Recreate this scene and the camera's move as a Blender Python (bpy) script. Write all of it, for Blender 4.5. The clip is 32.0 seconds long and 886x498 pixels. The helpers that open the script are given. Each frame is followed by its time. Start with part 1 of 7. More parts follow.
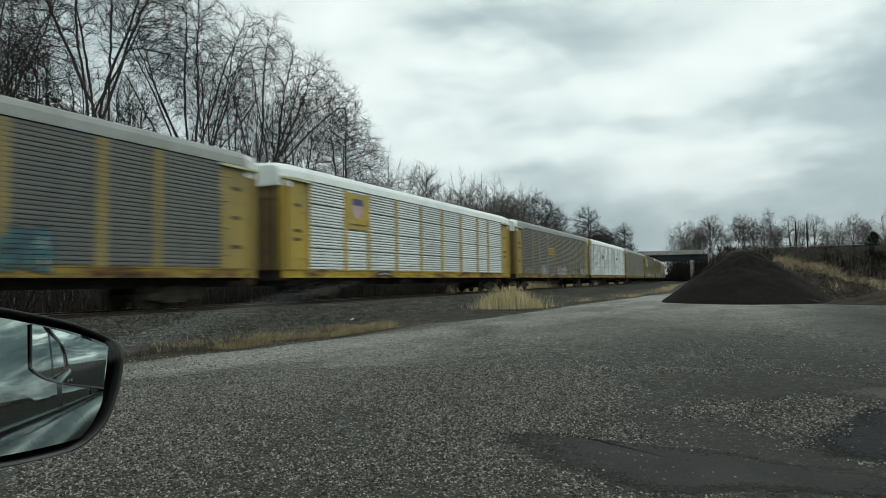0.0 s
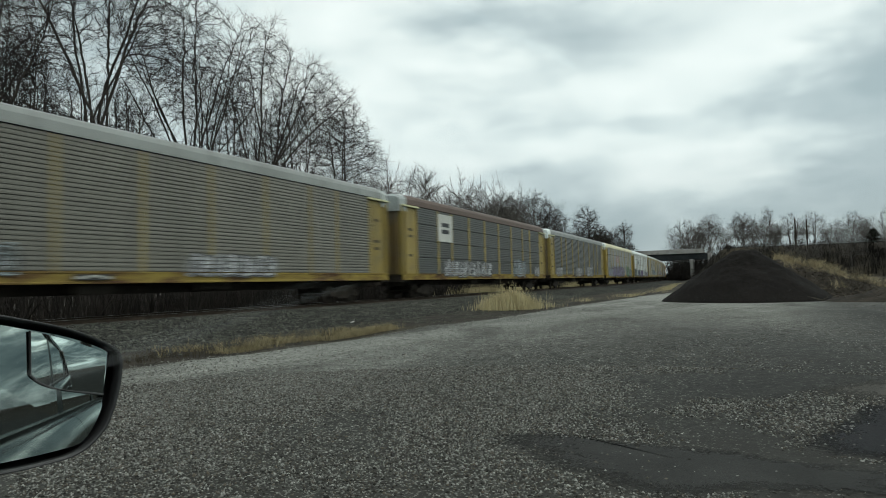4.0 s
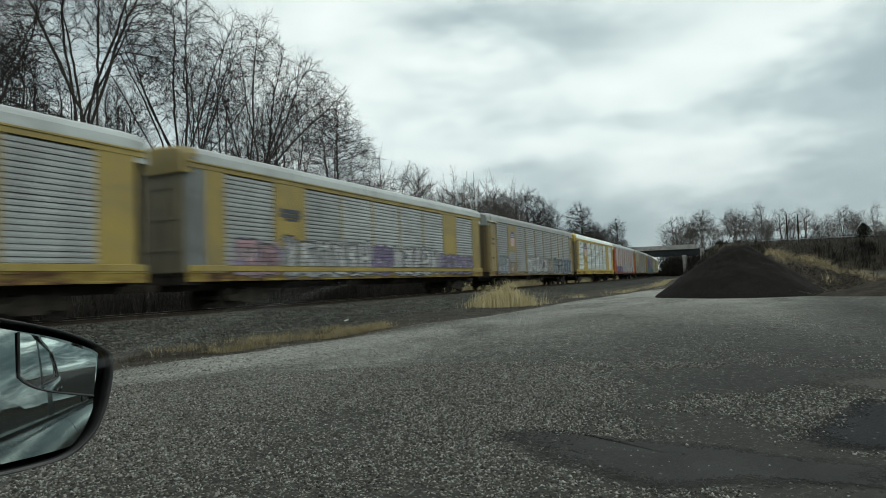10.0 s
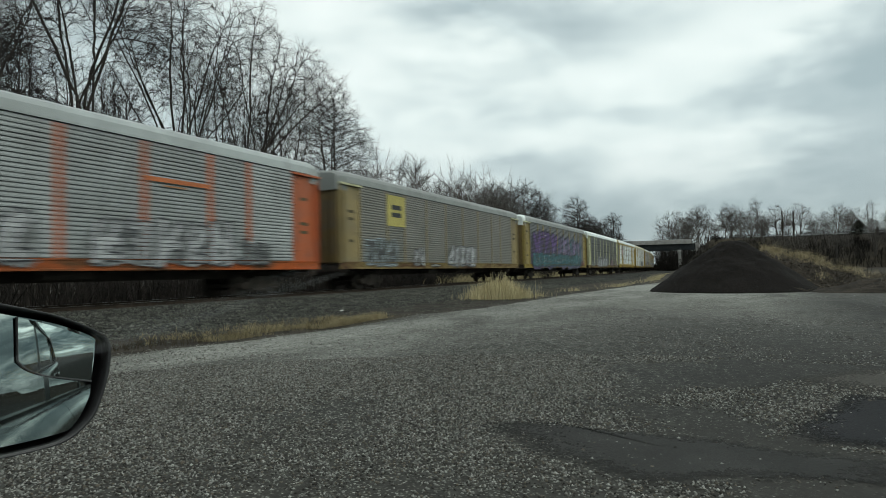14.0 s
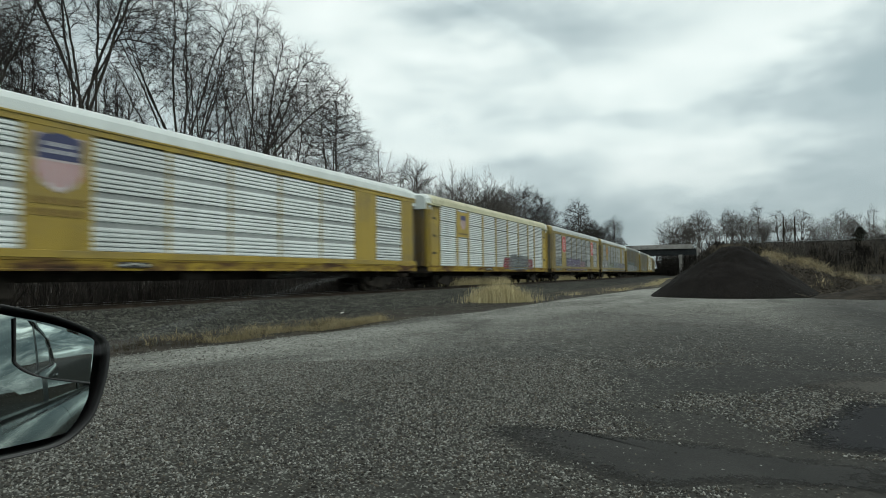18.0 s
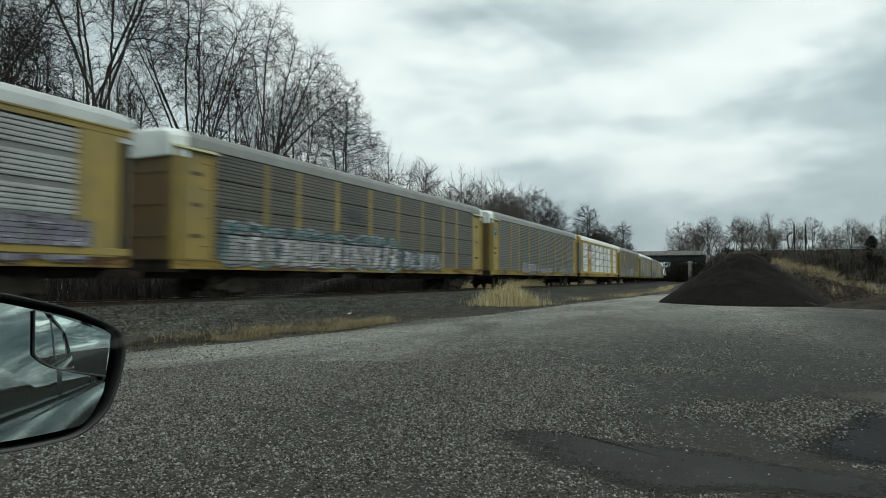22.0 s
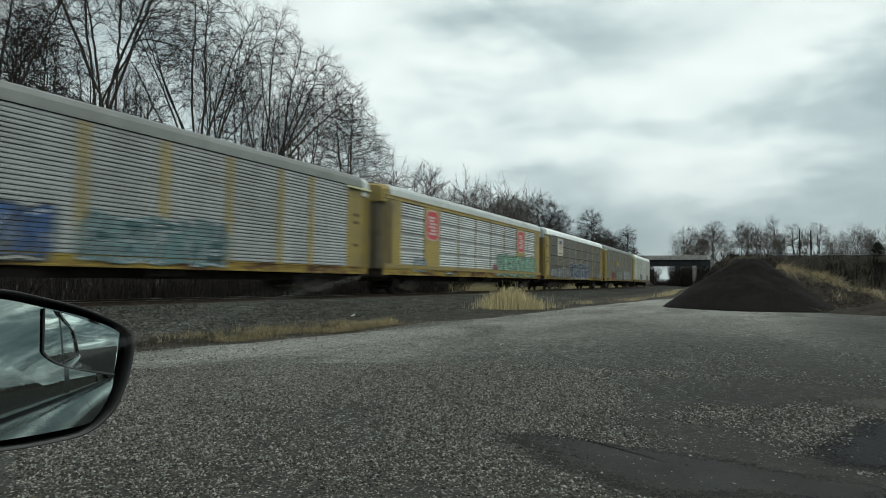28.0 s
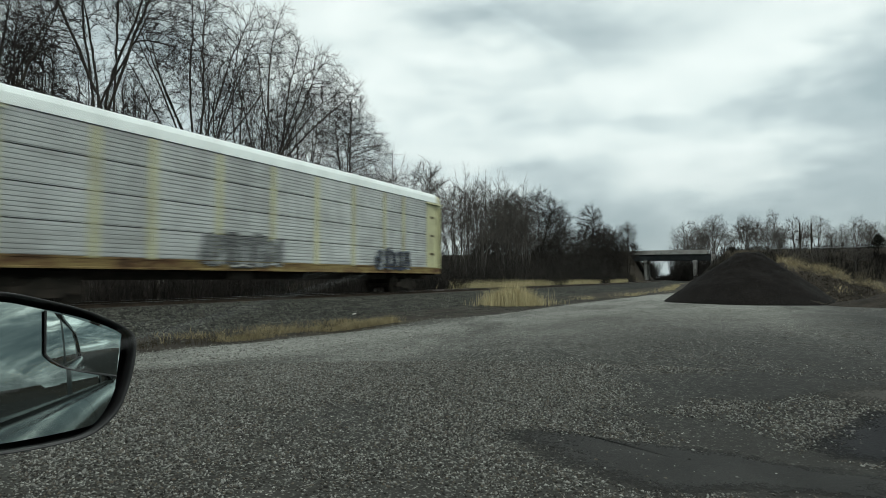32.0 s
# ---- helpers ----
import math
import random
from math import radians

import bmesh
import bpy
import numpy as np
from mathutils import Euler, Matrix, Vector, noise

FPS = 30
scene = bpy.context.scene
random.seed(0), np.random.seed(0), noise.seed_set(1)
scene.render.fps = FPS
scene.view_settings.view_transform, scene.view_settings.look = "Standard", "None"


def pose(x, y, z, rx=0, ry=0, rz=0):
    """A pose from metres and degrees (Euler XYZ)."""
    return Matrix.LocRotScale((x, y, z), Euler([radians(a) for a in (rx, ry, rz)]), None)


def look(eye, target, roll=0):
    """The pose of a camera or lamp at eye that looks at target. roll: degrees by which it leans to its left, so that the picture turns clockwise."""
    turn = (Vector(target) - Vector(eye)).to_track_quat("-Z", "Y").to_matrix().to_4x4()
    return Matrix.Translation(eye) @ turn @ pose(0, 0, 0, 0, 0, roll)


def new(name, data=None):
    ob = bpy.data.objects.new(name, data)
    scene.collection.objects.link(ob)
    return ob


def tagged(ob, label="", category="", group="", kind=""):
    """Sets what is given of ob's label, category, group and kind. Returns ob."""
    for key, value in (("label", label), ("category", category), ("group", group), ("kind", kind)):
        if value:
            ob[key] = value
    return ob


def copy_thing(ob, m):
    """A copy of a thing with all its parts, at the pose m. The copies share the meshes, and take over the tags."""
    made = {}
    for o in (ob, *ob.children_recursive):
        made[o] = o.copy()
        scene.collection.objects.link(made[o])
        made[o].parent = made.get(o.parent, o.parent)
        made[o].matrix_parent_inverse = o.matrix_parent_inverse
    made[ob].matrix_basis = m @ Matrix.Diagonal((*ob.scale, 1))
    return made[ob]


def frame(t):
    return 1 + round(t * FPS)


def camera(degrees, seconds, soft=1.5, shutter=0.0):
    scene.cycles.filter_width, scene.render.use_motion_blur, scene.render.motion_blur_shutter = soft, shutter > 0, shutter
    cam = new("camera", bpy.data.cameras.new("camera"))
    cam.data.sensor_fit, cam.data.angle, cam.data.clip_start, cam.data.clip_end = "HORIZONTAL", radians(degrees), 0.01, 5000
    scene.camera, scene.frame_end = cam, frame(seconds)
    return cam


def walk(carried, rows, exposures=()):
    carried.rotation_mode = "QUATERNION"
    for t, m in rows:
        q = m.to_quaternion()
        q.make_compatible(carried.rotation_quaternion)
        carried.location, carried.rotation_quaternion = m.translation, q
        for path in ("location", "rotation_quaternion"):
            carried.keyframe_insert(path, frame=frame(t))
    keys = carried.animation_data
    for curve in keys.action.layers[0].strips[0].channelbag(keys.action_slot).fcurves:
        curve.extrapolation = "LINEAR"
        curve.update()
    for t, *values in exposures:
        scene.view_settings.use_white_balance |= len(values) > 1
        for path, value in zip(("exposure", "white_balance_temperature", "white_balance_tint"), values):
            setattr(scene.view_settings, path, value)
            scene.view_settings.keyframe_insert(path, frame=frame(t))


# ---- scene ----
# World: x runs along the straight track away from the viewer, y towards the track, z up; the lot lies at z = 0.
cam = camera(70.0, 32.0, soft=0.6, shutter=0.5)


def held(yaw, pitch, roll, x, y, z):
    """A hand-held camera: heading from +x towards +y, tilt and lean in degrees."""
    return pose(x, y, z, 90 + pitch, 0, yaw - 90) @ pose(0, 0, 0, 0, 0, -roll)


walk(cam, [(r[0], held(*r[1:])) for r in (
    (0, 26.105, 2.947, 0.778, 0.0040, -0.0117, 1.2036),
    (0.5, 26.106, 2.972, 0.921, 0.0060, -0.0104, 1.2037),
    (1, 26.107, 2.969, 0.996, 0.0062, -0.0107, 1.2037),
    (1.5, 26.104, 2.948, 1.094, 0.0059, -0.0114, 1.2036),
    (2, 26.086, 2.946, 1.223, 0.0051, -0.0119, 1.2035),
    (2.5, 26.062, 2.969, 1.289, 0.0039, -0.0133, 1.2037),
    (3, 26.050, 3.005, 1.324, 0.0040, -0.0140, 1.2038),
    (3.5, 26.056, 3.057, 1.422, 0.0039, -0.0152, 1.2039),
    (5.5, 26.163, 3.291, 1.237, 0.0032, -0.0121, 1.2033),
    (6, 26.154, 3.353, 1.178, 0.0022, -0.0128, 1.2030),
    (6.5, 26.132, 3.396, 1.125, 0.0033, -0.0123, 1.2029),
    (7, 26.091, 3.410, 1.169, 0.0045, -0.0127, 1.2030),
    (7.5, 26.019, 3.377, 1.308, 0.0044, -0.0144, 1.2035),
    (8, 25.917, 3.306, 1.475, 0.0043, -0.0155, 1.2038),
    (8.5, 25.802, 3.225, 1.674, 0.0051, -0.0153, 1.2038),
    (9, 25.689, 3.128, 1.863, 0.0066, -0.0141, 1.2037),
    (9.5, 25.583, 3.006, 1.927, 0.0079, -0.0128, 1.2038),
    (10, 25.495, 2.877, 1.866, 0.0079, -0.0125, 1.2037),
    (10.5, 25.437, 2.750, 1.734, 0.0069, -0.0126, 1.2036),
    (11, 25.408, 2.629, 1.585, 0.0058, -0.0130, 1.2036),
    (11.5, 25.396, 2.529, 1.463, 0.0050, -0.0134, 1.2034),
    (12, 25.377, 2.436, 1.432, 0.0046, -0.0137, 1.2031),
    (12.5, 25.321, 2.341, 1.513, 0.0053, -0.0140, 1.2031),
    (13, 25.249, 2.241, 1.520, 0.0053, -0.0144, 1.2033),
    (13.5, 25.194, 2.149, 1.348, 0.0041, -0.0148, 1.2033),
    (14, 25.164, 2.103, 1.122, 0.0028, -0.0143, 1.2031),
    (14.5, 25.162, 2.104, 0.926, 0.0014, -0.0142, 1.2031),
    (16.5, 25.232, 2.421, 1.163, 0.0035, -0.0162, 1.2032),
    (17, 25.239, 2.431, 0.963, 0.0052, -0.0134, 1.2032),
    (17.5, 25.235, 2.417, 0.741, 0.0068, -0.0105, 1.2034),
    (18, 25.239, 2.372, 0.644, 0.0084, -0.0085, 1.2037),
    (18.5, 25.316, 2.311, 0.602, 0.0068, -0.0082, 1.2032),
    (19, 25.478, 2.288, 0.342, 0.0028, -0.0070, 1.2016),
    (19.5, 25.640, 2.329, 0.047, 0.0012, -0.0064, 1.2009),
    (20, 25.759, 2.409, -0.081, 0.0013, -0.0075, 1.2016),
    (20.5, 25.839, 2.481, -0.101, 0.0012, -0.0082, 1.2021),
    (21, 25.879, 2.526, -0.126, 0.0019, -0.0075, 1.2020),
    (21.5, 25.913, 2.557, -0.191, 0.0027, -0.0063, 1.2017),
    (22, 25.970, 2.596, -0.309, 0.0021, -0.0045, 1.2014),
    (22.5, 26.057, 2.643, -0.590, 0.0010, -0.0016, 1.2009),
    (23, 26.171, 2.677, -0.949, 0.0005, 0.0010, 1.2006),
    (23.5, 26.291, 2.698, -1.217, 0.0005, 0.0020, 1.2003),
    (24, 26.389, 2.713, -1.304, 0.0005, 0.0013, 1.2003),
    (24.5, 26.445, 2.700, -1.200, 0.0010, 0.0003, 1.2005),
    (25, 26.462, 2.657, -1.031, 0.0009, -0.0007, 1.2003),
    (25.5, 26.460, 2.606, -0.889, -0.0019, -0.0014, 1.1995),
    (27.5, 26.352, 2.694, -0.706, -0.0006, -0.0018, 1.2001),
    (28, 26.332, 2.833, -0.779, -0.0005, -0.0008, 1.2000),
    (28.5, 26.321, 2.951, -0.720, -0.0012, -0.0024, 1.2005),
    (29, 26.298, 3.012, -0.533, -0.0008, -0.0040, 1.2012),
    (29.5, 26.248, 2.992, -0.365, 0.0003, -0.0030, 1.2014),
    (30, 26.200, 2.922, -0.285, 0.0009, -0.0025, 1.2010),
    (30.5, 26.181, 2.835, -0.230, 0.0003, -0.0042, 1.2006),
    (31, 26.188, 2.746, -0.126, 0.0001, -0.0050, 1.2007),
    (31.5, 26.245, 2.667, -0.042, 0.0004, -0.0034, 1.2006),
    (32, 26.368, 2.604, -0.076, 0.0000, -0.0000, 1.2000))],
    exposures=[(0, 0.0), (32, 0.0)])

# ---------------------------------------------------------------- light
SUN_EL, SUN_AZ = radians(56), radians(192)


def tree_of(owner):
    owner.use_nodes = True
    nt = owner.node_tree
    nt.nodes.clear()
    return nt


def node(nt, kind, **kw):
    n = nt.nodes.new(kind)
    for k, v in kw.items():
        if k in n.inputs.keys():
            n.inputs[k].default_value = v
    return n


def link(nt, a, b):
    nt.links.new(a, b)


def ramp(nt, fac, stops):
    r = nt.nodes.new("ShaderNodeValToRGB")
    e = r.color_ramp.elements
    e[0].position, e[0].color = stops[0][0], (*stops[0][1], 1)
    e[1].position, e[1].color = stops[-1][0], (*stops[-1][1], 1)
    for p, c in stops[1:-1]:
        x = e.new(p)
        x.color = (*c, 1)
    link(nt, fac, r.inputs["Fac"])
    return r.outputs["Color"]


def ramp_f(nt, fac, lo, hi):
    n = nt.nodes.new("ShaderNodeMapRange")
    n.inputs["From Min"].default_value, n.inputs["From Max"].default_value = lo, hi
    link(nt, fac, n.inputs["Value"])
    return n.outputs[0]


def math_node(nt, op, a, b=None, c=None):
    n = nt.nodes.new("ShaderNodeMath")
    n.operation = op
    for i, v in enumerate((a, b, c)):
        if v is None:
            continue
        if isinstance(v, (int, float)):
            n.inputs[i].default_value = v
        else:
            link(nt, v, n.inputs[i])
    return n.outputs[0]


def mix_col(nt, fac, a, b, blend="MIX"):
    n = nt.nodes.new("ShaderNodeMix")
    n.data_type, n.blend_type = "RGBA", blend
    for sock, v in ((n.inputs[0], fac), (n.inputs[6], a), (n.inputs[7], b)):
        if isinstance(v, (int, float)):
            sock.default_value = v
        elif isinstance(v, tuple):
            sock.default_value = (*v, 1)
        else:
            link(nt, v, sock)
    return n.outputs[2]


def noise_tex(nt, vec, scale, detail=4.0, rough=0.55, warp=0.0):
    n = node(nt, "ShaderNodeTexNoise", Scale=scale, Detail=detail, Roughness=rough, Distortion=warp)
    if vec is not None:
        link(nt, vec, n.inputs["Vector"])
    return n.outputs["Fac"]


def mapped(nt, vec, scale, shift=(0, 0, 0)):
    m = nt.nodes.new("ShaderNodeMapping")
    m.inputs["Scale"].default_value = scale
    m.inputs["Location"].default_value = shift
    link(nt, vec, m.inputs["Vector"])
    return m.outputs["Vector"]


def overcast_sky():
    w = bpy.data.worlds.new("overcast_sky")
    scene.world = w
    nt = tree_of(w)
    sky = nt.nodes.new("ShaderNodeTexSky")
    sky.sky_type = "NISHITA"
    sky.sun_disc = False
    sky.sun_elevation, sky.sun_rotation = SUN_EL, SUN_AZ
    co = nt.nodes.new("ShaderNodeTexCoord").outputs["Generated"]
    sep = nt.nodes.new("ShaderNodeSeparateXYZ")
    link(nt, co, sep.inputs[0])
    # cloud layers by heading and height, drawn out sideways
    deg = 180 / math.pi
    head = math_node(nt, "MULTIPLY", math_node(nt, "ARCTAN2", sep.outputs["Y"], sep.outputs["X"]), deg)
    el = math_node(nt, "MULTIPLY", math_node(nt, "ARCSINE", sep.outputs["Z"]), deg)
    flat = math_node(nt, "SQRT", math_node(nt, "ADD", math_node(nt, "MULTIPLY", sep.outputs["X"], sep.outputs["X"]), math_node(nt, "ADD", math_node(nt, "MULTIPLY", sep.outputs["Y"], sep.outputs["Y"]), 0.0001)))
    comb = nt.nodes.new("ShaderNodeCombineXYZ")
    link(nt, math_node(nt, "DIVIDE", sep.outputs["X"], flat), comb.inputs[0])
    link(nt, math_node(nt, "DIVIDE", sep.outputs["Y"], flat), comb.inputs[1])
    link(nt, math_node(nt, "MULTIPLY", el, 0.055), comb.inputs[2])
    deck = comb.outputs[0]
    big = noise_tex(nt, mapped(nt, deck, (3.0, 3.0, 2.8), (5.3, 2.1, 0.7)), 1.0, 4.0, 0.5, 0.0)
    mid = noise_tex(nt, mapped(nt, deck, (5.2, 5.2, 4.6), (1.3, 4.4, 0)), 1.0, 7.0, 0.56, 0.1)
    fray = math_node(nt, "SUBTRACT", mid, 0.5)
    cover = math_node(nt, "ADD", math_node(nt, "MULTIPLY", math_node(nt, "SUBTRACT", big, 0.5), 0.50), math_node(nt, "MULTIPLY", fray, 0.62))
    wa = math_node(nt, "ADD", head, math_node(nt, "MULTIPLY", fray, 14.0))
    we = math_node(nt, "ADD", el, math_node(nt, "MULTIPLY", math_node(nt, "SUBTRACT", big, 0.5), 7.0))
    # larger banks and breaks: heading, height, width, depth, weight
    for a0, e0, sa, se, amp in ((13, 21.8, 9, 2.8, -0.19), (-3, 18.5, 6, 3.4, 0.17), (13, 13.4, 8, 1.0, -0.10), (14, 10.8, 10, 1.2, 0.12), (20, 9.2, 5, 0.9, -0.11), (-8, 13.5, 6, 5.0, -0.20), (0, 6.2, 16, 2.4, -0.14), (-10, 22, 4, 4, -0.12), (33, 20, 11, 8, 0.10), (5, 9.0, 6, 0.8, 0.07), (0, 24.5, 5, 2.0, 0.08)):
        u = math_node(nt, "DIVIDE", math_node(nt, "SUBTRACT", wa, a0), sa)
        v = math_node(nt, "DIVIDE", math_node(nt, "SUBTRACT", we, e0), se)
        q = math_node(nt, "ADD", math_node(nt, "MULTIPLY", u, u), math_node(nt, "MULTIPLY", v, v))
        cover = math_node(nt, "ADD", cover, math_node(nt, "MULTIPLY", math_node(nt, "EXPONENT", math_node(nt, "MULTIPLY", q, -0.7)), amp))
    clouds = ramp(nt, math_node(nt, "ADD", cover, 0.5), [(0.22, (0.46, 0.575, 0.595)), (0.36, (0.60, 0.715, 0.725)), (0.47, (0.775, 0.895, 0.885)), (0.57, (0.93, 1.04, 1.01)), (0.74, (1.10, 1.19, 1.15))])
    # behind the viewer the cover breaks up into dark banks and bright rifts
    behind = ramp_f(nt, sep.outputs["Y"], -0.25, -0.7)
    rift = noise_tex(nt, mapped(nt, co, (2.2, 2.2, 8.5), (0.6, 1.7, 3.1)), 1.0, 5.0, 0.6, 0.9)
    broken = ramp(nt, rift, [(0.36, (0.20, 0.25, 0.255)), (0.47, (0.52, 0.60, 0.60)), (0.55, (1.25, 1.32, 1.26)), (0.66, (3.2, 3.25, 3.1))])
    clouds = mix_col(nt, behind, clouds, mix_col(nt, 1.0, clouds, broken, "MULTIPLY"))
    low = ramp(nt, sep.outputs["Z"], [(0.0, (0.62, 0.64, 0.66)), (0.22, (1.0, 1.0, 1.0))])
    clouds = mix_col(nt, 1.0, clouds, low, "MULTIPLY")
    pale = nt.nodes.new("ShaderNodeMix")
    pale.data_type = "RGBA"
    pale.inputs[0].default_value = 0.93
    scaled = nt.nodes.new("ShaderNodeVectorMath")
    scaled.operation = "SCALE"
    scaled.inputs["Scale"].default_value = 0.10
    link(nt, sky.outputs[0], scaled.inputs[0])
    link(nt, scaled.outputs[0], pale.inputs[6])
    link(nt, clouds, pale.inputs[7])
    bg = node(nt, "ShaderNodeBackground", Strength=1.0)
    link(nt, pale.outputs[2], bg.inputs["Color"])
    out = nt.nodes.new("ShaderNodeOutputWorld")
    link(nt, bg.outputs[0], out.inputs["Surface"])


overcast_sky()
sun_data = bpy.data.lights.new("sun", "SUN")
sun_data.energy, sun_data.angle, sun_data.color = 1.6, radians(40), (1.0, 0.985, 0.95)
sun = new("sun", sun_data)
sun.matrix_basis = look((0, 0, 60), (0 - 60 * math.sin(SUN_AZ), 0 - 60 * math.cos(SUN_AZ), 60 - 60 * math.tan(SUN_EL)))


# ---------------------------------------------------------------- materials
MATS = {}


def shader(name, rough=0.7, metal=0.0):
    m = bpy.data.materials.new(name)
    nt = tree_of(m)
    out = nt.nodes.new("ShaderNodeOutputMaterial")
    b = node(nt, "ShaderNodeBsdfPrincipled", Roughness=rough, Metallic=metal)
    if rough >= 0.7:
        b.inputs["Specular IOR Level"].default_value = 0.12
    link(nt, b.outputs[0], out.inputs["Surface"])
    return m, nt, b


def bump(nt, b, height, strength, distance):
    n = node(nt, "ShaderNodeBump", Strength=strength, Distance=distance)
    link(nt, height, n.inputs["Height"])
    link(nt, n.outputs[0], b.inputs["Normal"])


def objco(nt):
    return nt.nodes.new("ShaderNodeTexCoord").outputs["Object"]


def mat_speckle(name, dark, light, cell, stain=0.35, rough=0.85, relief=0.006, big=0.25, cut=0.5):
    """Loose aggregate: cells of mixed greys with darker joints, stained at a large scale."""
    m, nt, b = shader(name, rough)
    co = objco(nt)
    v = node(nt, "ShaderNodeTexVoronoi", Scale=1.0 / cell)
    link(nt, co, v.inputs["Vector"])
    tone = nt.nodes.new("ShaderNodeSeparateColor")
    link(nt, v.outputs["Color"], tone.inputs[0])
    grain = noise_tex(nt, co, 0.45 / cell, 6.0, 0.7)
    f = math_node(nt, "ADD", math_node(nt, "MULTIPLY", tone.outputs[0], 0.6), math_node(nt, "MULTIPLY", grain, 0.5))
    col = ramp(nt, f, [(0.28, dark), (cut, tuple((d * 1.6 + l) / 2.6 for d, l in zip(dark, light))), (0.85, light)])
    wide = noise_tex(nt, co, big, 5.0, 0.6, 0.8)
    shade = ramp(nt, wide, [(0.3, (1 - stain,) * 3), (0.7, (1 + stain * 0.4,) * 3)])
    link(nt, mix_col(nt, 1.0, col, shade, "MULTIPLY"), b.inputs["Base Color"])
    bump(nt, b, math_node(nt, "SUBTRACT", grain, v.outputs["Distance"]), 0.9, relief)
    return m


def mat_noise(name, c1, c2, scale, rough=0.8, relief=0.01, c3=None, big=None, metal=0.0):
    m, nt, b = shader(name, rough, metal)
    co = objco(nt)
    a = noise_tex(nt, co, scale, 7.0, 0.65, 0.3)
    w = noise_tex(nt, co, big or scale * 0.13, 4.0, 0.6, 0.5)
    col = ramp(nt, a, [(0.3, c1), (0.7, c2)])
    if c3:
        col = mix_col(nt, ramp(nt, w, [(0.5, (0, 0, 0)), (0.64, (1, 1, 1))]), col, c3)
    else:
        col = mix_col(nt, 1.0, col, ramp(nt, w, [(0.3, (0.75,) * 3), (0.7, (1.15,) * 3)]), "MULTIPLY")
    link(nt, col, b.inputs["Base Color"])
    bump(nt, b, a, 0.7, relief)
    return m


def mat_painted(name, colour, dirt=0.4, rust=0.25, rough=0.5, metal=0.0, fine=1.0):
    """Weathered rolling-stock paint: vertical grime streaks, rust blooms low down by chance, slight panel drift."""
    m, nt, b = shader(name, rough, metal)
    co = objco(nt)
    rnd = nt.nodes.new("ShaderNodeObjectInfo").outputs["Random"]
    shift = nt.nodes.new("ShaderNodeVectorMath")
    shift.operation = "ADD"
    link(nt, co, shift.inputs[0])
    off = nt.nodes.new("ShaderNodeCombineXYZ")
    for i, k in enumerate((37.0, 11.0, 5.0)):
        link(nt, math_node(nt, "MULTIPLY", rnd, k), off.inputs[i])
    link(nt, off.outputs[0], shift.inputs[1])
    p = shift.outputs[0]
    streak = noise_tex(nt, mapped(nt, p, (2.6, 2.6, 0.22)), fine, 6.0, 0.7, 0.3)
    cloud = noise_tex(nt, mapped(nt, p, (0.5, 0.5, 0.9)), 1.0, 5.0, 0.62, 0.6)
    spots = noise_tex(nt, mapped(nt, p, (1.7, 1.7, 1.1)), 1.0, 8.0, 0.72, 0.2)
    dark = tuple(c * (1 - dirt) * 0.8 for c in colour)
    col = mix_col(nt, ramp(nt, streak, [(0.30, (0.5,) * 3), (0.60, (0, 0, 0))]), colour, dark)
    col = mix_col(nt, 1.0, col, ramp(nt, rnd, [(0.0, (0.82, 0.82, 0.81)), (0.5, (0.96, 0.96, 0.955)), (1.0, (1.10, 1.10, 1.09))]), "MULTIPLY")
    col = mix_col(nt, math_node(nt, "MULTIPLY", ramp_f(nt, cloud, 0.46, 0.7), dirt * 0.8), col, (0.10, 0.095, 0.085))
    col = mix_col(nt, math_node(nt, "MULTIPLY", ramp_f(nt, spots, 0.60, 0.72), rust), col, (0.13, 0.055, 0.025))
    link(nt, col, b.inputs["Base Color"])
    rr = math_node(nt, "ADD", math_node(nt, "MULTIPLY", cloud, 0.3), rough - 0.12)
    link(nt, rr, b.inputs["Roughness"])
    bump(nt, b, spots, 0.25, 0.004)
    return m


def paint(colour, dirt=0.4, rust=0.25, rough=0.5):
    key = ("paint", colour, dirt, rust, rough)
    if key not in MATS:
        MATS[key] = mat_painted("paint", colour, dirt, rust, rough)
    return MATS[key]


def sill_paint(colour):
    """Sill paint gone to rust and soot in long runs, with patches of the first coat left."""
    key = ("sill", colour)
    if key not in MATS:
        m, nt, b = shader("sill_paint", 0.7)
        co = objco(nt)
        rnd = nt.nodes.new("ShaderNodeObjectInfo").outputs["Random"]
        off = nt.nodes.new("ShaderNodeVectorMath")
        off.operation = "ADD"
        mv = nt.nodes.new("ShaderNodeCombineXYZ")
        link(nt, math_node(nt, "MULTIPLY", rnd, 71.0), mv.inputs[0])
        link(nt, co, off.inputs[0])
        link(nt, mv.outputs[0], off.inputs[1])
        long = noise_tex(nt, mapped(nt, off.outputs[0], (0.55, 1.0, 2.2)), 1.0, 6.0, 0.65, 0.3)
        fine = noise_tex(nt, mapped(nt, off.outputs[0], (2.4, 2.4, 4.5)), 1.0, 6.0, 0.7, 0.2)
        col = mix_col(nt, ramp_f(nt, long, 0.40, 0.60), colour, (0.095, 0.052, 0.026))
        col = mix_col(nt, ramp_f(nt, math_node(nt, "ADD", math_node(nt, "MULTIPLY", long, 0.5), math_node(nt, "MULTIPLY", fine, 0.5)), 0.54, 0.66), col, (0.018, 0.015, 0.012))
        link(nt, col, b.inputs["Base Color"])
        bump(nt, b, fine, 0.3, 0.005)
        MATS[key] = m
    return MATS[key]


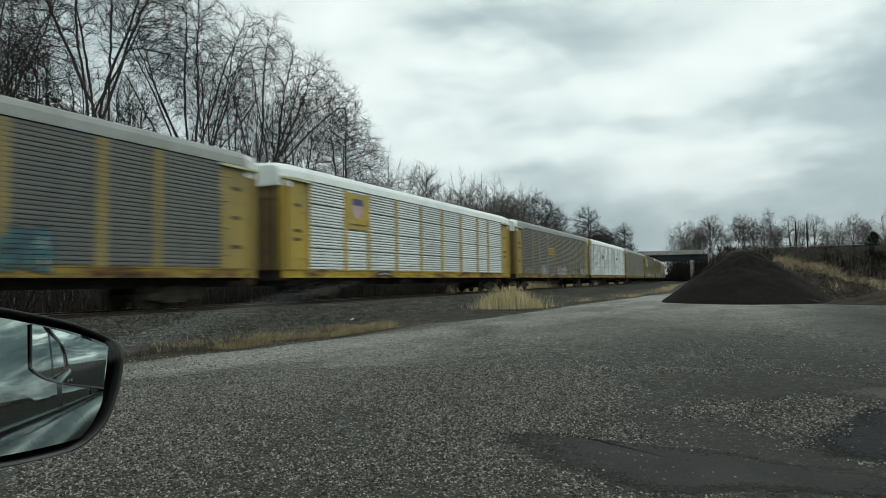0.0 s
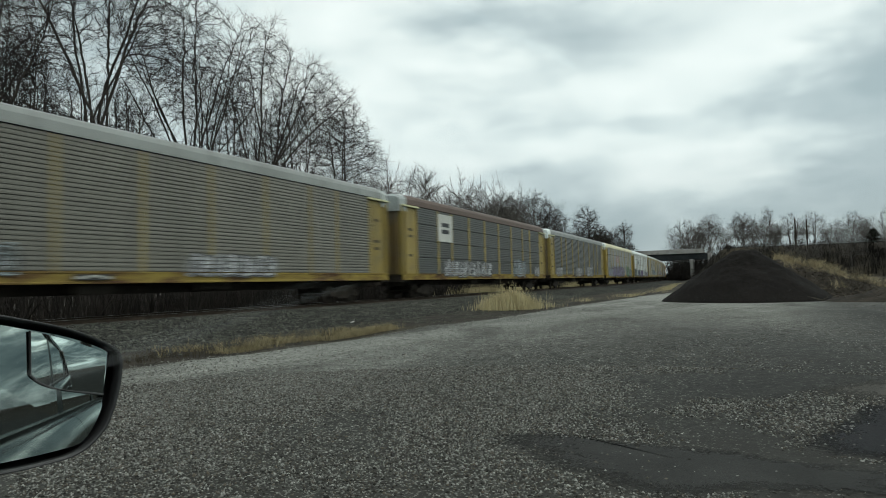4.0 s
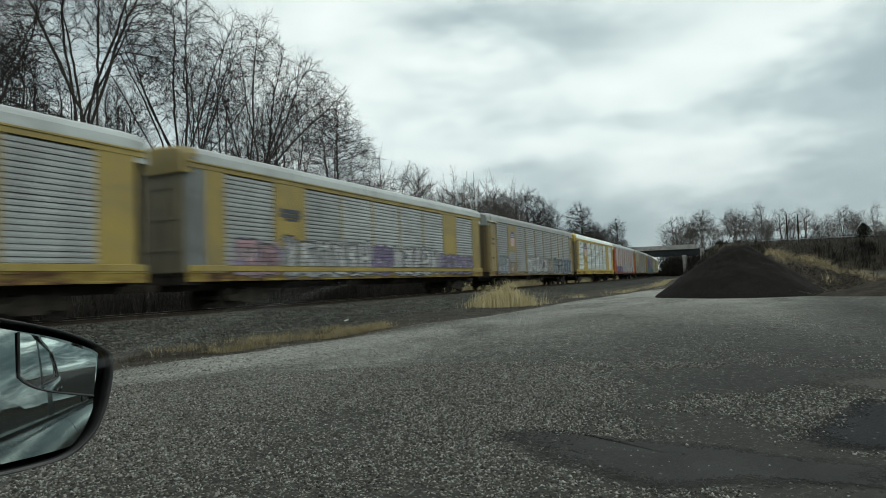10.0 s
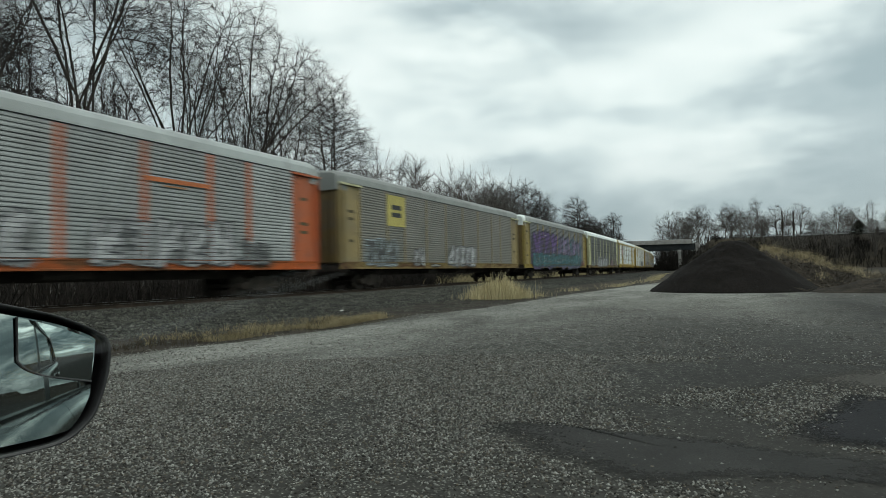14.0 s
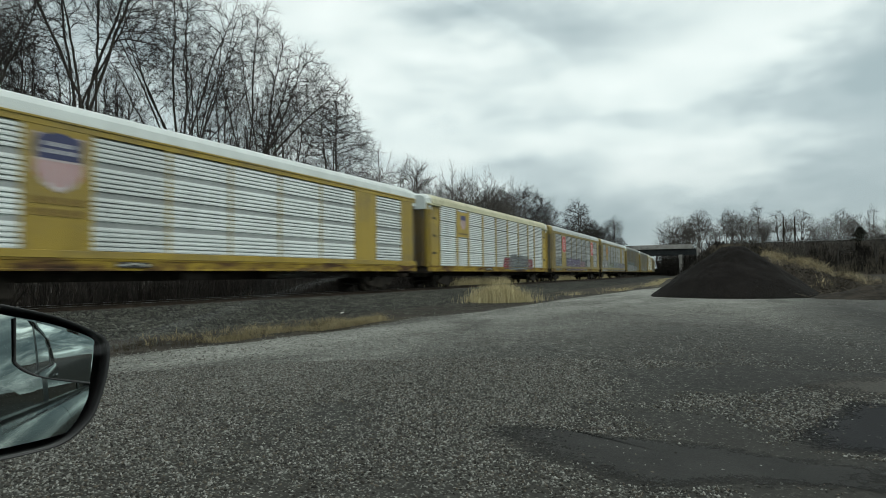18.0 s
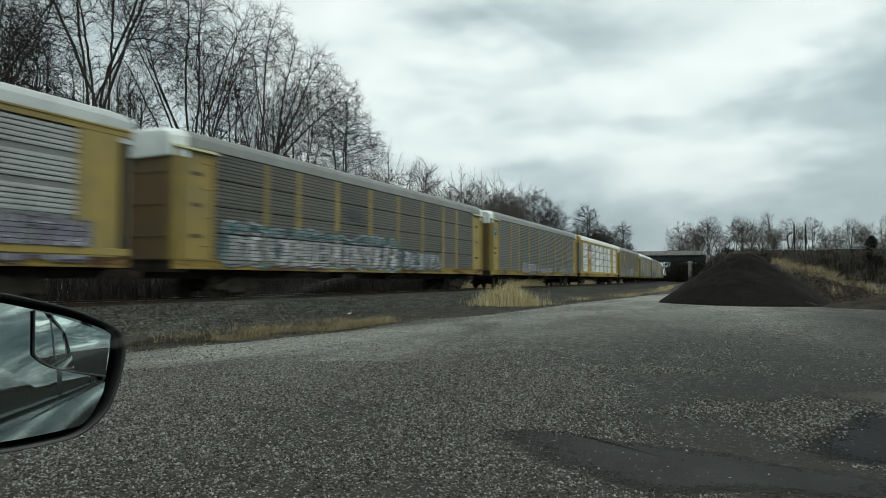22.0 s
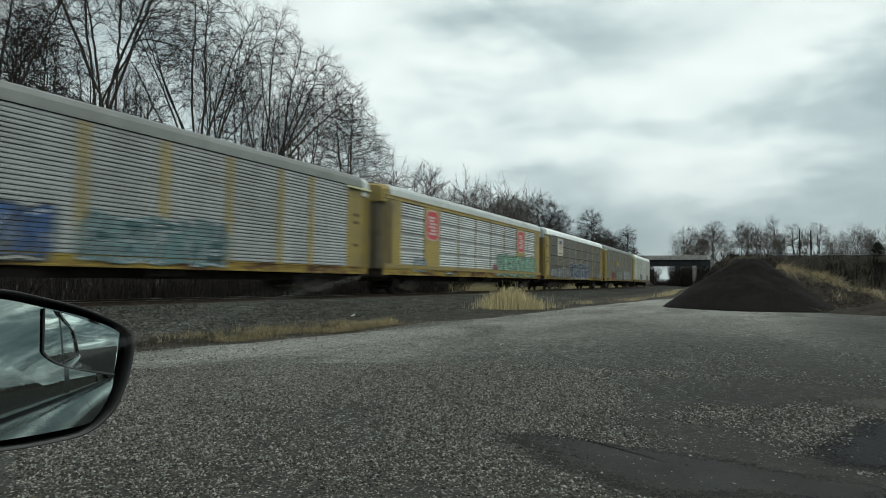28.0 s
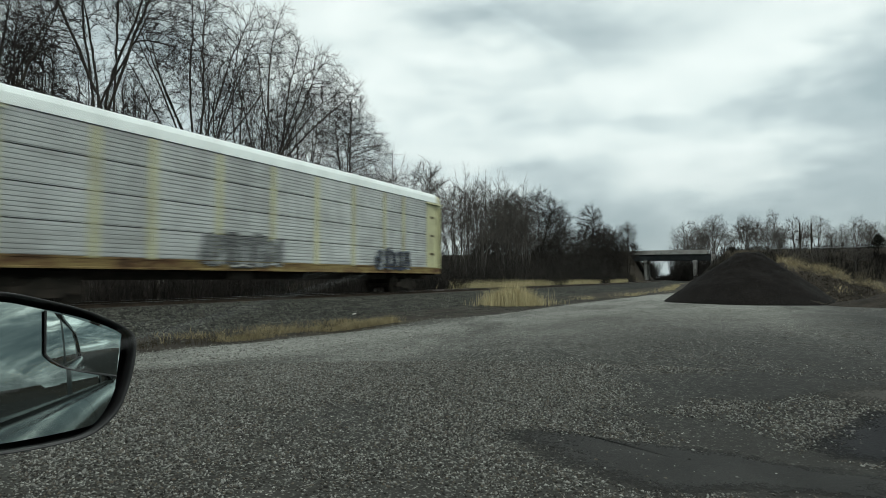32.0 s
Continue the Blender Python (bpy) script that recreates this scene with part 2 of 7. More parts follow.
def plain(colour, rough=0.6, metal=0.0):
    key = ("plain", colour, rough, metal)
    if key not in MATS:
        MATS[key] = mat_noise("coat", tuple(c * 0.85 for c in colour), tuple(min(1, c * 1.1) for c in colour), 9.0, rough, 0.0015, metal=metal)
    return MATS[key]


def mat_lot():
    """Worn asphalt under loose chips: pale chips on a dark binder, thinner on the bare side of the lot and in trails."""
    m, nt, b = shader("lot_gravel", 0.85)
    co = objco(nt)
    wob = noise_tex(nt, co, 60.0, 2.0, 0.5)
    v = node(nt, "ShaderNodeTexVoronoi", Scale=46.0, Randomness=1.0)
    link(nt, mapped(nt, co, (1.0, 1.0, 0.4)), v.inputs["Vector"])
    tone = nt.nodes.new("ShaderNodeSeparateColor")
    link(nt, v.outputs["Color"], tone.inputs[0])
    sep = nt.nodes.new("ShaderNodeSeparateXYZ")
    link(nt, co, sep.inputs[0])
    wide = noise_tex(nt, mapped(nt, co, (0.16, 0.42, 1)), 1.0, 5.0, 0.6, 0.6)
    patchy = noise_tex(nt, co, 1.1, 5.0, 0.62, 0.4)
    bare = ramp_f(nt, math_node(nt, "ADD", math_node(nt, "MULTIPLY", math_node(nt, "SUBTRACT", math_node(nt, "ADD", math_node(nt, "MULTIPLY", sep.outputs["X"], 0.16), 0.8), sep.outputs["Y"]), 0.40), math_node(nt, "MULTIPLY", math_node(nt, "SUBTRACT", patchy, 0.5), 1.5)), 0.0, 0.9)
    bare = math_node(nt, "MULTIPLY", bare, math_node(nt, "MAXIMUM", ramp_f(nt, sep.outputs["X"], 18.0, 9.0), ramp_f(nt, sep.outputs["Y"], -0.6, -3.0)))
    cover = math_node(nt, "SUBTRACT", math_node(nt, "ADD", math_node(nt, "MULTIPLY", wide, 0.95), math_node(nt, "MULTIPLY", patchy, 0.45)), math_node(nt, "MULTIPLY", bare, 0.30))
    limit = ramp_f(nt, cover, 0.90, 0.24)
    chip = ramp_f(nt, math_node(nt, "SUBTRACT", tone.outputs[0], math_node(nt, "MULTIPLY", limit, 0.9)), 0.05, 0.22)
    core = ramp_f(nt, math_node(nt, "ADD", v.outputs["Distance"], math_node(nt, "MULTIPLY", wob, 0.25)), 0.62, 0.34)
    chip = math_node(nt, "MULTIPLY", chip, core)
    pale = ramp(nt, tone.outputs[1], [(0.0, (0.17, 0.165, 0.145)), (0.5, (0.29, 0.29, 0.268)), (0.92, (0.45, 0.45, 0.425)), (1.0, (0.60, 0.60, 0.57))])
    binder = ramp(nt, noise_tex(nt, co, 14.0, 6.0, 0.7), [(0.3, (0.014, 0.0145, 0.0135)), (0.7, (0.052, 0.053, 0.049))])
    dust = math_node(nt, "MULTIPLY", ramp_f(nt, math_node(nt, "ADD", sep.outputs["X"], math_node(nt, "MULTIPLY", wide, 14.0)), 14.0, 30.0), 0.5)
    dust = math_node(nt, "MULTIPLY", dust, math_node(nt, "SUBTRACT", 1.0, math_node(nt, "MULTIPLY", bare, 0.6)))
    binder = mix_col(nt, dust, binder, (0.20, 0.20, 0.185))
    mottle = noise_tex(nt, mapped(nt, co, (4.2, 5.5, 1)), 1.0, 6.0, 0.75, 0.2)
    surf = mix_col(nt, 1.0, mix_col(nt, chip, binder, pale), ramp(nt, mottle, [(0.32, (0.52, 0.52, 0.51)), (0.5, (0.95, 0.95, 0.95)), (0.68, (1.5, 1.5, 1.48))]), "MULTIPLY")
    clump = node(nt, "ShaderNodeTexVoronoi", Scale=1.0)
    link(nt, mapped(nt, co, (22.0, 22.0, 1.0)), clump.inputs["Vector"])
    spot = nt.nodes.new("ShaderNodeSeparateColor")
    link(nt, clump.outputs["Color"], spot.inputs[0])
    surf = mix_col(nt, 1.0, surf, ramp(nt, spot.outputs[0], [(0.0, (0.72, 0.71, 0.69)), (0.55, (0.96, 0.96, 0.94)), (0.85, (1.12, 1.11, 1.08)), (1.0, (1.4, 1.4, 1.35))]), "MULTIPLY")
    # pale dust where wheels have ground the chips, along the border and at the foot of the heap
    worn = math_node(nt, "ADD", ramp_f(nt, math_node(nt, "ADD", sep.outputs["Y"], math_node(nt, "MULTIPLY", patchy, 3.0)), 4.9, 8.2), ramp_f(nt, math_node(nt, "ADD", sep.outputs["X"], math_node(nt, "MULTIPLY", patchy, 7.0)), 24.0, 33.0))
    worn = math_node(nt, "MULTIPLY", math_node(nt, "MINIMUM", worn, 1.0), ramp_f(nt, wide, 0.36, 0.62))
    surf = mix_col(nt, math_node(nt, "MULTIPLY", worn, 0.50), surf, (0.33, 0.335, 0.305))
    surf = mix_col(nt, 1.0, surf, ramp(nt, spot.outputs[1], [(0.0, (0.62, 0.62, 0.61)), (0.6, (1.0, 1.0, 1.0)), (1.0, (1.45, 1.45, 1.40))]), "MULTIPLY")
    surf = mix_col(nt, math_node(nt, "MULTIPLY", ramp_f(nt, noise_tex(nt, co, 0.8, 5.0, 0.65), 0.5, 0.68), 0.2), surf, (0.046, 0.041, 0.032))
    surf = mix_col(nt, math_node(nt, "MULTIPLY", bare, 0.62), surf, (0.020, 0.0188, 0.0172))
    # fall-off in brightness near the viewer, painted into the lot colour
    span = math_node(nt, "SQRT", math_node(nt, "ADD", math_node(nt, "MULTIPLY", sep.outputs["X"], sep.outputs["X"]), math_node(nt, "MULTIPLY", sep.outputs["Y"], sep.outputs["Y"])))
    near_dark = ramp_f(nt, math_node(nt, "ADD", span, math_node(nt, "MULTIPLY", math_node(nt, "SUBTRACT", patchy, 0.5), 3.0)), 7.5, 3.0)
    surf = mix_col(nt, math_node(nt, "MULTIPLY", near_dark, 0.58), surf, (0.040, 0.038, 0.033))
    link(nt, surf, b.inputs["Base Color"])
    bump(nt, b, chip, 0.8, 0.008)
    return m


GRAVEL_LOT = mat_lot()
PATCH = mat_speckle("smooth_asphalt", (0.020, 0.0198, 0.0184), (0.036, 0.0357, 0.033), 0.010, 0.45, 0.8, 0.002, 1.3)
PATCH_WET = mat_speckle("damp_asphalt", (0.004, 0.004, 0.0047), (0.0135, 0.0135, 0.015), 0.014, 0.4, 0.7, 0.004, 1.1)
PATCH_TAN = mat_speckle("sandy_asphalt", (0.034, 0.032, 0.028), (0.085, 0.080, 0.069), 0.012, 0.45, 0.85, 0.002, 0.7)


def worn_rim(m):
    """Lets loose chips of the lot show through towards the rim of a patch."""
    nt = m.node_tree
    out = [n for n in nt.nodes if n.type == "OUTPUT_MATERIAL"][0]
    b = [n for n in nt.nodes if n.type == "BSDF_PRINCIPLED"][0]
    at = nt.nodes.new("ShaderNodeAttribute")
    at.attribute_name = "rim"
    co = objco(nt)
    edge = math_node(nt, "ADD", at.outputs["Fac"], math_node(nt, "MULTIPLY", math_node(nt, "SUBTRACT", noise_tex(nt, co, 26.0, 4.0, 0.7), 0.5), 1.6))
    edge = math_node(nt, "ADD", edge, math_node(nt, "MULTIPLY", math_node(nt, "SUBTRACT", noise_tex(nt, co, 2.5, 3.0, 0.6), 0.5), 0.9))
    fac = ramp_f(nt, edge, 0.12, 0.62)
    mx, tr = nt.nodes.new("ShaderNodeMixShader"), nt.nodes.new("ShaderNodeBsdfTransparent")
    link(nt, fac, mx.inputs[0])
    link(nt, tr.outputs[0], mx.inputs[1])
    link(nt, b.outputs[0], mx.inputs[2])
    link(nt, mx.outputs[0], out.inputs["Surface"])


for surfacing in (PATCH, PATCH_WET, PATCH_TAN):
    worn_rim(surfacing)
BALLAST = mat_speckle("ballast", (0.006, 0.006, 0.0055), (0.080, 0.081, 0.068), 0.075, 0.5, 0.95, 0.05, 0.5, 0.62)
STONE = mat_noise("crushed_stone", (0.017, 0.0175, 0.0155), (0.150, 0.151, 0.128), 2.6, 0.9, 0.004)


def mat_pebble():
    """Chips of mixed stone, each with a tone of its own."""
    m, nt, b = shader("pebble", 0.85)
    isl = nt.nodes.new("ShaderNodeNewGeometry").outputs["Random Per Island"]
    tone = ramp(nt, isl, [(0.0, (0.022, 0.021, 0.019)), (0.35, (0.075, 0.070, 0.060)), (0.45, (0.12, 0.102, 0.08)), (0.55, (0.125, 0.125, 0.113)), (0.85, (0.205, 0.205, 0.187)), (1.0, (0.34, 0.34, 0.31))])
    fine = noise_tex(nt, objco(nt), 90.0, 3.0, 0.6)
    link(nt, mix_col(nt, 1.0, tone, ramp(nt, fine, [(0.3, (0.75,) * 3), (0.7, (1.15,) * 3)]), "MULTIPLY"), b.inputs["Base Color"])
    return m


PEBBLE = mat_pebble()
SOIL = mat_noise("soil", (0.014, 0.012, 0.010), (0.050, 0.043, 0.033), 1.2, 0.95, 0.03, (0.052, 0.044, 0.029), 0.08)
MILLINGS = mat_speckle("millings", (0.0042, 0.0035, 0.003), (0.0155, 0.0125, 0.0105), 0.045, 0.35, 0.95, 0.03, 0.5)
DIRT = mat_noise("dirt_bank", (0.010, 0.0085, 0.007), (0.046, 0.037, 0.028), 1.6, 0.95, 0.05)
DRY_GRASS = mat_noise("dry_grass", (0.29, 0.24, 0.125), (0.55, 0.48, 0.29), 2.5, 0.85, 0.0)
BANK_GRASS = mat_noise("matted_grass", (0.15, 0.118, 0.068), (0.54, 0.45, 0.285), 1.3, 0.85, 0.0)
DULL_GRASS = mat_noise("winter_grass", (0.12, 0.098, 0.055), (0.34, 0.285, 0.165), 2.5, 0.85, 0.0)
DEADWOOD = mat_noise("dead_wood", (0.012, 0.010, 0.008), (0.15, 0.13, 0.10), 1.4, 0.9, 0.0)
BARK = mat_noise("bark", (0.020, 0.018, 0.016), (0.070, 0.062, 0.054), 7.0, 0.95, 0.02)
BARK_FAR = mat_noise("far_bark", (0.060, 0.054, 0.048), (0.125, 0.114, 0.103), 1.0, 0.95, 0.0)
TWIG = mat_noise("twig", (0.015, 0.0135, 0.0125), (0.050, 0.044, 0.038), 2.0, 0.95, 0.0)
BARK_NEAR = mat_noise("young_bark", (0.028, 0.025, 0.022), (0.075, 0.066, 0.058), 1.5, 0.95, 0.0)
DARK_TWIG = mat_noise("vine_grown_twig", (0.022, 0.0195, 0.0175), (0.056, 0.049, 0.043), 1.0, 0.95, 0.0)
BRUSH = mat_noise("brush", (0.018, 0.0165, 0.0145), (0.052, 0.046, 0.040), 0.6, 0.95, 0.0)
NEEDLE = mat_noise("needles", (0.020, 0.024, 0.017), (0.05, 0.052, 0.04), 1.0, 0.9, 0.0)
# darker brush tone; at the thicket's foot it stands for shade
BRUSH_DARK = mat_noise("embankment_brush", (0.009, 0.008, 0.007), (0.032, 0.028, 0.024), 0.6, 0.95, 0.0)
WEED = mat_noise("dead_weed", (0.020, 0.017, 0.012), (0.085, 0.070, 0.045), 3.0, 0.95, 0.0)
VINE = mat_noise("vine_leaf", (0.010, 0.010, 0.008), (0.035, 0.028, 0.02), 2.0, 0.9, 0.0)
STEEL = mat_noise("rail_steel", (0.03, 0.023, 0.018), (0.07, 0.052, 0.040), 6.0, 0.7, 0.003, metal=0.3)
RAILHEAD = mat_noise("worn_rail", (0.35, 0.34, 0.33), (0.5, 0.49, 0.48), 4.0, 0.28, 0.0005, metal=1.0)
TIE = mat_noise("tie_wood", (0.018, 0.015, 0.012), (0.07, 0.058, 0.046), 5.0, 0.9, 0.008)
UNDER = mat_noise("underframe_grime", (0.018, 0.016, 0.014), (0.055, 0.045, 0.036), 3.0, 0.85, 0.004)
CONCRETE = mat_noise("bridge_concrete", (0.20, 0.19, 0.175), (0.36, 0.35, 0.33), 0.8, 0.85, 0.01, (0.13, 0.125, 0.115), 0.12)
GIRDER = mat_noise("girder_paint", (0.020, 0.023, 0.025), (0.045, 0.049, 0.05), 0.5, 0.7, 0.004)
WOODPOLE = mat_noise("pole_wood", (0.03, 0.024, 0.02), (0.07, 0.058, 0.05), 3.0, 0.9, 0.004)
GALV = mat_noise("galvanised", (0.28, 0.29, 0.29), (0.45, 0.46, 0.46), 3.0, 0.45, 0.002, metal=0.6)
BLACK_PLASTIC = mat_noise("black_plastic", (0.016, 0.0165, 0.017), (0.025, 0.0255, 0.026), 60.0, 0.42, 0.0006)
CAR_PAINT = plain((0.43, 0.43, 0.425), 0.10, 0.9)
TRIM_BLACK = plain((0.012, 0.012, 0.013), 0.35)
TYRE = plain((0.015, 0.015, 0.015), 0.9)
CABIN = plain((0.02, 0.02, 0.021), 0.85)


def mat_mirror():
    m, nt, b = shader("mirror_glass", 0.015, 1.0)
    b.inputs["Base Color"].default_value = (0.30, 0.34, 0.33, 1)
    return m


def mat_pane(name, tint):
    m, nt, b = shader(name, 0.03)
    out = [n for n in nt.nodes if n.type == "OUTPUT_MATERIAL"][0]
    fres = node(nt, "ShaderNodeFresnel", IOR=1.5)
    tr = node(nt, "ShaderNodeBsdfTransparent", Color=(*tint, 1))
    gl = node(nt, "ShaderNodeBsdfGlossy", Roughness=0.01)
    mx = nt.nodes.new("ShaderNodeMixShader")
    link(nt, fres.outputs[0], mx.inputs[0])
    link(nt, tr.outputs[0], mx.inputs[1])
    link(nt, gl.outputs[0], mx.inputs[2])
    link(nt, mx.outputs[0], out.inputs["Surface"])
    return m


MIRROR = mat_mirror()
PANE = mat_pane("window_glass", (0.95, 0.96, 0.96))
DARK_PANE = mat_pane("tinted_glass", (0.10, 0.11, 0.11))


# ---------------------------------------------------------------- mesh tools
def mesh_of(name, verts, faces, mat=None, smooth=False):
    me = bpy.data.meshes.new(name)
    me.from_pydata([tuple(v) for v in verts], [], [tuple(f) for f in faces])
    if mat:
        me.materials.append(mat)
    if smooth:
        me.polygons.foreach_set("use_smooth", [True] * len(me.polygons))
    me.update()
    return me


def fast_mesh(name, v, f, mat):
    """A mesh from arrays of places and of faces with equal corner counts."""
    k = f.shape[1]
    me = bpy.data.meshes.new(name)
    me.vertices.add(len(v))
    me.vertices.foreach_set("co", np.ascontiguousarray(v, dtype=np.float32).ravel())
    me.loops.add(len(f) * k)
    me.loops.foreach_set("vertex_index", np.ascontiguousarray(f, dtype=np.int32).ravel())
    me.polygons.add(len(f))
    me.polygons.foreach_set("loop_start", (np.arange(len(f)) * k).astype(np.int32))
    me.update(calc_edges=True)
    me.materials.append(mat)
    return me


def part(name, data, material, parent, label="", at=None):
    """Links a bmesh or mesh as one object under a thing or a part."""
    if isinstance(data, bmesh.types.BMesh):
        me = bpy.data.meshes.new(name)
        data.to_mesh(me)
        data.free()
    else:
        me = data
    ob = new(name, me)
    if material is not None:
        if not me.materials:
            me.materials.append(material)
        if me.materials[0] is not material:
            ob.material_slots[0].link = "OBJECT"
            ob.material_slots[0].material = material
    ob.parent = parent
    if at is not None:
        ob.matrix_basis = at
    if label:
        ob["label"] = label
    return ob


class Build:
    """Collects boxes, prisms and sheets into one mesh."""

    def __init__(self):
        self.v, self.f = [], []

    def add(self, verts, faces):
        n = len(self.v)
        self.v += [tuple(p) for p in verts]
        self.f += [tuple(i + n for i in q) for q in faces]
        return self

    def box(self, x0, x1, y0, y1, z0, z1):
        c = [(x, y, z) for z in (z0, z1) for y in (y0, y1) for x in (x0, x1)]
        return self.add(c, [(0, 2, 3, 1), (4, 5, 7, 6), (0, 1, 5, 4), (2, 6, 7, 3), (0, 4, 6, 2), (1, 3, 7, 5)])

    def tube(self, p, q, r0, r1=None, n=8, caps=True):
        p, q = Vector(p), Vector(q)
        d = (q - p).normalized()
        u = d.orthogonal().normalized()
        w = d.cross(u)
        r1 = r0 if r1 is None else r1
        vs = []
        for c, r in ((p, r0), (q, r1)):
            for i in range(n):
                a = 2 * math.pi * i / n
                vs.append(c + u * math.cos(a) * r + w * math.sin(a) * r)
        fs = [(i, (i + 1) % n, n + (i + 1) % n, n + i) for i in range(n)]
        if caps:
            fs += [tuple(range(n - 1, -1, -1)), tuple(range(n, 2 * n))]
        return self.add(vs, fs)

    def extrude_x(self, prof, x0, x1, closed=False):
        """A profile of (y, z) points drawn along x."""
        n = len(prof)
        vs = [(x0, y, z) for y, z in prof] + [(x1, y, z) for y, z in prof]
        fs = [(i, i + 1, n + i + 1, n + i) for i in range(n - 1)]
        if closed:
            fs += [(n - 1, 0, n, 2 * n - 1), tuple(range(n - 1, -1, -1)), tuple(range(n, 2 * n))]
        return self.add(vs, fs)

    def mesh(self, name, mat=None, smooth=False):
        return mesh_of(name, self.v, self.f, mat, smooth)

    def bevelled(self, name, width=0.01, segments=2, mat=None):
        bm = bmesh.new()
        bm.from_mesh(self.mesh(name))
        bmesh.ops.remove_doubles(bm, verts=bm.verts, dist=1e-5)
        bmesh.ops.bevel(bm, geom=[e for e in bm.edges if len(e.link_faces) == 2 and e.calc_face_angle(0) > 0.5], offset=width, segments=segments, affect="EDGES", profile=0.6)
        me = bpy.data.meshes.new(name)
        bm.to_mesh(me)
        bm.free()
        if mat:
            me.materials.append(mat)
        return me


def empty(name, m=None):
    ob = new(name)
    ob.empty_display_size = 0.3
    if m is not None:
        ob.matrix_basis = m
    return ob


# ---------------------------------------------------------------- the line of the track
TRACK_Y, BEND_AT, BEND_R = 18.8, 32.3, 1909.0
RAIL_Z = 0.40


def line(s, u=0.0):
    """Place and heading on the track at s metres along it, u metres to its side (positive away from the lot)."""
    if s <= BEND_AT:
        return s, TRACK_Y + u, 0.0
    a = (s - BEND_AT) / BEND_R
    r = BEND_R - u
    return BEND_AT + r * math.sin(a), TRACK_Y + BEND_R - r * math.cos(a), a


def land(x, y):
    """Height of the natural ground: the road embankment crosses beyond the bend, with a cutting for the railway."""
    rx = 243.0 + 0.04 * (y - 28)
    d = abs(x - rx)
    top = 10.6
    h = max(0.0, min(1.0, (26.0 - d) / 17.0)) * top
    gap = max(0.0, min(1.0, (abs(y - 27.0) - 7.5) / 10.0))
    if y > 27:
        gap = max(0.0, min(1.0, (y - 27.0 - 8.6) / 6.0))
    h *= gap
    return h - 0.03 + 0.25 * (noise.noise(Vector((x * 0.05, y * 0.05, 0))) if (abs(x - 40) > 70 or y > 30 or y < -25) else 0.0)


def graded(lo, hi, fine_lo, fine_hi, step, grow=1.35):
    out, x, s = [], fine_lo, step
    while x < fine_hi:
        out.append(x)
        x += step
    while x < hi:
        out.append(x)
        s *= grow
        x += s
    out.append(hi)
    x, s = fine_lo - step, step
    while x > lo:
        out.append(x)
        s *= grow
        x -= s
    out.append(lo)
    return sorted(out)


def build_ground():
    xs, ys = graded(-3500, 3500, -40, 290, 3.0), graded(-3500, 3500, -120, 110, 3.0)
    vs = [(x, y, land(x, y)) for y in ys for x in xs]
    n = len(xs)
    fs = [(j * n + i, j * n + i + 1, (j + 1) * n + i + 1, (j + 1) * n + i) for j in range(len(ys) - 1) for i in range(n - 1)]
    g = new("ground", mesh_of("ground", vs, fs, SOIL, True))
    tagged(g, "brown winter soil with dead grass beside the railway", "ground", kind="structure")


def lot_edge(x):
    """Far edge of the gravel lot: y of its border with the grass strip."""
    pts = [(-40, 10.5), (5, 9.4), (8.7, 8.8), (12, 8.3), (16, 8.7), (20, 7.9), (25, 7.9), (31, 7.9), (42, 7.2), (55, 6.0), (115, 10.5)]
    for (x0, y0), (x1, y1) in zip(pts, pts[1:]):
        if x <= x1:
            return y0 + (y1 - y0) * (x - x0) / (x1 - x0) + 0.22 * noise.noise(Vector((x * 0.6, 3.1, 0)))
    return pts[-1][1]


def build_lot():
    xs = [-40 + i for i in range(30)] + [-10 + 0.25 * i for i in range(200)] + [40 + i for i in range(76)]
    vs, fs, steps = [], [], (0, 0.01, 0.3, 0.6, 0.85, 0.95, 0.985, 0.994, 1)
    cols = len(steps)
    for x in xs:
        top = lot_edge(x)
        low = -45.0 if x < 44 else top - 4.2 - 0.3 * noise.noise(Vector((x * 0.3, 9, 0)))
        for j in range(cols):
            vs.append((x, low + (top - low) * steps[j], 0.0 if 0 < j < cols - 1 else -0.05))
    for i in range(len(xs) - 1):
        for j in range(cols - 1):
            fs.append((i * cols + j, (i + 1) * cols + j, (i + 1) * cols + j + 1, i * cols + j + 1))
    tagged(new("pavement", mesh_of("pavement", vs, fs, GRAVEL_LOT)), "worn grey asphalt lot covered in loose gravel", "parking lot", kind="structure")


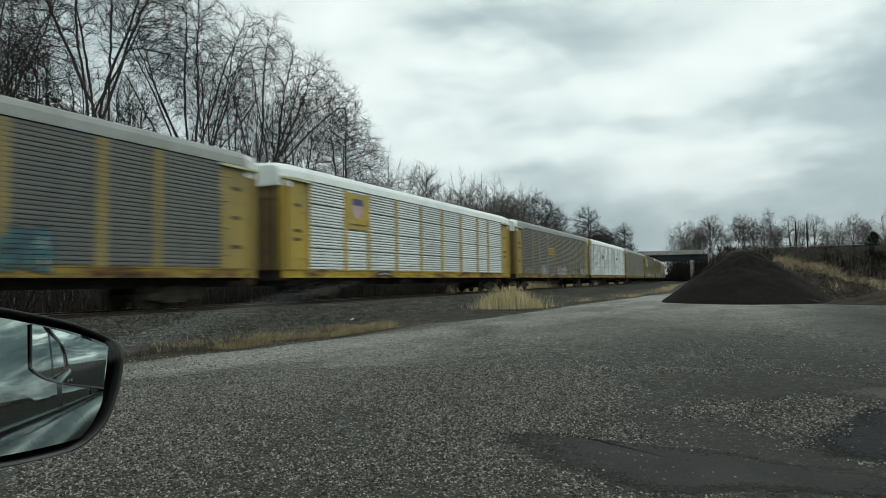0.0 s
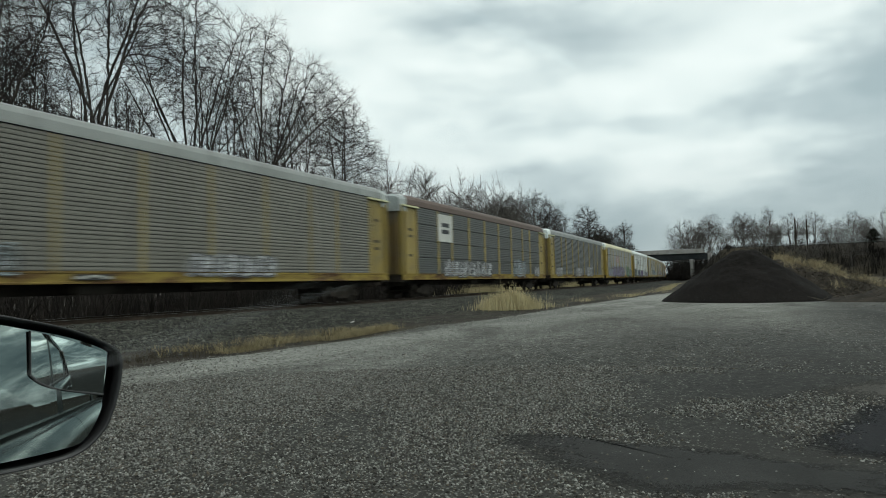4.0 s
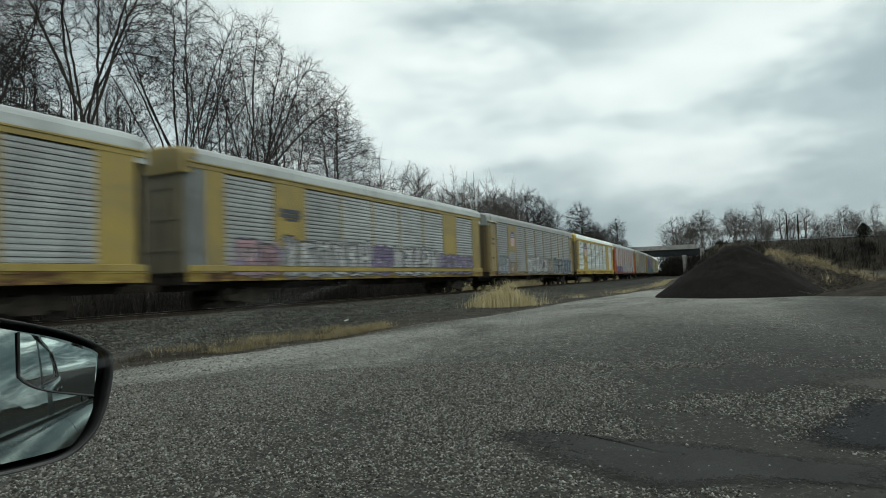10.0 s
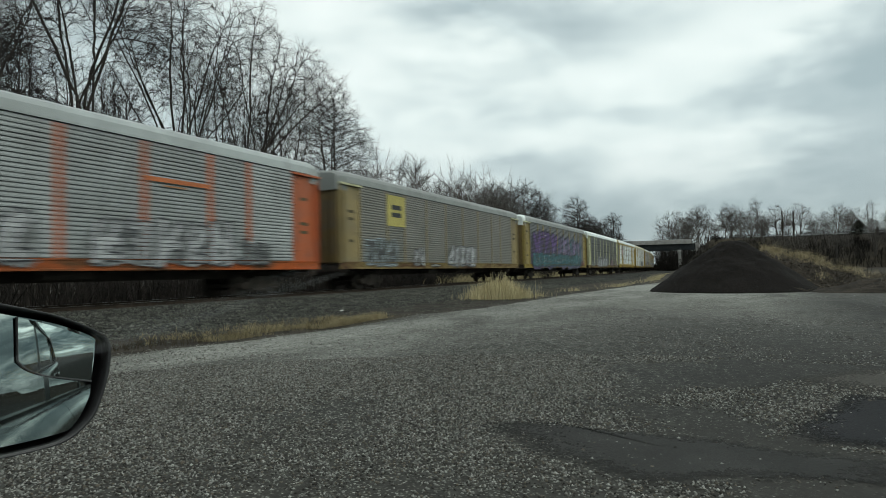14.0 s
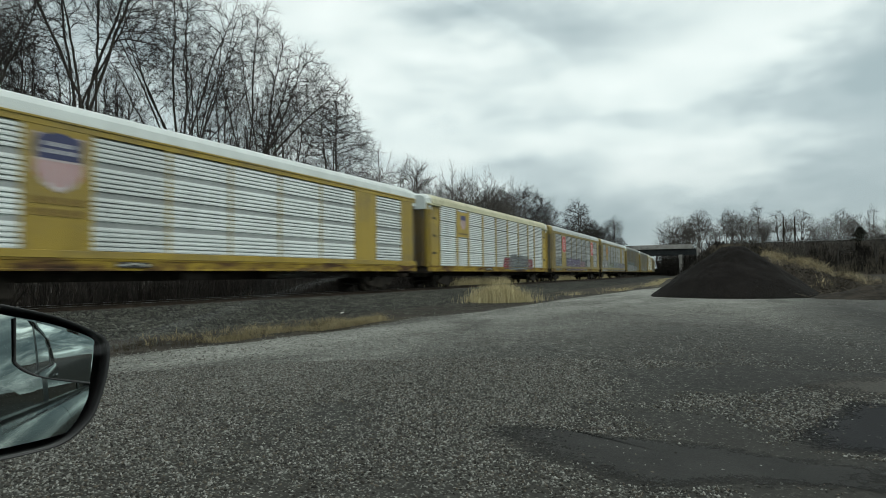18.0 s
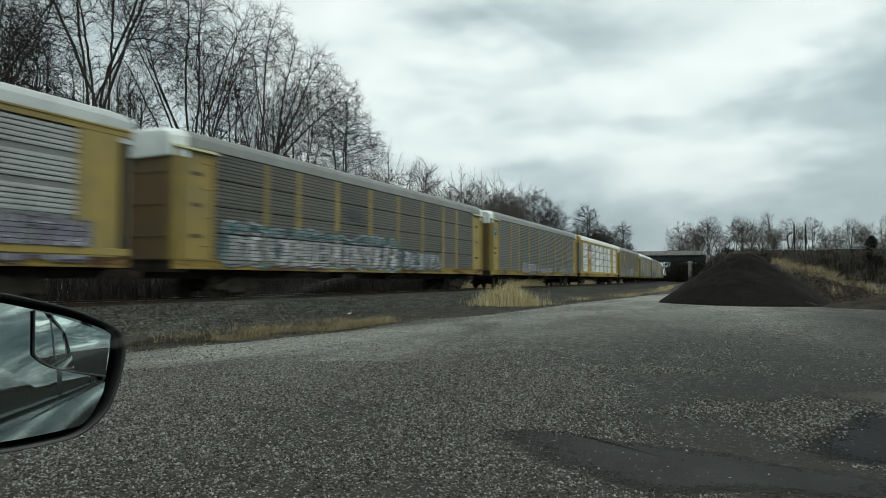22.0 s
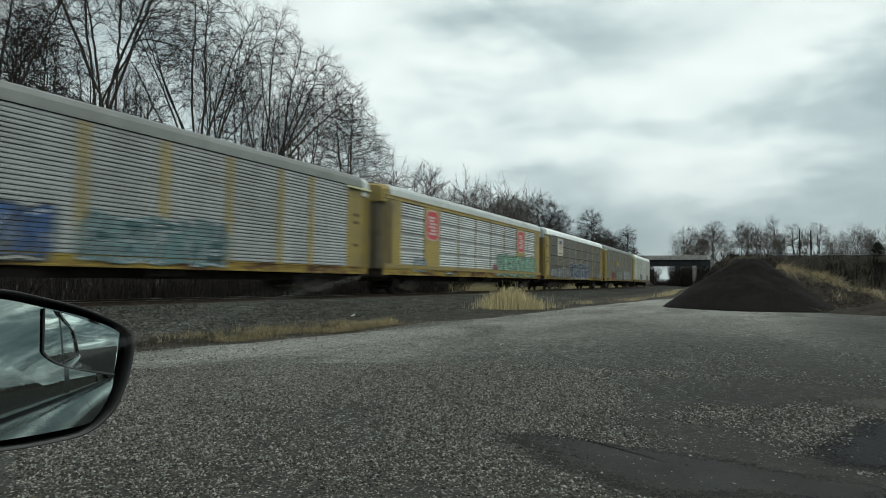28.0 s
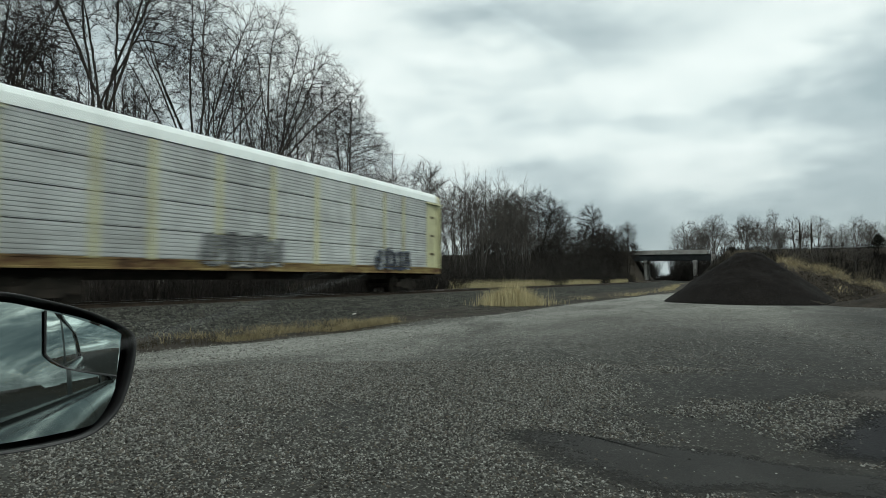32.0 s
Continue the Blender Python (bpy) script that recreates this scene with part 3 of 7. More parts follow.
def patch(name, pts, z, mat, label, core=0.72):
    """A low sheet of other surfacing with a ragged outline."""
    ring = []
    n = len(pts)
    for i in range(n):
        a, b = Vector(pts[i]), Vector(pts[(i + 1) % n])
        m = max(3, int((b - a).length / 0.06))
        for k in range(m):
            p = a.lerp(b, k / m)
            w = (b - a).normalized()
            d = 0.17 * noise.noise(Vector((p.x * 2.0, p.y * 2.0, 1))) + 0.07 * noise.noise(Vector((p.x * 8, p.y * 8, 2)))
            ring.append((p.x + d * w.y, p.y - d * w.x))
    m = len(ring)
    cx, cy = sum(p[0] for p in ring) / m, sum(p[1] for p in ring) / m
    vs = []
    for f, up in ((1.0, z), (core, z), (core * 0.4, z), (1.004, 0.0005)):
        vs += [(cx + (x - cx) * f, cy + (y - cy) * f, up) for x, y in ring]
    fs = [tuple(range(2 * m, 3 * m))]
    for a, b in ((0, 1), (1, 2), (3, 0)):
        fs += [(a * m + i, a * m + (i + 1) % m, b * m + (i + 1) % m, b * m + i) for i in range(m)]
    me = mesh_of(name, vs, fs, mat)
    rim = me.attributes.new("rim", "FLOAT", "POINT")
    rim.data.foreach_set("value", [0.0] * m + [1.0] * (2 * m) + [0.0] * m)
    tagged(new(name, me), label, "asphalt patch", kind="structure")


def scatter_stones(name, spots, mat, label, category):
    """Loose angular stones joined into one mesh; spots are (x, y, z, size)."""
    base = np.array([(1, 0, 0), (-1, 0, 0), (0, 1, 0), (0, -1, 0), (0, 0, 1), (0, 0, -1)], float)
    tri = np.array([(0, 2, 4), (2, 1, 4), (1, 3, 4), (3, 0, 4), (2, 0, 5), (1, 2, 5), (3, 1, 5), (0, 3, 5)])
    rng = np.random.default_rng(4)
    n = len(spots)
    sp = np.array(spots)
    a = rng.uniform(0, 6.28, n)
    sc = rng.uniform(0.55, 1.3, (n, 6, 3)) * np.array([1.1, 0.8, 0.75])
    v = base[None] * sc * sp[:, 3][:, None, None]
    v += rng.uniform(-0.25, 0.25, v.shape) * sp[:, 3][:, None, None]
    c, s = np.cos(a)[:, None], np.sin(a)[:, None]
    v = np.stack([v[..., 0] * c - v[..., 1] * s, v[..., 0] * s + v[..., 1] * c, v[..., 2]], -1) + sp[:, None, :3]
    f = (tri[None] + 6 * np.arange(n)[:, None, None]).reshape(-1, 3)
    tagged(new(name, fast_mesh(name, v.reshape(-1, 3), f, mat)), label, category, kind="stuff")


BED = [(-7.6, -0.05), (-5.4, 0.08), (-3.2, 0.17), (-2.2, 0.22), (-1.5, 0.24), (0, 0.25), (1.5, 0.24), (2.2, 0.22), (3.4, 0.12), (5.5, -0.05)]


def build_track():
    ss = [-900 + 20 * i for i in range(44)] + [-20 + 0.5 * i for i in range(200)] + [80 + 4 * i for i in range(60)] + [320 + 20 * i for i in range(36)]
    vs, fs, n = [], [], len(BED)
    for s in ss:
        for u, z in BED:
            jig = 0.04 * noise.noise(Vector((s * 1.3, u * 1.3, 0))) if -20 < s < 80 else 0
            edge = 0.5 * noise.noise(Vector((s * 0.25, 5, 0))) if u < -7 else 0
            x, y, _ = line(s, u + edge)
            vs.append((x, y, z + jig))
    for i in range(len(ss) - 1):
        for j in range(n - 1):
            fs.append((i * n + j, (i + 1) * n + j, (i + 1) * n + j + 1, i * n + j + 1))
    tagged(new("railway_bed", mesh_of("railway_bed", vs, fs, BALLAST)), "dark crushed stone ballast bed under the rails", "ballast", kind="structure")
    prof = [(-0.075, 0), (0.075, 0), (0.075, 0.012), (0.012, 0.03), (0.012, 0.12), (0.036, 0.13), (0.036, 0.155), (-0.036, 0.155), (-0.036, 0.13), (-0.012, 0.12), (-0.012, 0.03), (-0.075, 0.012)]
    for side in (-0.755, 0.755):
        vs, fs, m = [], [], len(prof)
        rs = [-900 + 50 * i for i in range(18)] + [0 + 4 * i for i in range(85)] + [350 + 25 * i for i in range(28)]
        for s in rs:
            for u, z in prof:
                x, y, _ = line(s, side + u)
                vs.append((x, y, RAIL_Z - 0.155 + z))
        for i in range(len(rs) - 1):
            for j in range(m):
                k = (j + 1) % m
                fs.append((i * m + j, (i + 1) * m + j, (i + 1) * m + k, i * m + k))
        me = mesh_of("rail", vs, fs, STEEL)
        me.materials.append(RAILHEAD)
        for p in me.polygons:
            if p.index % m == 6:
                p.material_index = 1
        tagged(new("rail", me), "rusty steel rail with a worn bright top", "rail", "rails of the track", "structure")
    tie_me = Build().box(-0.115, 0.115, -1.3, 1.3, -0.16, 0.0).bevelled("tie", 0.012, 1, TIE)
    rng = random.Random(5)
    ties = empty("railway_ties")
    tagged(ties, "dark creosoted wooden railway ties laid in ballast", "railway ties", kind="structure")
    for i in range(190):
        s = -20 + 0.52 * i
        x, y, a = line(s)
        part("tie", tie_me, TIE, ties, at=pose(x, y + rng.uniform(-0.05, 0.05), RAIL_Z - 0.152 + rng.uniform(-0.012, 0.004), 0, 0, math.degrees(a) + rng.uniform(-1.5, 1.5)))
    spots = []
    for _ in range(26000):
        s = rng.uniform(2, 46) if rng.random() < 0.8 else rng.uniform(40, 75)
        u = rng.uniform(-7.4, -0.2)
        z = np.interp(u, [b[0] for b in BED], [b[1] for b in BED])
        x, y, _ = line(s, u)
        spots.append((x, y, z + 0.012, rng.uniform(0.02, 0.05)))
    for _ in range(6500):
        x, y = rng.uniform(3, 40), 0
        y = lot_edge(x) + 0.25 + rng.random() ** 0.8 * 3.0
        if noise.noise(Vector((x * 0.8, y * 1.4, 2))) > -0.15 + 0.4 * rng.random():
            continue
        spots.append((x, y, -0.02, rng.uniform(0.012, 0.04)))
    scatter_stones("ballast_stones", spots, STONE, "loose grey crushed ballast stones on the track shoulder", "ballast stones")
    spots = []
    for k in range(190000):
        r, a = (2.7 + 29.0 * rng.random() ** 1.6, radians(rng.uniform(-13, 66))) if k % 2 else (2.7 + 6.5 * rng.random() ** 0.9, radians(rng.uniform(-12, 60)))
        x, y = r * math.cos(a), r * math.sin(a)
        bald = noise.noise(Vector((x * 0.55, y * 0.55, 0))) + 0.5 * noise.noise(Vector((x * 1.7, y * 1.7, 0))) - 0.6 * max(0.0, min(1.0, (0.2 * x + 0.4 - y) * 0.6))
        brim = np.interp(y, (-1.1, -0.3, 0.36, 0.68, 1.15, 1.64), (4.12, 4.1, 3.72, 3.68, 3.94, 4.27))
        smooth = (brim + 0.08 < x < 4.82 and -1.1 < y < 1.75) or (4.95 < x < 6.9 and y < -0.33 * (x - 5.0) - 0.25)
        if y > lot_edge(x) or bald < -0.55 + 0.5 * rng.random() - (0.35 if r > 9 else 0.0) or (smooth and rng.random() < 0.95 + 0.2 * noise.noise(Vector((x * 2.5, y * 2.5, 8)))):
            continue
        spots.append((x, y, 0.004 if smooth else 0.002, rng.uniform(0.0055, 0.0125) * (1.45 if rng.random() < 0.03 else 1) * (1 + 0.018 * r)))
    spots = [q for q in spots if rng.random() < 0.45 + 0.55 * min(1.0, max(0.0, (math.hypot(q[0], q[1]) - 3.6) / 2.6))]
    scatter_stones("loose_gravel", spots, PEBBLE, "pale loose gravel chips scattered over the lot", "gravel")


build_ground()
build_lot()
patch("asphalt_patch", [(4.81, 1.86), (5.04, 1.52), (4.93, 1.04), (4.79, 0.53), (4.77, 0.0), (4.72, -0.5), (4.6, -1.2), (4.12, -1.1), (4.1, -0.3), (3.72, 0.36), (3.68, 0.68), (3.94, 1.15), (4.27, 1.64), (4.5, 1.86)], 0.006, PATCH, "smooth dark asphalt patch in the gravel lot", 0.42)
patch("damp_patch", [(5.02, -0.2), (5.7, -0.34), (6.4, -0.55), (6.98, -0.85), (6.95, -2.8), (4.8, -2.8), (4.85, -0.75)], 0.005, PATCH_WET, "damp black asphalt patch in the gravel lot", 0.6)
patch("sandy_patch", [(7.3, -0.35), (8.4, -0.6), (8.9, -1.4), (8.4, -3.0), (7.2, -2.4), (7.0, -0.9)], 0.004, PATCH_TAN, "pale sandy worn patch on the asphalt lot", 0.2)
build_track()

# ---------------------------------------------------------------- the train: enclosed automobile carriers
PITCH, HALF = 28.6, 13.55
POSTS = (-9.03, -7.05, -4.24, -1.41, 1.41, 4.24, 7.05, 9.03)
BAYS = list(zip((-11.75, *POSTS), (*POSTS, 11.75)))
SILL0, SIDE0, EAVE, ROOF_TOP, WIDE = 1.05, 1.40, 5.30, 5.93, 1.50
SHARED, RIDGES = {}, {}


def shared(key, make):
    if key not in SHARED:
        SHARED[key] = make()
    return SHARED[key]


def siding(w, style, deep, z0, z1):
    """A bay of ribbed steel sheets. ribs, wide: even ribs; rows: four sheets with open slots between; bands: ribs between three smooth bands."""
    b = Build()
    bands, prof, ridges = set(), [], []
    press = random.Random(7)
    pitch = {"ribs": 0.135, "rows": 0.132, "wide": 0.172, "bands": 0.136}[style]
    groups = 4 if style in ("rows", "bands") else 1
    gap = {"rows": 0.036, "bands": 0.17}.get(style, 0.0)
    tall = (z1 - z0 - 0.05 - gap * (groups - 1)) / groups
    count = max(1, round(tall / pitch))
    z = z0
    for g in range(groups):
        for k in range(count):
            step = tall / count
            d = deep * press.uniform(0.55, 1.15)
            slit = 0.014 + 0.008 * press.random()
            prof += [(d, z + 0.002), (d, z + slit), (0.0, z + slit + 0.012), (0.0, z + step * 0.55), (d * 0.42, z + step - 0.003)]
            ridges.append((z + slit + 0.004, z + step))
            z += step
        if g == groups - 1:
            break
        if style == "rows":
            prof += [(0.20, z + 0.002), (0.20, z + 0.030), (0.0, z + 0.032)]
        else:
            bands.add(len(prof))
            ridges.append((z, z + gap))
            prof += [(0.03, z + 0.01), (0.03, z + gap - 0.01)]
        z += gap
    prof += [(0.0, z1 - 0.045), (0.25, z1 - 0.043)]
    b.extrude_x(prof, -w / 2, w / 2)
    RIDGES[style, z0] = [(-1.0, SIDE0 - 0.02)] + ridges
    me = b.mesh("siding")
    me.materials.append(UNDER)
    me.materials.append(UNDER)
    me.polygons.foreach_set("material_index", [1 if i in bands else 0 for i in range(len(b.f))])
    return me


def profile_roof(x0, x1, steps=9):
    b = Build()
    prof = [(-WIDE - 0.03, EAVE - 0.02), (-WIDE - 0.03, EAVE + 0.05), (-WIDE, EAVE + 0.30), (-WIDE + 0.10, EAVE + 0.47), (-WIDE + 0.34, EAVE + 0.58), (-0.6, ROOF_TOP), (0, ROOF_TOP + 0.04)]
    prof += [(-y, z) for y, z in prof[-2::-1]]
    b.extrude_x(prof, x0, x1)
    for k in range(1, 18):
        x = x0 + (x1 - x0) * k / 18
        lift = [(y * 1.003, z + 0.018) for y, z in prof[1:-1]]
        b.extrude_x(lift, x - 0.03, x + 0.03)
    n = len(prof)
    for x in (x0, x1):
        b.add([(x, y, z) for y, z in prof], [tuple(range(n))])
    return b.mesh("roof")


def cap(x, way):
    """The rounded roof end over the doors."""
    b = Build()
    prof = [(-WIDE, EAVE - 0.42), (-WIDE, EAVE + 0.28), (-WIDE + 0.1, EAVE + 0.46), (-WIDE + 0.34, EAVE + 0.57), (0, ROOF_TOP + 0.02)]
    prof += [(-y, z) for y, z in prof[-2::-1]]
    n = len(prof)
    vs = []
    for d, k in ((0, 1.0), (0.55 * way, 0.985), (0.72 * way, 0.93)):
        vs += [(x + d, y * k, z if z < EAVE else EAVE + (z - EAVE) * (1.0 if d == 0 else 0.94 if k > 0.95 else 0.75)) for y, z in prof]
    fs = [(r * n + i, r * n + i + 1, (r + 1) * n + i + 1, (r + 1) * n + i) for r in range(2) for i in range(n - 1)]
    fs.append(tuple(range(2 * n, 3 * n)))
    b.add(vs, fs)
    return b.mesh("end_cap")


def end_door(way):
    """A ribbed door leaf across the car's end, with hinge posts."""
    b = Build()
    x = HALF * way
    b.box(min(x, x - 0.05 * way), max(x, x - 0.05 * way), -1.36, 1.36, SIDE0 - 0.1, EAVE - 0.25)
    for y in (-1.1, -0.55, 0, 0.55, 1.1):
        b.box(min(x, x + 0.06 * way), max(x, x + 0.06 * way), y - 0.06, y + 0.06, SIDE0, EAVE - 0.35)
    for z in (2.2, 3.3, 4.4):
        b.box(min(x, x + 0.04 * way), max(x, x + 0.04 * way), -1.3, 1.3, z - 0.05, z + 0.05)
    return b.mesh("end_door")


def end_panel():
    """Plain side sheet beside the doors with a folded edge and two hinge straps."""
    b = Build()
    b.box(-0.90, 0.90, 0.05, 0.09, SIDE0 - 0.05, EAVE - 0.16)
    b.box(-0.92, -0.80, 0.0, 0.09, SIDE0 - 0.05, EAVE - 0.16)
    b.box(0.50, 0.58, 0.02, 0.09, SIDE0 - 0.05, EAVE - 0.16)
    b.box(0.84, 0.95, -0.02, 0.20, SIDE0 - 0.05, EAVE - 0.10)
    for z in (1.9, 2.9, 3.9, 4.8):
        b.box(-0.75, -0.35, 0.03, 0.06, z - 0.04, z + 0.04)
    return b.bevelled("end_panel", 0.006, 1)


def corner_post(way, side):
    """The rounded steel corner where a flush car's end door folds round to its side."""
    b = Build()
    n = 8
    pts = [(12.72, WIDE + 0.01)] + [(13.18 + 0.36 * math.sin(a), WIDE - 0.36 + 0.36 * math.cos(a)) for a in [math.pi / 2 * k / n for k in range(n + 1)]] + [(13.54, 0.9), (13.44, 0.9), (12.72, 1.2)]
    m = len(pts)
    vs = [(x * way, y * side, z) for z in (SIDE0 - 0.05, EAVE + 0.16) for x, y in pts]
    fs = [(i, (i + 1) % m, m + (i + 1) % m, m + i) for i in range(m)] + [tuple(range(m)), tuple(range(2 * m - 1, m - 1, -1))]
    b.add(vs, fs if way * side > 0 else [f[::-1] for f in fs])
    return b.mesh("corner_post", smooth=False)


def ladder():
    b = Build()
    for x in (0.60, 0.86):
        b.box(x - 0.018, x + 0.018, -0.05, -0.015, SIDE0, EAVE - 0.3)
    for k in range(10):
        z = SIDE0 + 0.2 + k * 0.36
        b.box(0.60, 0.86, -0.045, -0.02, z - 0.014, z + 0.014)
    return b.mesh("ladder")


def sill():
    b = Build()
    prof = [(-WIDE - 0.012, SILL0), (-WIDE - 0.012, SILL0 + 0.05), (-WIDE + 0.005, SILL0 + 0.07), (-WIDE + 0.005, SIDE0 - 0.06), (-WIDE - 0.008, SIDE0 - 0.05), (-WIDE - 0.008, SIDE0 + 0.01), (-WIDE + 0.1, SIDE0 + 0.01), (-WIDE + 0.1, SILL0)]
    b.extrude_x(prof, -HALF, HALF, True)
    b.extrude_x([(-y, z) for y, z in prof], -HALF, HALF, True)
    for k in range(20):
        x = -12.9 + k * 1.36
        for s in (-1, 1):
            b.box(x - 0.05, x + 0.05, s * WIDE - 0.01, s * WIDE + 0.01, SILL0 + 0.03, SIDE0 - 0.03)
    return b.mesh("side_sill")


def underframe():
    b = Build()
    b.box(-HALF, HALF, -1.38, 1.38, SIDE0 - 0.18, SIDE0 - 0.05)
    b.box(-HALF + 0.3, HALF - 0.3, -0.32, 0.32, 0.72, SIDE0 - 0.1)
    for k in range(12):
        x = -11.6 + k * 2.1
        b.box(x - 0.06, x + 0.06, -1.35, 1.35, 0.98, SIDE0 - 0.1)
    b.box(-3.4, -2.2, -1.2, -0.6, 0.75, 1.15)
    b.tube((1.2, -0.9, 0.95), (2.8, -0.9, 0.95), 0.2, n=10)
    for w in (-1, 1):
        b.box(min(w * 12.9, w * HALF), max(w * 12.9, w * HALF), -1.45, 1.45, 0.95, SIDE0 - 0.02)
    return b.mesh("underframe")


def truck_frame():
    b = Build()
    for s in (-1, 1):
        y = s * 1.0
        prof = [(-1.15, 0.36), (-0.6, 0.34), (-0.45, 0.22), (0.45, 0.22), (0.6, 0.34), (1.15, 0.36), (1.15, 0.52), (0.7, 0.56), (0.5, 0.74), (-0.5, 0.74), (-0.7, 0.56), (-1.15, 0.52)]
        n = len(prof)
        vs = [(x, y - 0.07, z) for x, z in prof] + [(x, y + 0.07, z) for x, z in prof]
        b.add(vs, [tuple(range(n)), tuple(range(2 * n - 1, n - 1, -1))] + [(i, (i + 1) % n, n + (i + 1) % n, n + i) for i in range(n)])
        for x in (-0.2, 0.0, 0.2):
            b.tube((x, y - s * 0.02, 0.3), (x, y - s * 0.02, 0.66), 0.07, n=8)
        for x in (-0.88, 0.88):
            b.box(x - 0.13, x + 0.13, y - 0.11, y + 0.11, 0.3, 0.56)
    b.box(-0.25, 0.25, -1.1, 1.1, 0.5, 0.8)
    return b.mesh("truck")


def wheelset():
    b = Build()
    b.tube((0, -0.95, 0), (0, 0.95, 0), 0.075, n=8)
    for s in (-1, 1):
        b.tube((0, s * 0.70, 0), (0, s * 0.72, 0), 0.45, n=20)
        b.tube((0, s * 0.72, 0), (0, s * 0.83, 0), 0.42, n=20)
        b.tube((0, s * 0.83, 0), (0, s * 0.85, 0), 0.16, n=10)
    return b.mesh("wheelset")


def coupler():
    b = Build()
    b.box(0, 0.55, -0.10, 0.10, 0.78, 0.98)
    b.box(0.40, 0.62, -0.20, 0.12, 0.72, 1.04)
    b.tube((0.05, -0.45, 0.95), (0.5, -0.30, 0.62), 0.025, n=6)
    return b.mesh("coupler")


GLYPHS = {
    "H": (((0.08, 0), (0.08, 1)), ((0.92, 0), (0.92, 1)), ((0.08, 0.5), (0.92, 0.5))),
    "I": (((0.5, 0), (0.5, 1)),),
    "L": (((0.15, 1), (0.15, 0.06), (0.95, 0.06)),),
    "O": (((0.5, 0.98), (0.06, 0.5), (0.5, 0.02), (0.94, 0.5), (0.5, 0.98)),),
}
STROKES = (((0.05, 0), (0.12, 1)), ((0.9, 0), (0.86, 1)), ((0.5, 0.02), (0.55, 0.97)), ((0.05, 0.9), (0.95, 0.94)), ((0.08, 0.5), (0.9, 0.46)), ((0.05, 0.08), (0.95, 0.06)), ((0.1, 0.95), (0.9, 0.05)), ((0.1, 0.06), (0.88, 0.92)), ((0.12, 0.95), (0.85, 0.8), (0.8, 0.52), (0.15, 0.46)), ((0.1, 0.5), (0.9, 0.4), (0.85, 0.08), (0.1, 0.04)), ((0.9, 0.9), (0.2, 0.8), (0.1, 0.3), (0.4, 0.04), (0.95, 0.12)))


def ribbon(pts, wide):
    """A flat band of even width along a bent line, with square ends."""
    out = []
    for i, p in enumerate(pts):
        a = (p - pts[i - 1]).normalized() if i else (pts[1] - p).normalized()
        c = (pts[i + 1] - p).normalized() if i < len(pts) - 1 else a
        t = (a + c).normalized()
        nr = Vector((-t.y, t.x)) * wide * 0.5 / max(0.45, t.dot(c))
        e = t * wide * (-0.42 if i == 0 else 0.42 if i == len(pts) - 1 else 0)
        out += [p + e + nr, p + e - nr]
    return out, [(2 * i, 2 * i + 1, 2 * i + 3, 2 * i + 2) for i in range(len(pts) - 1)]


def on_ribs(verts, faces, mats, ridges):
    """Keeps of a flat painting what lies on the ribs, so that the grooves between them stay bare."""
    b, kept = Build(), []
    for f, m in zip(faces, mats):
        poly = [verts[i] for i in f]
        lo, hi = min(p[2] for p in poly), max(p[2] for p in poly)
        for r0, r1 in ridges:
            if r1 <= lo or r0 >= hi:
                continue
            cut = poly
            for sign, lim in ((1, r0), (-1, -r1)):
                out = []
                for i, p in enumerate(cut):
                    q = cut[i - 1]
                    a, c = sign * q[2] - lim, sign * p[2] - lim
                    if a * c < 0:
                        t = a / (a - c)
                        out.append(tuple(q[k] + (p[k] - q[k]) * t for k in range(3)))
                    if c >= 0:
                        out.append(p)
                cut = out
                if len(cut) < 3:
                    break
            if len(cut) >= 3:
                b.add(cut, [tuple(range(len(cut)))])
                kept.append(m)
    return b, kept


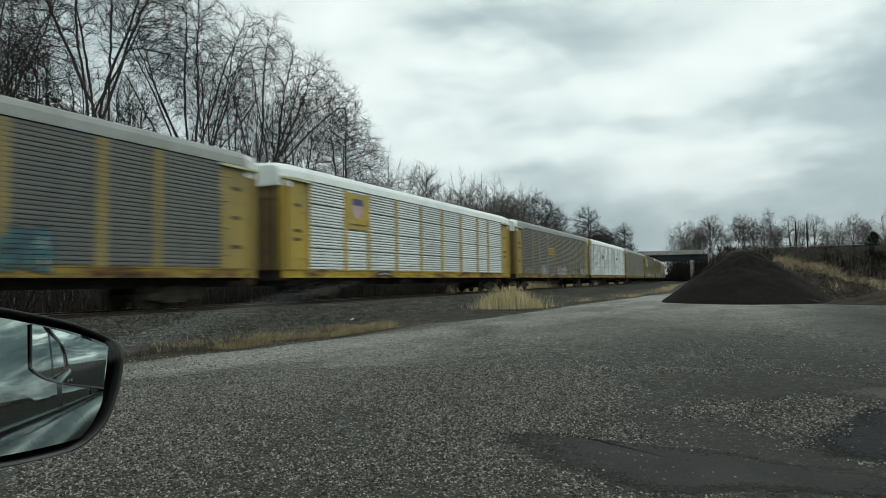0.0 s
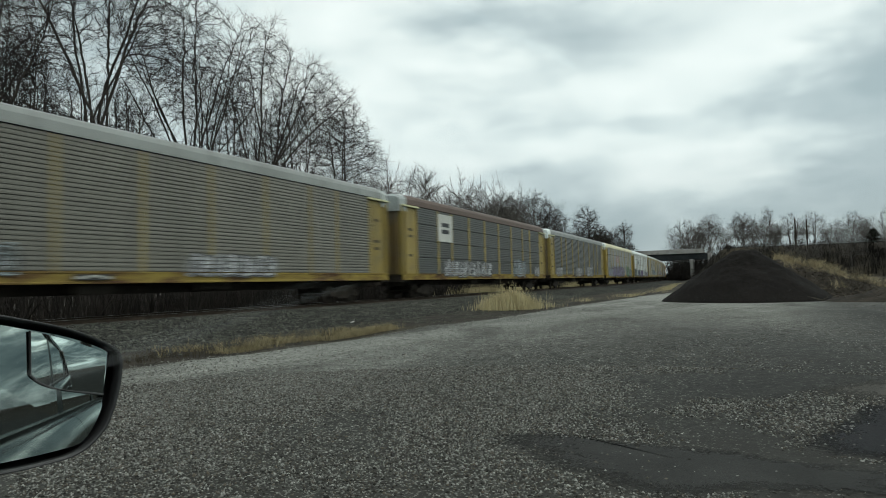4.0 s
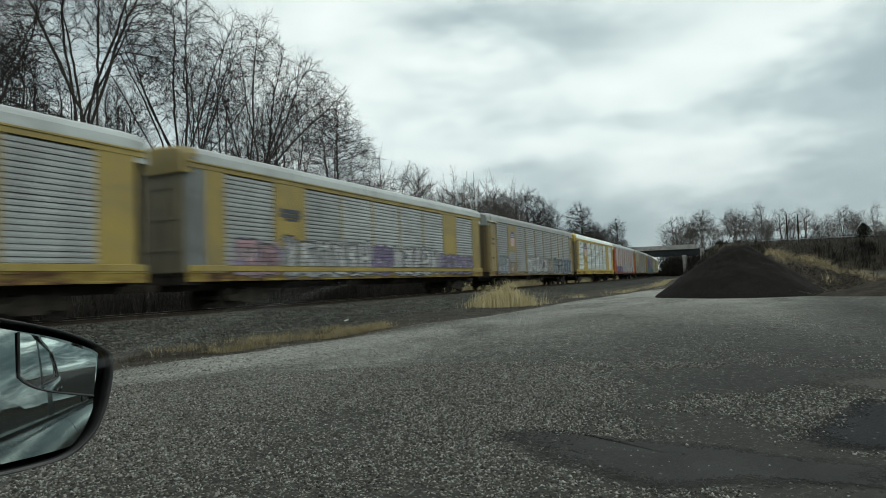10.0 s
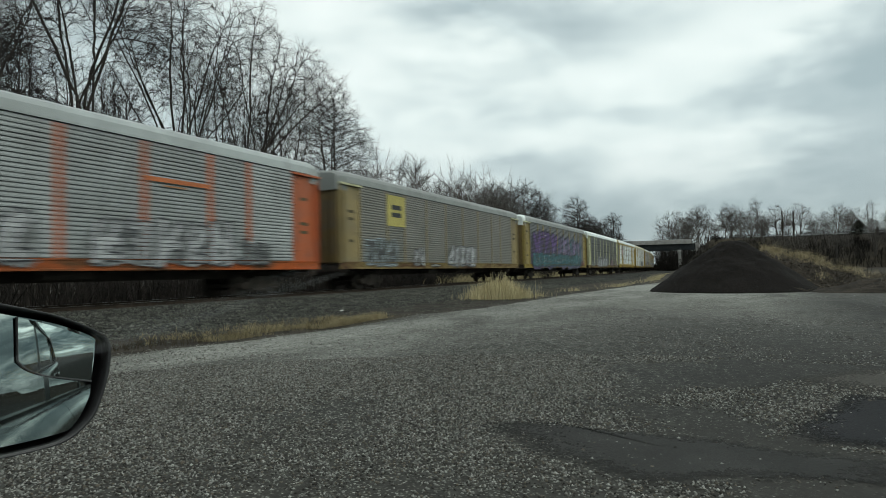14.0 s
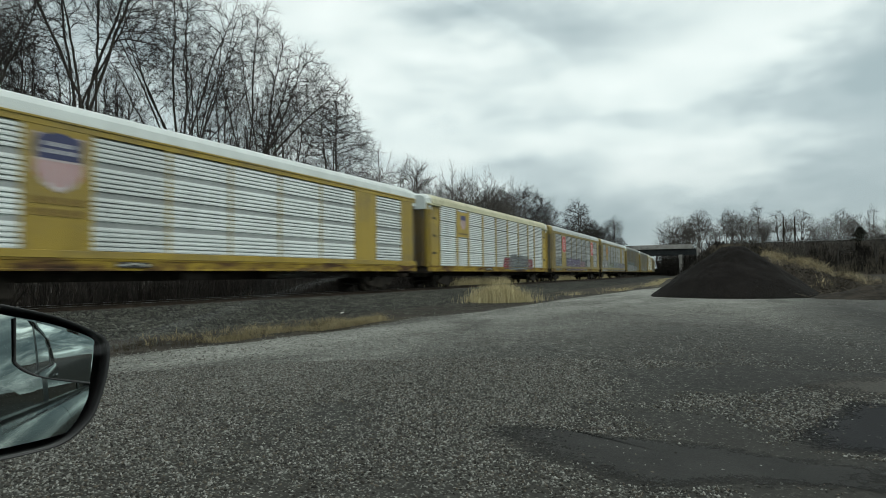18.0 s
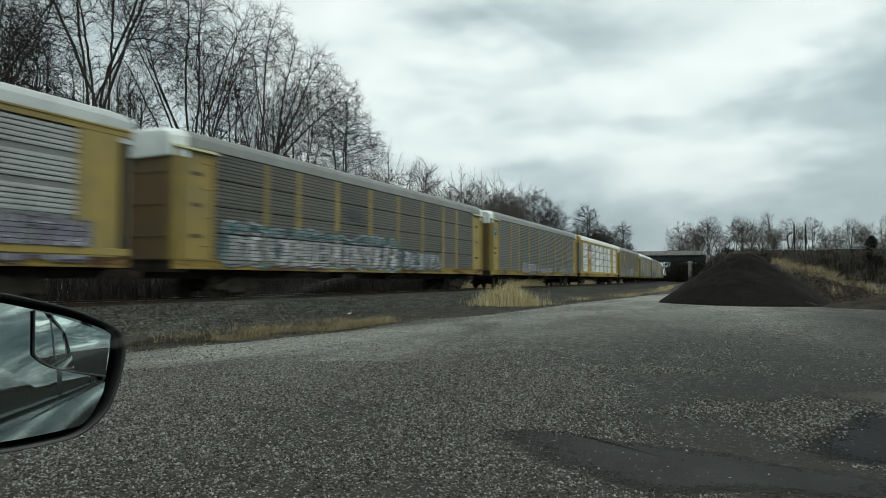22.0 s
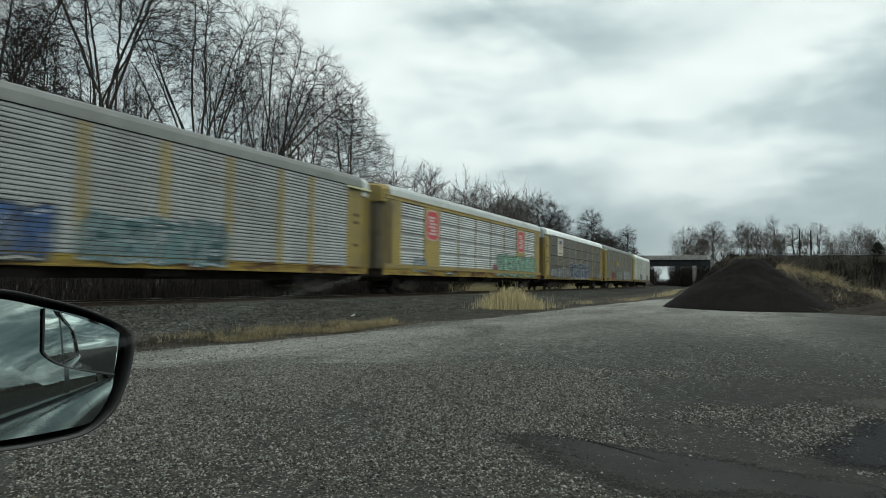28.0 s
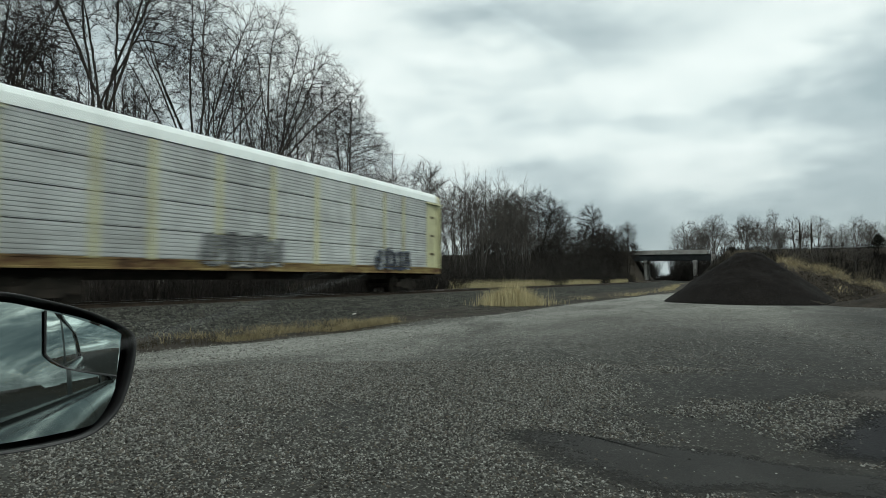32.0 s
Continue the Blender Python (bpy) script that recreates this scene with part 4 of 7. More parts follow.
def tag_art(w, h, seed, letters, ridges, word=""):
    """Sprayed block lettering on a ragged field: for each sign a dark rim, a pale body and a few strokes of shine. Signs that cannot be read are bars alone."""
    rng = random.Random(seed)
    cell = w / letters
    n = max(14, letters * 9)
    ph = [rng.uniform(0, 6.28) for _ in range(4)]
    vs = []
    for i in range(n + 1):
        x = -w / 2 - 0.12 + (w + 0.24) * i / n
        a = x / cell * 3.1
        end = min(1.0, min(i, n - i) / 3.0 + 0.45)
        hi = h * (0.30 + end * (0.66 + 0.07 * math.sin(a + ph[0]) + 0.06 * math.sin(2.7 * a + ph[1]) + rng.uniform(-0.05, 0.05)))
        lo = h * (0.30 - end * (0.40 + 0.05 * math.sin(1.4 * a + ph[2]) + rng.uniform(-0.03, 0.03)))
        vs += [(x, 0, lo), (x + 0.08 * h, 0, hi)]
    cloud = on_ribs(vs, [(2 * i, 2 * i + 2, 2 * i + 3, 2 * i + 1) for i in range(n)], [0] * n, ridges)[0].mesh("graffiti")
    blocks = []
    slant = rng.uniform(-0.05, 0.16) * h * (0.0 if word else 1.0)
    for k in range(letters):
        x0 = -w / 2 + k * cell + 0.12 * cell
        b, mats = Build(), []
        low, top = h * rng.uniform(-0.04, 0.06), h * rng.uniform(0.84, 1.0)
        t = min(cell * 0.21, h * 0.20) * rng.uniform(0.85, 1.2)
        rim = 0.03 + 0.04 * h
        if word:
            lines = GLYPHS[word[k % len(word)]]
        else:
            lines = [STROKES[rng.choice((0, 2))], STROKES[rng.choice((1, 6, 7))]] + [STROKES[rng.randrange(3, len(STROKES))] for _ in range(rng.randint(1, 2))]
        jig = [[(rng.uniform(-0.06, 0.06), rng.uniform(-0.05, 0.05)) for _ in q] for q in lines]
        flip = not word and rng.random() < 0.5

        def place(q, j):
            return [Vector((x0 + ((1 - u - du) if flip else (u + du)) * cell * 0.76 + slant * v, low + (v + dv) * (top - low))) for (u, v), (du, dv) in zip(q, j)]

        def lay(pts, wide, m, y):
            ring, faces = ribbon(pts, wide)
            b.add([(p.x, y, p.y) for p in ring], faces)
            mats.extend([m] * len(faces))

        paths = [place(q, j) for q, j in zip(lines, jig)]
        if seed % 3:
            for q, p in enumerate(paths):
                lay([v + Vector((0.06 * h, -0.05 * h)) for v in p], t + 0.8 * rim, 3, -0.001 - 0.0003 * q)
        for q, p in enumerate(paths):
            lay(p, t + 1.5 * rim, 2, -0.003 - 0.0003 * q)
        for q, p in enumerate(paths):
            lay(p, t, 0, -0.005 - 0.0003 * q)
        for _ in range(4):
            p = rng.choice(paths)
            c = p[0].lerp(p[1], rng.uniform(0.1, 0.6)) + Vector((rng.uniform(-0.3, 0.3) * t, 0))
            lay([c, c + (p[1] - p[0]) * rng.uniform(0.1, 0.35)], rng.uniform(0.03, 0.08), rng.choice((1, 1, 3)), -0.0075)
        b, mats = on_ribs(b.v, b.f, mats, ridges)
        blocks.append((b.mesh("paint_block"), mats))
    return cloud, blocks


YEL, YEL_B, YEL_D, YEL_P = (0.29, 0.215, 0.056), (0.39, 0.275, 0.042), (0.25, 0.19, 0.080), (0.52, 0.51, 0.30)
ORANGE, CREAM = (0.43, 0.100, 0.028), (0.56, 0.54, 0.36)
R_WHITE, R_LIGHT, R_GREY, R_RUST = (0.74, 0.795, 0.775), (0.41, 0.445, 0.435), (0.235, 0.25, 0.238), (0.09, 0.055, 0.04)
S_WHITE, S_SILVER, S_GREY, S_DULL, S_DARK, S_BROWN, S_OLIVE = (0.54, 0.575, 0.56), (0.60, 0.64, 0.63), (0.225, 0.235, 0.232), (0.092, 0.096, 0.090), (0.058, 0.061, 0.057), (0.078, 0.073, 0.061), (0.085, 0.087, 0.074)
DTEAL, SAGE, MAUVE = (0.045, 0.12, 0.13), (0.33, 0.38, 0.27), (0.29, 0.27, 0.35)
S_TAN, S_MID, S_PALE, S_ASH = (0.155, 0.147, 0.122), (0.275, 0.291, 0.286), (0.43, 0.45, 0.44), (0.45, 0.487, 0.472)
WHITE, INK, TEAL, CYAN, BLUE, LILAC, PURPLE, PINK, MINT, GREEN, RED, LIME, NAVY, TAN, PALE = (0.52, 0.53, 0.53), (0.02, 0.021, 0.024), (0.06, 0.22, 0.24), (0.08, 0.30, 0.42), (0.05, 0.13, 0.33), (0.24, 0.19, 0.33), (0.15, 0.08, 0.26), (0.42, 0.27, 0.30), (0.26, 0.50, 0.36), (0.10, 0.28, 0.12), (0.42, 0.04, 0.05), (0.42, 0.46, 0.12), (0.03, 0.05, 0.11), (0.36, 0.30, 0.22), (0.36, 0.42, 0.44)

# kind, roof, siding, style, frame, cap, logos (bay, sort), graffiti (from, to, height, fill, outline, letters) in metres from the front coupling
CARS = [
    ("posts", R_GREY, S_DULL, "ribs", YEL, R_WHITE, (), ((15.2, 17.8, 1.1, PALE, S_DULL, 3), (18.4, 19.8, 1.0, TEAL, NAVY, 1))),
    ("posts", R_WHITE, S_WHITE, "rows", YEL_B, R_WHITE, ((1, "half_shield"),), ()),
    ("posts", R_GREY, S_BROWN, "ribs", YEL, R_WHITE, ((3, "small_yellow"),), ((3.1, 5.0, 0.6, TAN, WHITE, 3), (7.7, 9.8, 0.9, WHITE, S_BROWN, 3), (11.4, 12.6, 0.8, PINK, S_DULL, 1), (13.1, 17.0, 0.8, WHITE, S_BROWN, 4), (19.3, 20.8, 0.7, TAN, S_BROWN, 2), (22.8, 25.3, 0.8, PALE, S_DULL, 3))),
    ("posts", R_WHITE, S_WHITE, "bands", S_WHITE, YEL, ((2, "black_small"), (6, "black_small")), ()),
    ("posts", R_GREY, S_TAN, "ribs", YEL, R_LIGHT, (), ((7.3, 9.0, 0.7, S_DULL, INK, 2), (14.6, 19.0, 0.7, WHITE, S_GREY, 4))),
    ("posts", R_RUST, S_DARK, "rows", YEL, R_LIGHT, ((1, "white_square"),), ((6.0, 14.0, 0.9, WHITE, S_DARK, 8), (18.8, 21.8, 1.2, PALE, WHITE, 2), (24.4, 25.6, 0.7, WHITE, S_DARK, 1))),
    ("posts", R_GREY, S_DARK, "ribs", YEL, R_WHITE, (), ((2.9, 5.2, 0.8, WHITE, S_GREY, 3), (11.4, 14.2, 0.9, WHITE, S_DARK, 3), (17.0, 20.0, 1.0, WHITE, S_DARK, 3))),
    ("posts", CREAM, S_GREY, "rows", YEL_B, R_WHITE, ((3, "pale_sign"),), ((2.8, 6.0, 1.1, PALE, LILAC, 3), (6.0, 17.5, 1.3, LILAC, S_DULL, 9), (19.6, 22.6, 1.5, GREEN, S_DARK, 2), (22.6, 26.3, 1.0, S_GREY, INK, 4))),
    ("posts", R_WHITE, S_WHITE, "rows", YEL, R_WHITE, ((2, "black_small"),), ((2.0, 5.6, 1.2, INK, S_MID, 4), (7.0, 11.3, 1.1, NAVY, S_WHITE, 4), (12.4, 16.2, 1.1, PURPLE, LILAC, 4), (19.0, 26.0, 0.8, MAUVE, S_SILVER, 6))),
    ("flush", R_LIGHT, S_MID, "wide", YEL, S_SILVER, ((2, "black_bars"),), ((2.9, 5.2, 0.5, S_DULL, S_MID, 3), (10.6, 18.2, 1.4, NAVY, TEAL, 5), (20.2, 23.0, 0.9, CYAN, S_MID, 3))),
    ("flush", R_LIGHT, S_MID, "wide", YEL, S_SILVER, ((1, "black_small"),), ((2.9, 5.5, 1.3, PINK, LILAC, 2), (5.7, 12.6, 1.5, WHITE, S_GREY, 5), (12.7, 14.6, 1.4, LILAC, PURPLE, 1), (14.8, 20.4, 1.4, WHITE, S_DULL, 4), (20.6, 25.8, 1.1, LILAC, S_GREY, 5))),
    ("posts", R_GREY, S_GREY, "wide", YEL_D, R_GREY, ((1, "shield"),), ((2.6, 5.2, 1.2, PALE, LILAC, 3), (5.2, 7.2, 0.8, TAN, ORANGE, 1), (10.2, 16.6, 1.4, WHITE, INK, 5), (16.8, 18.6, 1.2, TAN, S_GREY, 1), (18.8, 22.8, 1.4, INK, PALE, 3), (22.9, 26.2, 1.4, NAVY, PALE, 3))),
    ("flush", R_WHITE, S_ASH, "bands", YEL_B, YEL, ((1, "shield_text"),), ()),
    ("posts", R_LIGHT, S_MID, "ribs", ORANGE, R_LIGHT, ((6, "orange_bars"),), ((2.9, 9.6, 0.9, PURPLE, LILAC, 6), (10.2, 15.0, 1.3, WHITE, S_DULL, 4), (16.6, 22.4, 1.3, WHITE, INK, 5), (22.6, 24.4, 0.8, S_GREY, S_SILVER, 2))),
    ("posts", R_GREY, S_TAN, "ribs", YEL_D, R_GREY, ((1, "yellow_square"),), ((3.0, 6.2, 1.3, S_DULL, PALE, 3), (8.2, 9.6, 0.9, WHITE, S_BROWN, 1), (13.0, 17.8, 1.2, WHITE, S_DULL, 3))),
    ("posts", R_GREY, S_DULL, "ribs", YEL, R_WHITE, (), ((2.8, 12.4, 3.3, PURPLE, INK, 3), (12.6, 24.4, 3.0, LILAC, TEAL, 4), (3.2, 24.0, 1.1, TEAL, INK, 8), (24.6, 25.2, 0.5, RED, S_DULL, 1), (25.5, 26.1, 0.5, RED, S_DULL, 1))),
    ("posts", R_WHITE, S_DARK, "rows", YEL_P, R_WHITE, (), ((2.8, 5.0, 0.4, S_DARK, S_GREY, 3), (7.2, 16.2, 1.2, WHITE, INK, 7), (19.4, 21.8, 0.8, PINK, S_DARK, 2), (23.8, 26.4, 0.8, TAN, PINK, 3))),
    ("flush", R_WHITE, S_SILVER, "bands", YEL_B, S_SILVER, ((1, "shield_text"),), ()),
    ("posts", CREAM, S_WHITE, "rows", YEL_B, R_WHITE, ((1, "half_shield"),), ((14.6, 16.0, 0.8, RED, S_DULL, 1), (16.0, 21.0, 1.1, S_DULL, INK, 4), (21.2, 22.4, 0.8, RED, S_GREY, 1))),
    ("flush", R_LIGHT, S_MID, "bands", YEL, YEL, ((1, "red_block"), (7, "red_block")), ((2.6, 5.0, 1.0, PALE, INK, 3), (7.4, 14.6, 1.2, LILAC, NAVY, 6), (14.6, 17.2, 1.0, PINK, PURPLE, 2), (17.4, 18.6, 1.2, S_DULL, INK, 1))),
    ("flush", R_LIGHT, S_MID, "bands", YEL, YEL, ((1, "orange_mark"),), ((1.6, 7.0, 1.4, WHITE, S_GREY, 4), (7.3, 12.2, 1.0, SAGE, S_DULL, 5), (12.6, 18.6, 1.2, PALE, S_GREY, 5), (18.8, 26.4, 1.1, MAUVE, S_GREY, 7))),
    ("posts", R_GREY, S_BROWN, "rows", YEL, R_WHITE, ((3, "black_small"),), ((2.9, 16.0, 1.45, DTEAL, TEAL, 8), (3.2, 15.6, 1.1, WHITE, DTEAL, 8), (16.2, 21.0, 0.9, PALE, S_DULL, 5))),
    ("posts", R_GREY, S_OLIVE, "ribs", YEL, R_WHITE, ((0, "blue_disc"),), ((8.2, 12.0, 0.8, WHITE, LILAC, 4), (12.6, 17.4, 0.4, S_DULL, PINK, 4), (20.0, 26.0, 0.6, S_DULL, TAN, 5))),
    ("flush", R_WHITE, S_SILVER, "bands", YEL_B, S_SILVER, ((1, "shield_text"),), ()),
    ("posts", R_GREY, S_OLIVE, "ribs", YEL, R_WHITE, ((1, "half_shield"),), ((2.2, 6.6, 1.15, WHITE, S_DULL, 4), (8.0, 13.0, 1.2, PALE, TEAL, 4), (13.4, 16.8, 1.1, S_SILVER, S_DULL, 3), (20.0, 24.0, 0.9, LIME, S_GREY, 4))),
    ("posts", R_WHITE, S_GREY, "ribs", YEL, R_WHITE, ((3, "orange_mark_small"),), ((3.0, 6.2, 1.2, GREEN, TEAL, 3), (7.0, 9.4, 0.7, BLUE, S_GREY, 3), (11.0, 16.0, 0.7, PALE, PURPLE, 4), (18.0, 21.0, 0.5, INK, S_DULL, 3))),
    ("posts", R_GREY, S_MID, "ribs", YEL, R_WHITE, (), ((3.6, 12.0, 1.3, BLUE, S_DULL, 6), (12.8, 18.4, 1.3, DTEAL, TEAL, 4))),
    ("flush", R_LIGHT, S_PALE, "bands", YEL, YEL, ((1, "red_block"), (7, "red_block")), ((4.0, 5.4, 0.7, PALE, TEAL, 1), (16.8, 26.0, 1.5, MINT, GREEN, 5), (16.1, 16.9, 0.7, RED, NAVY, 1))),
    ("posts", R_WHITE, S_BROWN, "rows", YEL, R_LIGHT, ((1, "half_shield_pale"),), ((2.8, 6.0, 0.8, PALE, S_BROWN, 4), (4.4, 9.6, 1.0, S_MID, S_BROWN, 5), (10.3, 19.2, 1.45, NAVY, PALE, 6), (23.6, 26.4, 0.6, PALE, S_BROWN, 3))),
    ("posts", R_GREY, S_OLIVE, "ribs", YEL, R_GREY, ((3, "small_yellow"),), ((6.6, 9.0, 0.8, RED, S_DULL, 2), (9.6, 15.6, 1.2, SAGE, S_DULL, 5), (17.2, 24.4, 1.3, WHITE, S_OLIVE, 6))),
    ("posts", R_WHITE, S_PALE, "rows", YEL_P, YEL_P, (), ((9.2, 13.4, 1.0, S_GREY, S_SILVER, 4), (20.4, 24.0, 0.9, INK, S_SILVER, 4))),
]
LABELS = {S_ASH: "ash-grey", S_TAN: "tan-grey", S_PALE: "pale grey", S_MID: "light grey", S_WHITE: "white", S_SILVER: "silver", S_GREY: "grey", S_DULL: "dull grey", S_DARK: "dark grey", S_BROWN: "grimy brown", S_OLIVE: "olive grey"}
FRAMES = {YEL: "yellow", YEL_B: "bright yellow", YEL_D: "faded yellow", YEL_P: "pale yellow", ORANGE: "orange", S_WHITE: "white"}


def rect(x0, x1, z0, z1, y=0.0):
    return Build().add([(x0, y, z0), (x1, y, z0), (x1, y, z1), (x0, y, z1)], [(0, 1, 2, 3)])


def shield(w, h):
    b = Build()
    pts = [(-w / 2, h / 2), (-w / 2, -h * 0.15), (-w * 0.3, -h * 0.38), (0, -h / 2), (w * 0.3, -h * 0.38), (w / 2, -h * 0.15), (w / 2, h / 2), (0, h * 0.42)]
    b.add([(x, 0, z) for x, z in pts][::-1], [tuple(range(len(pts)))])
    return b


def dome(w, h):
    """A field with a low arched top."""
    pts = [(-w / 2, 0), (w / 2, 0), (w / 2, h * 0.72), (w * 0.46, h * 0.9), (w * 0.3, h * 0.95), (0.0, h * 1.08), (-w * 0.3, h * 0.95), (-w * 0.46, h * 0.9), (-w / 2, h * 0.72)]
    return Build().add([(x, 0, z) for x, z in pts], [tuple(range(len(pts)))])


def logo(car, bay, sort, frame_mat):
    """Company marks, as plain shapes in their colours."""
    x0, x1 = BAYS[bay]
    cx, w, y = (x0 + x1) / 2, x1 - x0, -WIDE - 0.012

    def put(name, build, colour, x, z, dy=0.0, label=""):
        part(name, build.mesh(name), plain(colour, 0.6), car, label, pose(x, y - dy, z))

    if sort in ("half_shield", "half_shield_pale", "white_square", "yellow_square"):
        colour = {"half_shield": None, "half_shield_pale": (0.45, 0.43, 0.36), "white_square": (0.5, 0.5, 0.46), "yellow_square": (0.42, 0.36, 0.10)}[sort]
        board = Build().box(-w / 2 - 0.04, w / 2 + 0.04, -0.01, 0.05, -0.85, 0.85).mesh("logo_board")
        part("logo_board", board, frame_mat if colour is None else plain(colour, 0.6), car, "painted logo board", pose(cx, y, 4.25))
        if "shield" in sort:
            put("logo_mark", shield(0.9, 1.0), (0.45, 0.40, 0.40), cx, 4.40, 0.016)
            put("logo_mark", rect(-0.45, 0.45, -0.16, 0.16), (0.06, 0.06, 0.14), cx, 4.72, 0.02)
            for k in range(3):
                put("logo_mark", rect(-0.05, 0.05, -0.3, 0.26), (0.36, 0.12, 0.10), cx - 0.26 + 0.26 * k, 4.28, 0.02)
            put("lettering", rect(-0.7, 0.7, -0.04, 0.04), (0.10, 0.06, 0.02), cx, 3.62, 0.016)
        else:
            for k in range(2):
                put("lettering", rect(-0.55, 0.55, -0.13, 0.13), INK, cx, 4.45 - 0.42 * k, 0.016)
    elif sort in ("shield", "shield_text"):
        if sort == "shield":
            board = Build().box(-w / 2 - 0.02, w / 2 + 0.02, -0.01, 0.05, -1.1, 1.1).mesh("logo_board")
            part("logo_board", board, frame_mat, car, "painted logo board", pose(cx, y, 4.1))
        k0 = 0.72 if sort == "shield" else 1.0
        put("logo_mark", shield(1.42 * k0, 1.66 * k0), (0.50, 0.44, 0.44), cx, 4.05, 0.016, "shield mark in blue, red and white")
        put("logo_mark", dome(1.36 * k0, 0.72 * k0), (0.045, 0.05, 0.12), cx, 4.16, 0.02)
        for k in range(2):
            for q in range(5 + k):
                put("lettering", rect(-0.075 * k0, 0.075 * k0, -0.06 * k0, 0.06 * k0), (0.40, 0.40, 0.42), cx + (q - (4 + k) / 2) * 0.19 * k0, 4.16 + (0.42 - 0.2 * k) * k0, 0.024)
        for k in range(6):
            drop = 0.50 if k in (0, 5) else 0.62 if k in (1, 4) else 0.72
            put("logo_mark", rect(-0.055 * k0, 0.055 * k0, -drop * k0, -0.02), (0.40, 0.17, 0.17), cx + (k - 2.5) * 0.23 * k0, 4.12, 0.02)
        if sort == "shield_text":
            for k in range(2):
                for q in range(5):
                    put("lettering", rect(-0.13, 0.13, -0.10, 0.10), (0.20, 0.13, 0.03), cx - 0.66 + 0.33 * q, 3.00 - 0.33 * k, 0.016)
    elif sort == "red_block":
        pts = [(math.copysign(abs(math.cos(a)) ** 0.45, math.cos(a)) * 0.84, math.copysign(abs(math.sin(a)) ** 0.45, math.sin(a)) * 0.90) for a in [2 * math.pi * (k + 0.5) / 28 for k in range(28)]]
        put("logo_mark", Build().add([(x, 0, z) for x, z in pts], [tuple(range(28))]), (0.50, 0.36, 0.34), cx, 4.05, 0.016)
        put("logo_mark", Build().add([(x * 0.9, 0, z * 0.92) for x, z in pts], [tuple(range(28))]), (0.46, 0.06, 0.06), cx, 4.05, 0.02, "red rounded mark")
        for k, (x, z, a, b) in enumerate(((-0.12, 0.46, 0.30, 0.05), (-0.16, 0.28, 0.22, 0.05), (0.06, 0.10, 0.34, 0.05), (-0.05, -0.10, 0.30, 0.05), (0.12, -0.30, 0.26, 0.05), (0.0, -0.50, 0.34, 0.05))):
            put("lettering", rect(-a * 1.5, a * 1.5, -b * 1.25, b * 1.25), (0.52, 0.42, 0.40), cx + x, 4.05 + z, 0.024 + 0.001 * k)
    elif sort == "blue_disc":
        ring = [(0.36 * math.cos(2 * math.pi * k / 24), 0, 0.36 * math.sin(2 * math.pi * k / 24)) for k in range(24)]
        put("logo_mark", Build().add(ring, [tuple(range(24))]), (0.07, 0.14, 0.20), -12.5, 4.35, -0.06, "round blue emblem")
        put("logo_mark", rect(-0.22, 0.22, -0.05, 0.05), (0.22, 0.28, 0.30), -12.5, 4.35, -0.056)
    elif sort in ("black_bars", "black_small"):
        k = 1.0 if sort == "black_bars" else 0.6
        for i in range(2):
            put("lettering", rect(-1.1 * k, 1.1 * k, -0.13 * k, 0.13 * k), (0.05, 0.055, 0.065), cx, 3.95 - 0.33 * k * i, 0.016)
        put("lettering", rect(-0.6 * k, 0.9 * k, -0.08 * k, 0.08 * k), (0.05, 0.055, 0.065), cx, 3.95 - 0.6 * k, 0.016)
    elif sort == "small_yellow":
        part("sign", Build().box(-1.0, 1.0, -0.01, 0.03, -0.32, 0.32).mesh("sign"), plain((0.44, 0.29, 0.05), 0.6), car, "small yellow sign board", pose(cx, y, 3.55))
        for i in range(2):
            put("lettering", rect(-0.85, 0.85, -0.09, 0.09), (0.2, 0.12, 0.03), cx, 3.68 - 0.27 * i, 0.014)
    elif sort == "pale_sign":
        part("sign", Build().box(-1.3, 1.3, -0.01, 0.03, -0.5, 0.5).mesh("sign"), plain((0.27, 0.165, 0.155), 0.6), car, "maroon sign board with pale lettering", pose(cx - 0.4, y, 3.75))
        for i in range(3):
            put("lettering", rect(-1.0, 1.0 - 0.3 * i, -0.06, 0.06), (0.46, 0.44, 0.43), cx - 0.4, 4.0 - 0.25 * i, 0.014)
    elif sort == "orange_bars":
        put("lettering", rect(-1.35, 1.35, -0.075, 0.075), (0.45, 0.13, 0.04), cx, 4.05, 0.016)
        put("lettering", rect(-0.7, 0.3, -0.03, 0.03), (0.30, 0.14, 0.06), cx, 3.86, 0.016)
    elif sort in ("orange_mark", "orange_mark_small"):
        k = 1.0 if sort == "orange_mark" else 0.6
        for i in range(2):
            put("logo_mark", rect(-0.45 * k, -0.1 * k, -0.45 * k, 0.45 * k), (0.40, 0.09, 0.03), cx + 0.55 * k * i, 4.2, 0.016)
            put("logo_mark", rect(-0.30 * k, -0.18 * k, -0.30 * k, 0.30 * k), (0.42, 0.26, 0.06), cx + 0.55 * k * i, 4.2, 0.02)


def spray(c1, c2):
    """Two coats of spray paint that run into each other."""
    key = ("spray", c1, c2)
    if key not in MATS:
        m, nt, b = shader("spray_paint", 0.65)
        co = objco(nt)
        f = noise_tex(nt, mapped(nt, co, (1.0, 1.0, 1.6)), 1.3, 5.0, 0.6, 0.6)
        col = mix_col(nt, ramp_f(nt, f, 0.42, 0.58), c1, c2)
        grime = noise_tex(nt, co, 6.0, 5.0, 0.7)
        link(nt, mix_col(nt, 1.0, col, ramp(nt, grime, [(0.3, (0.7,) * 3), (0.65, (1.08,) * 3)]), "MULTIPLY"), b.inputs["Base Color"])
        MATS[key] = m
    return MATS[key]


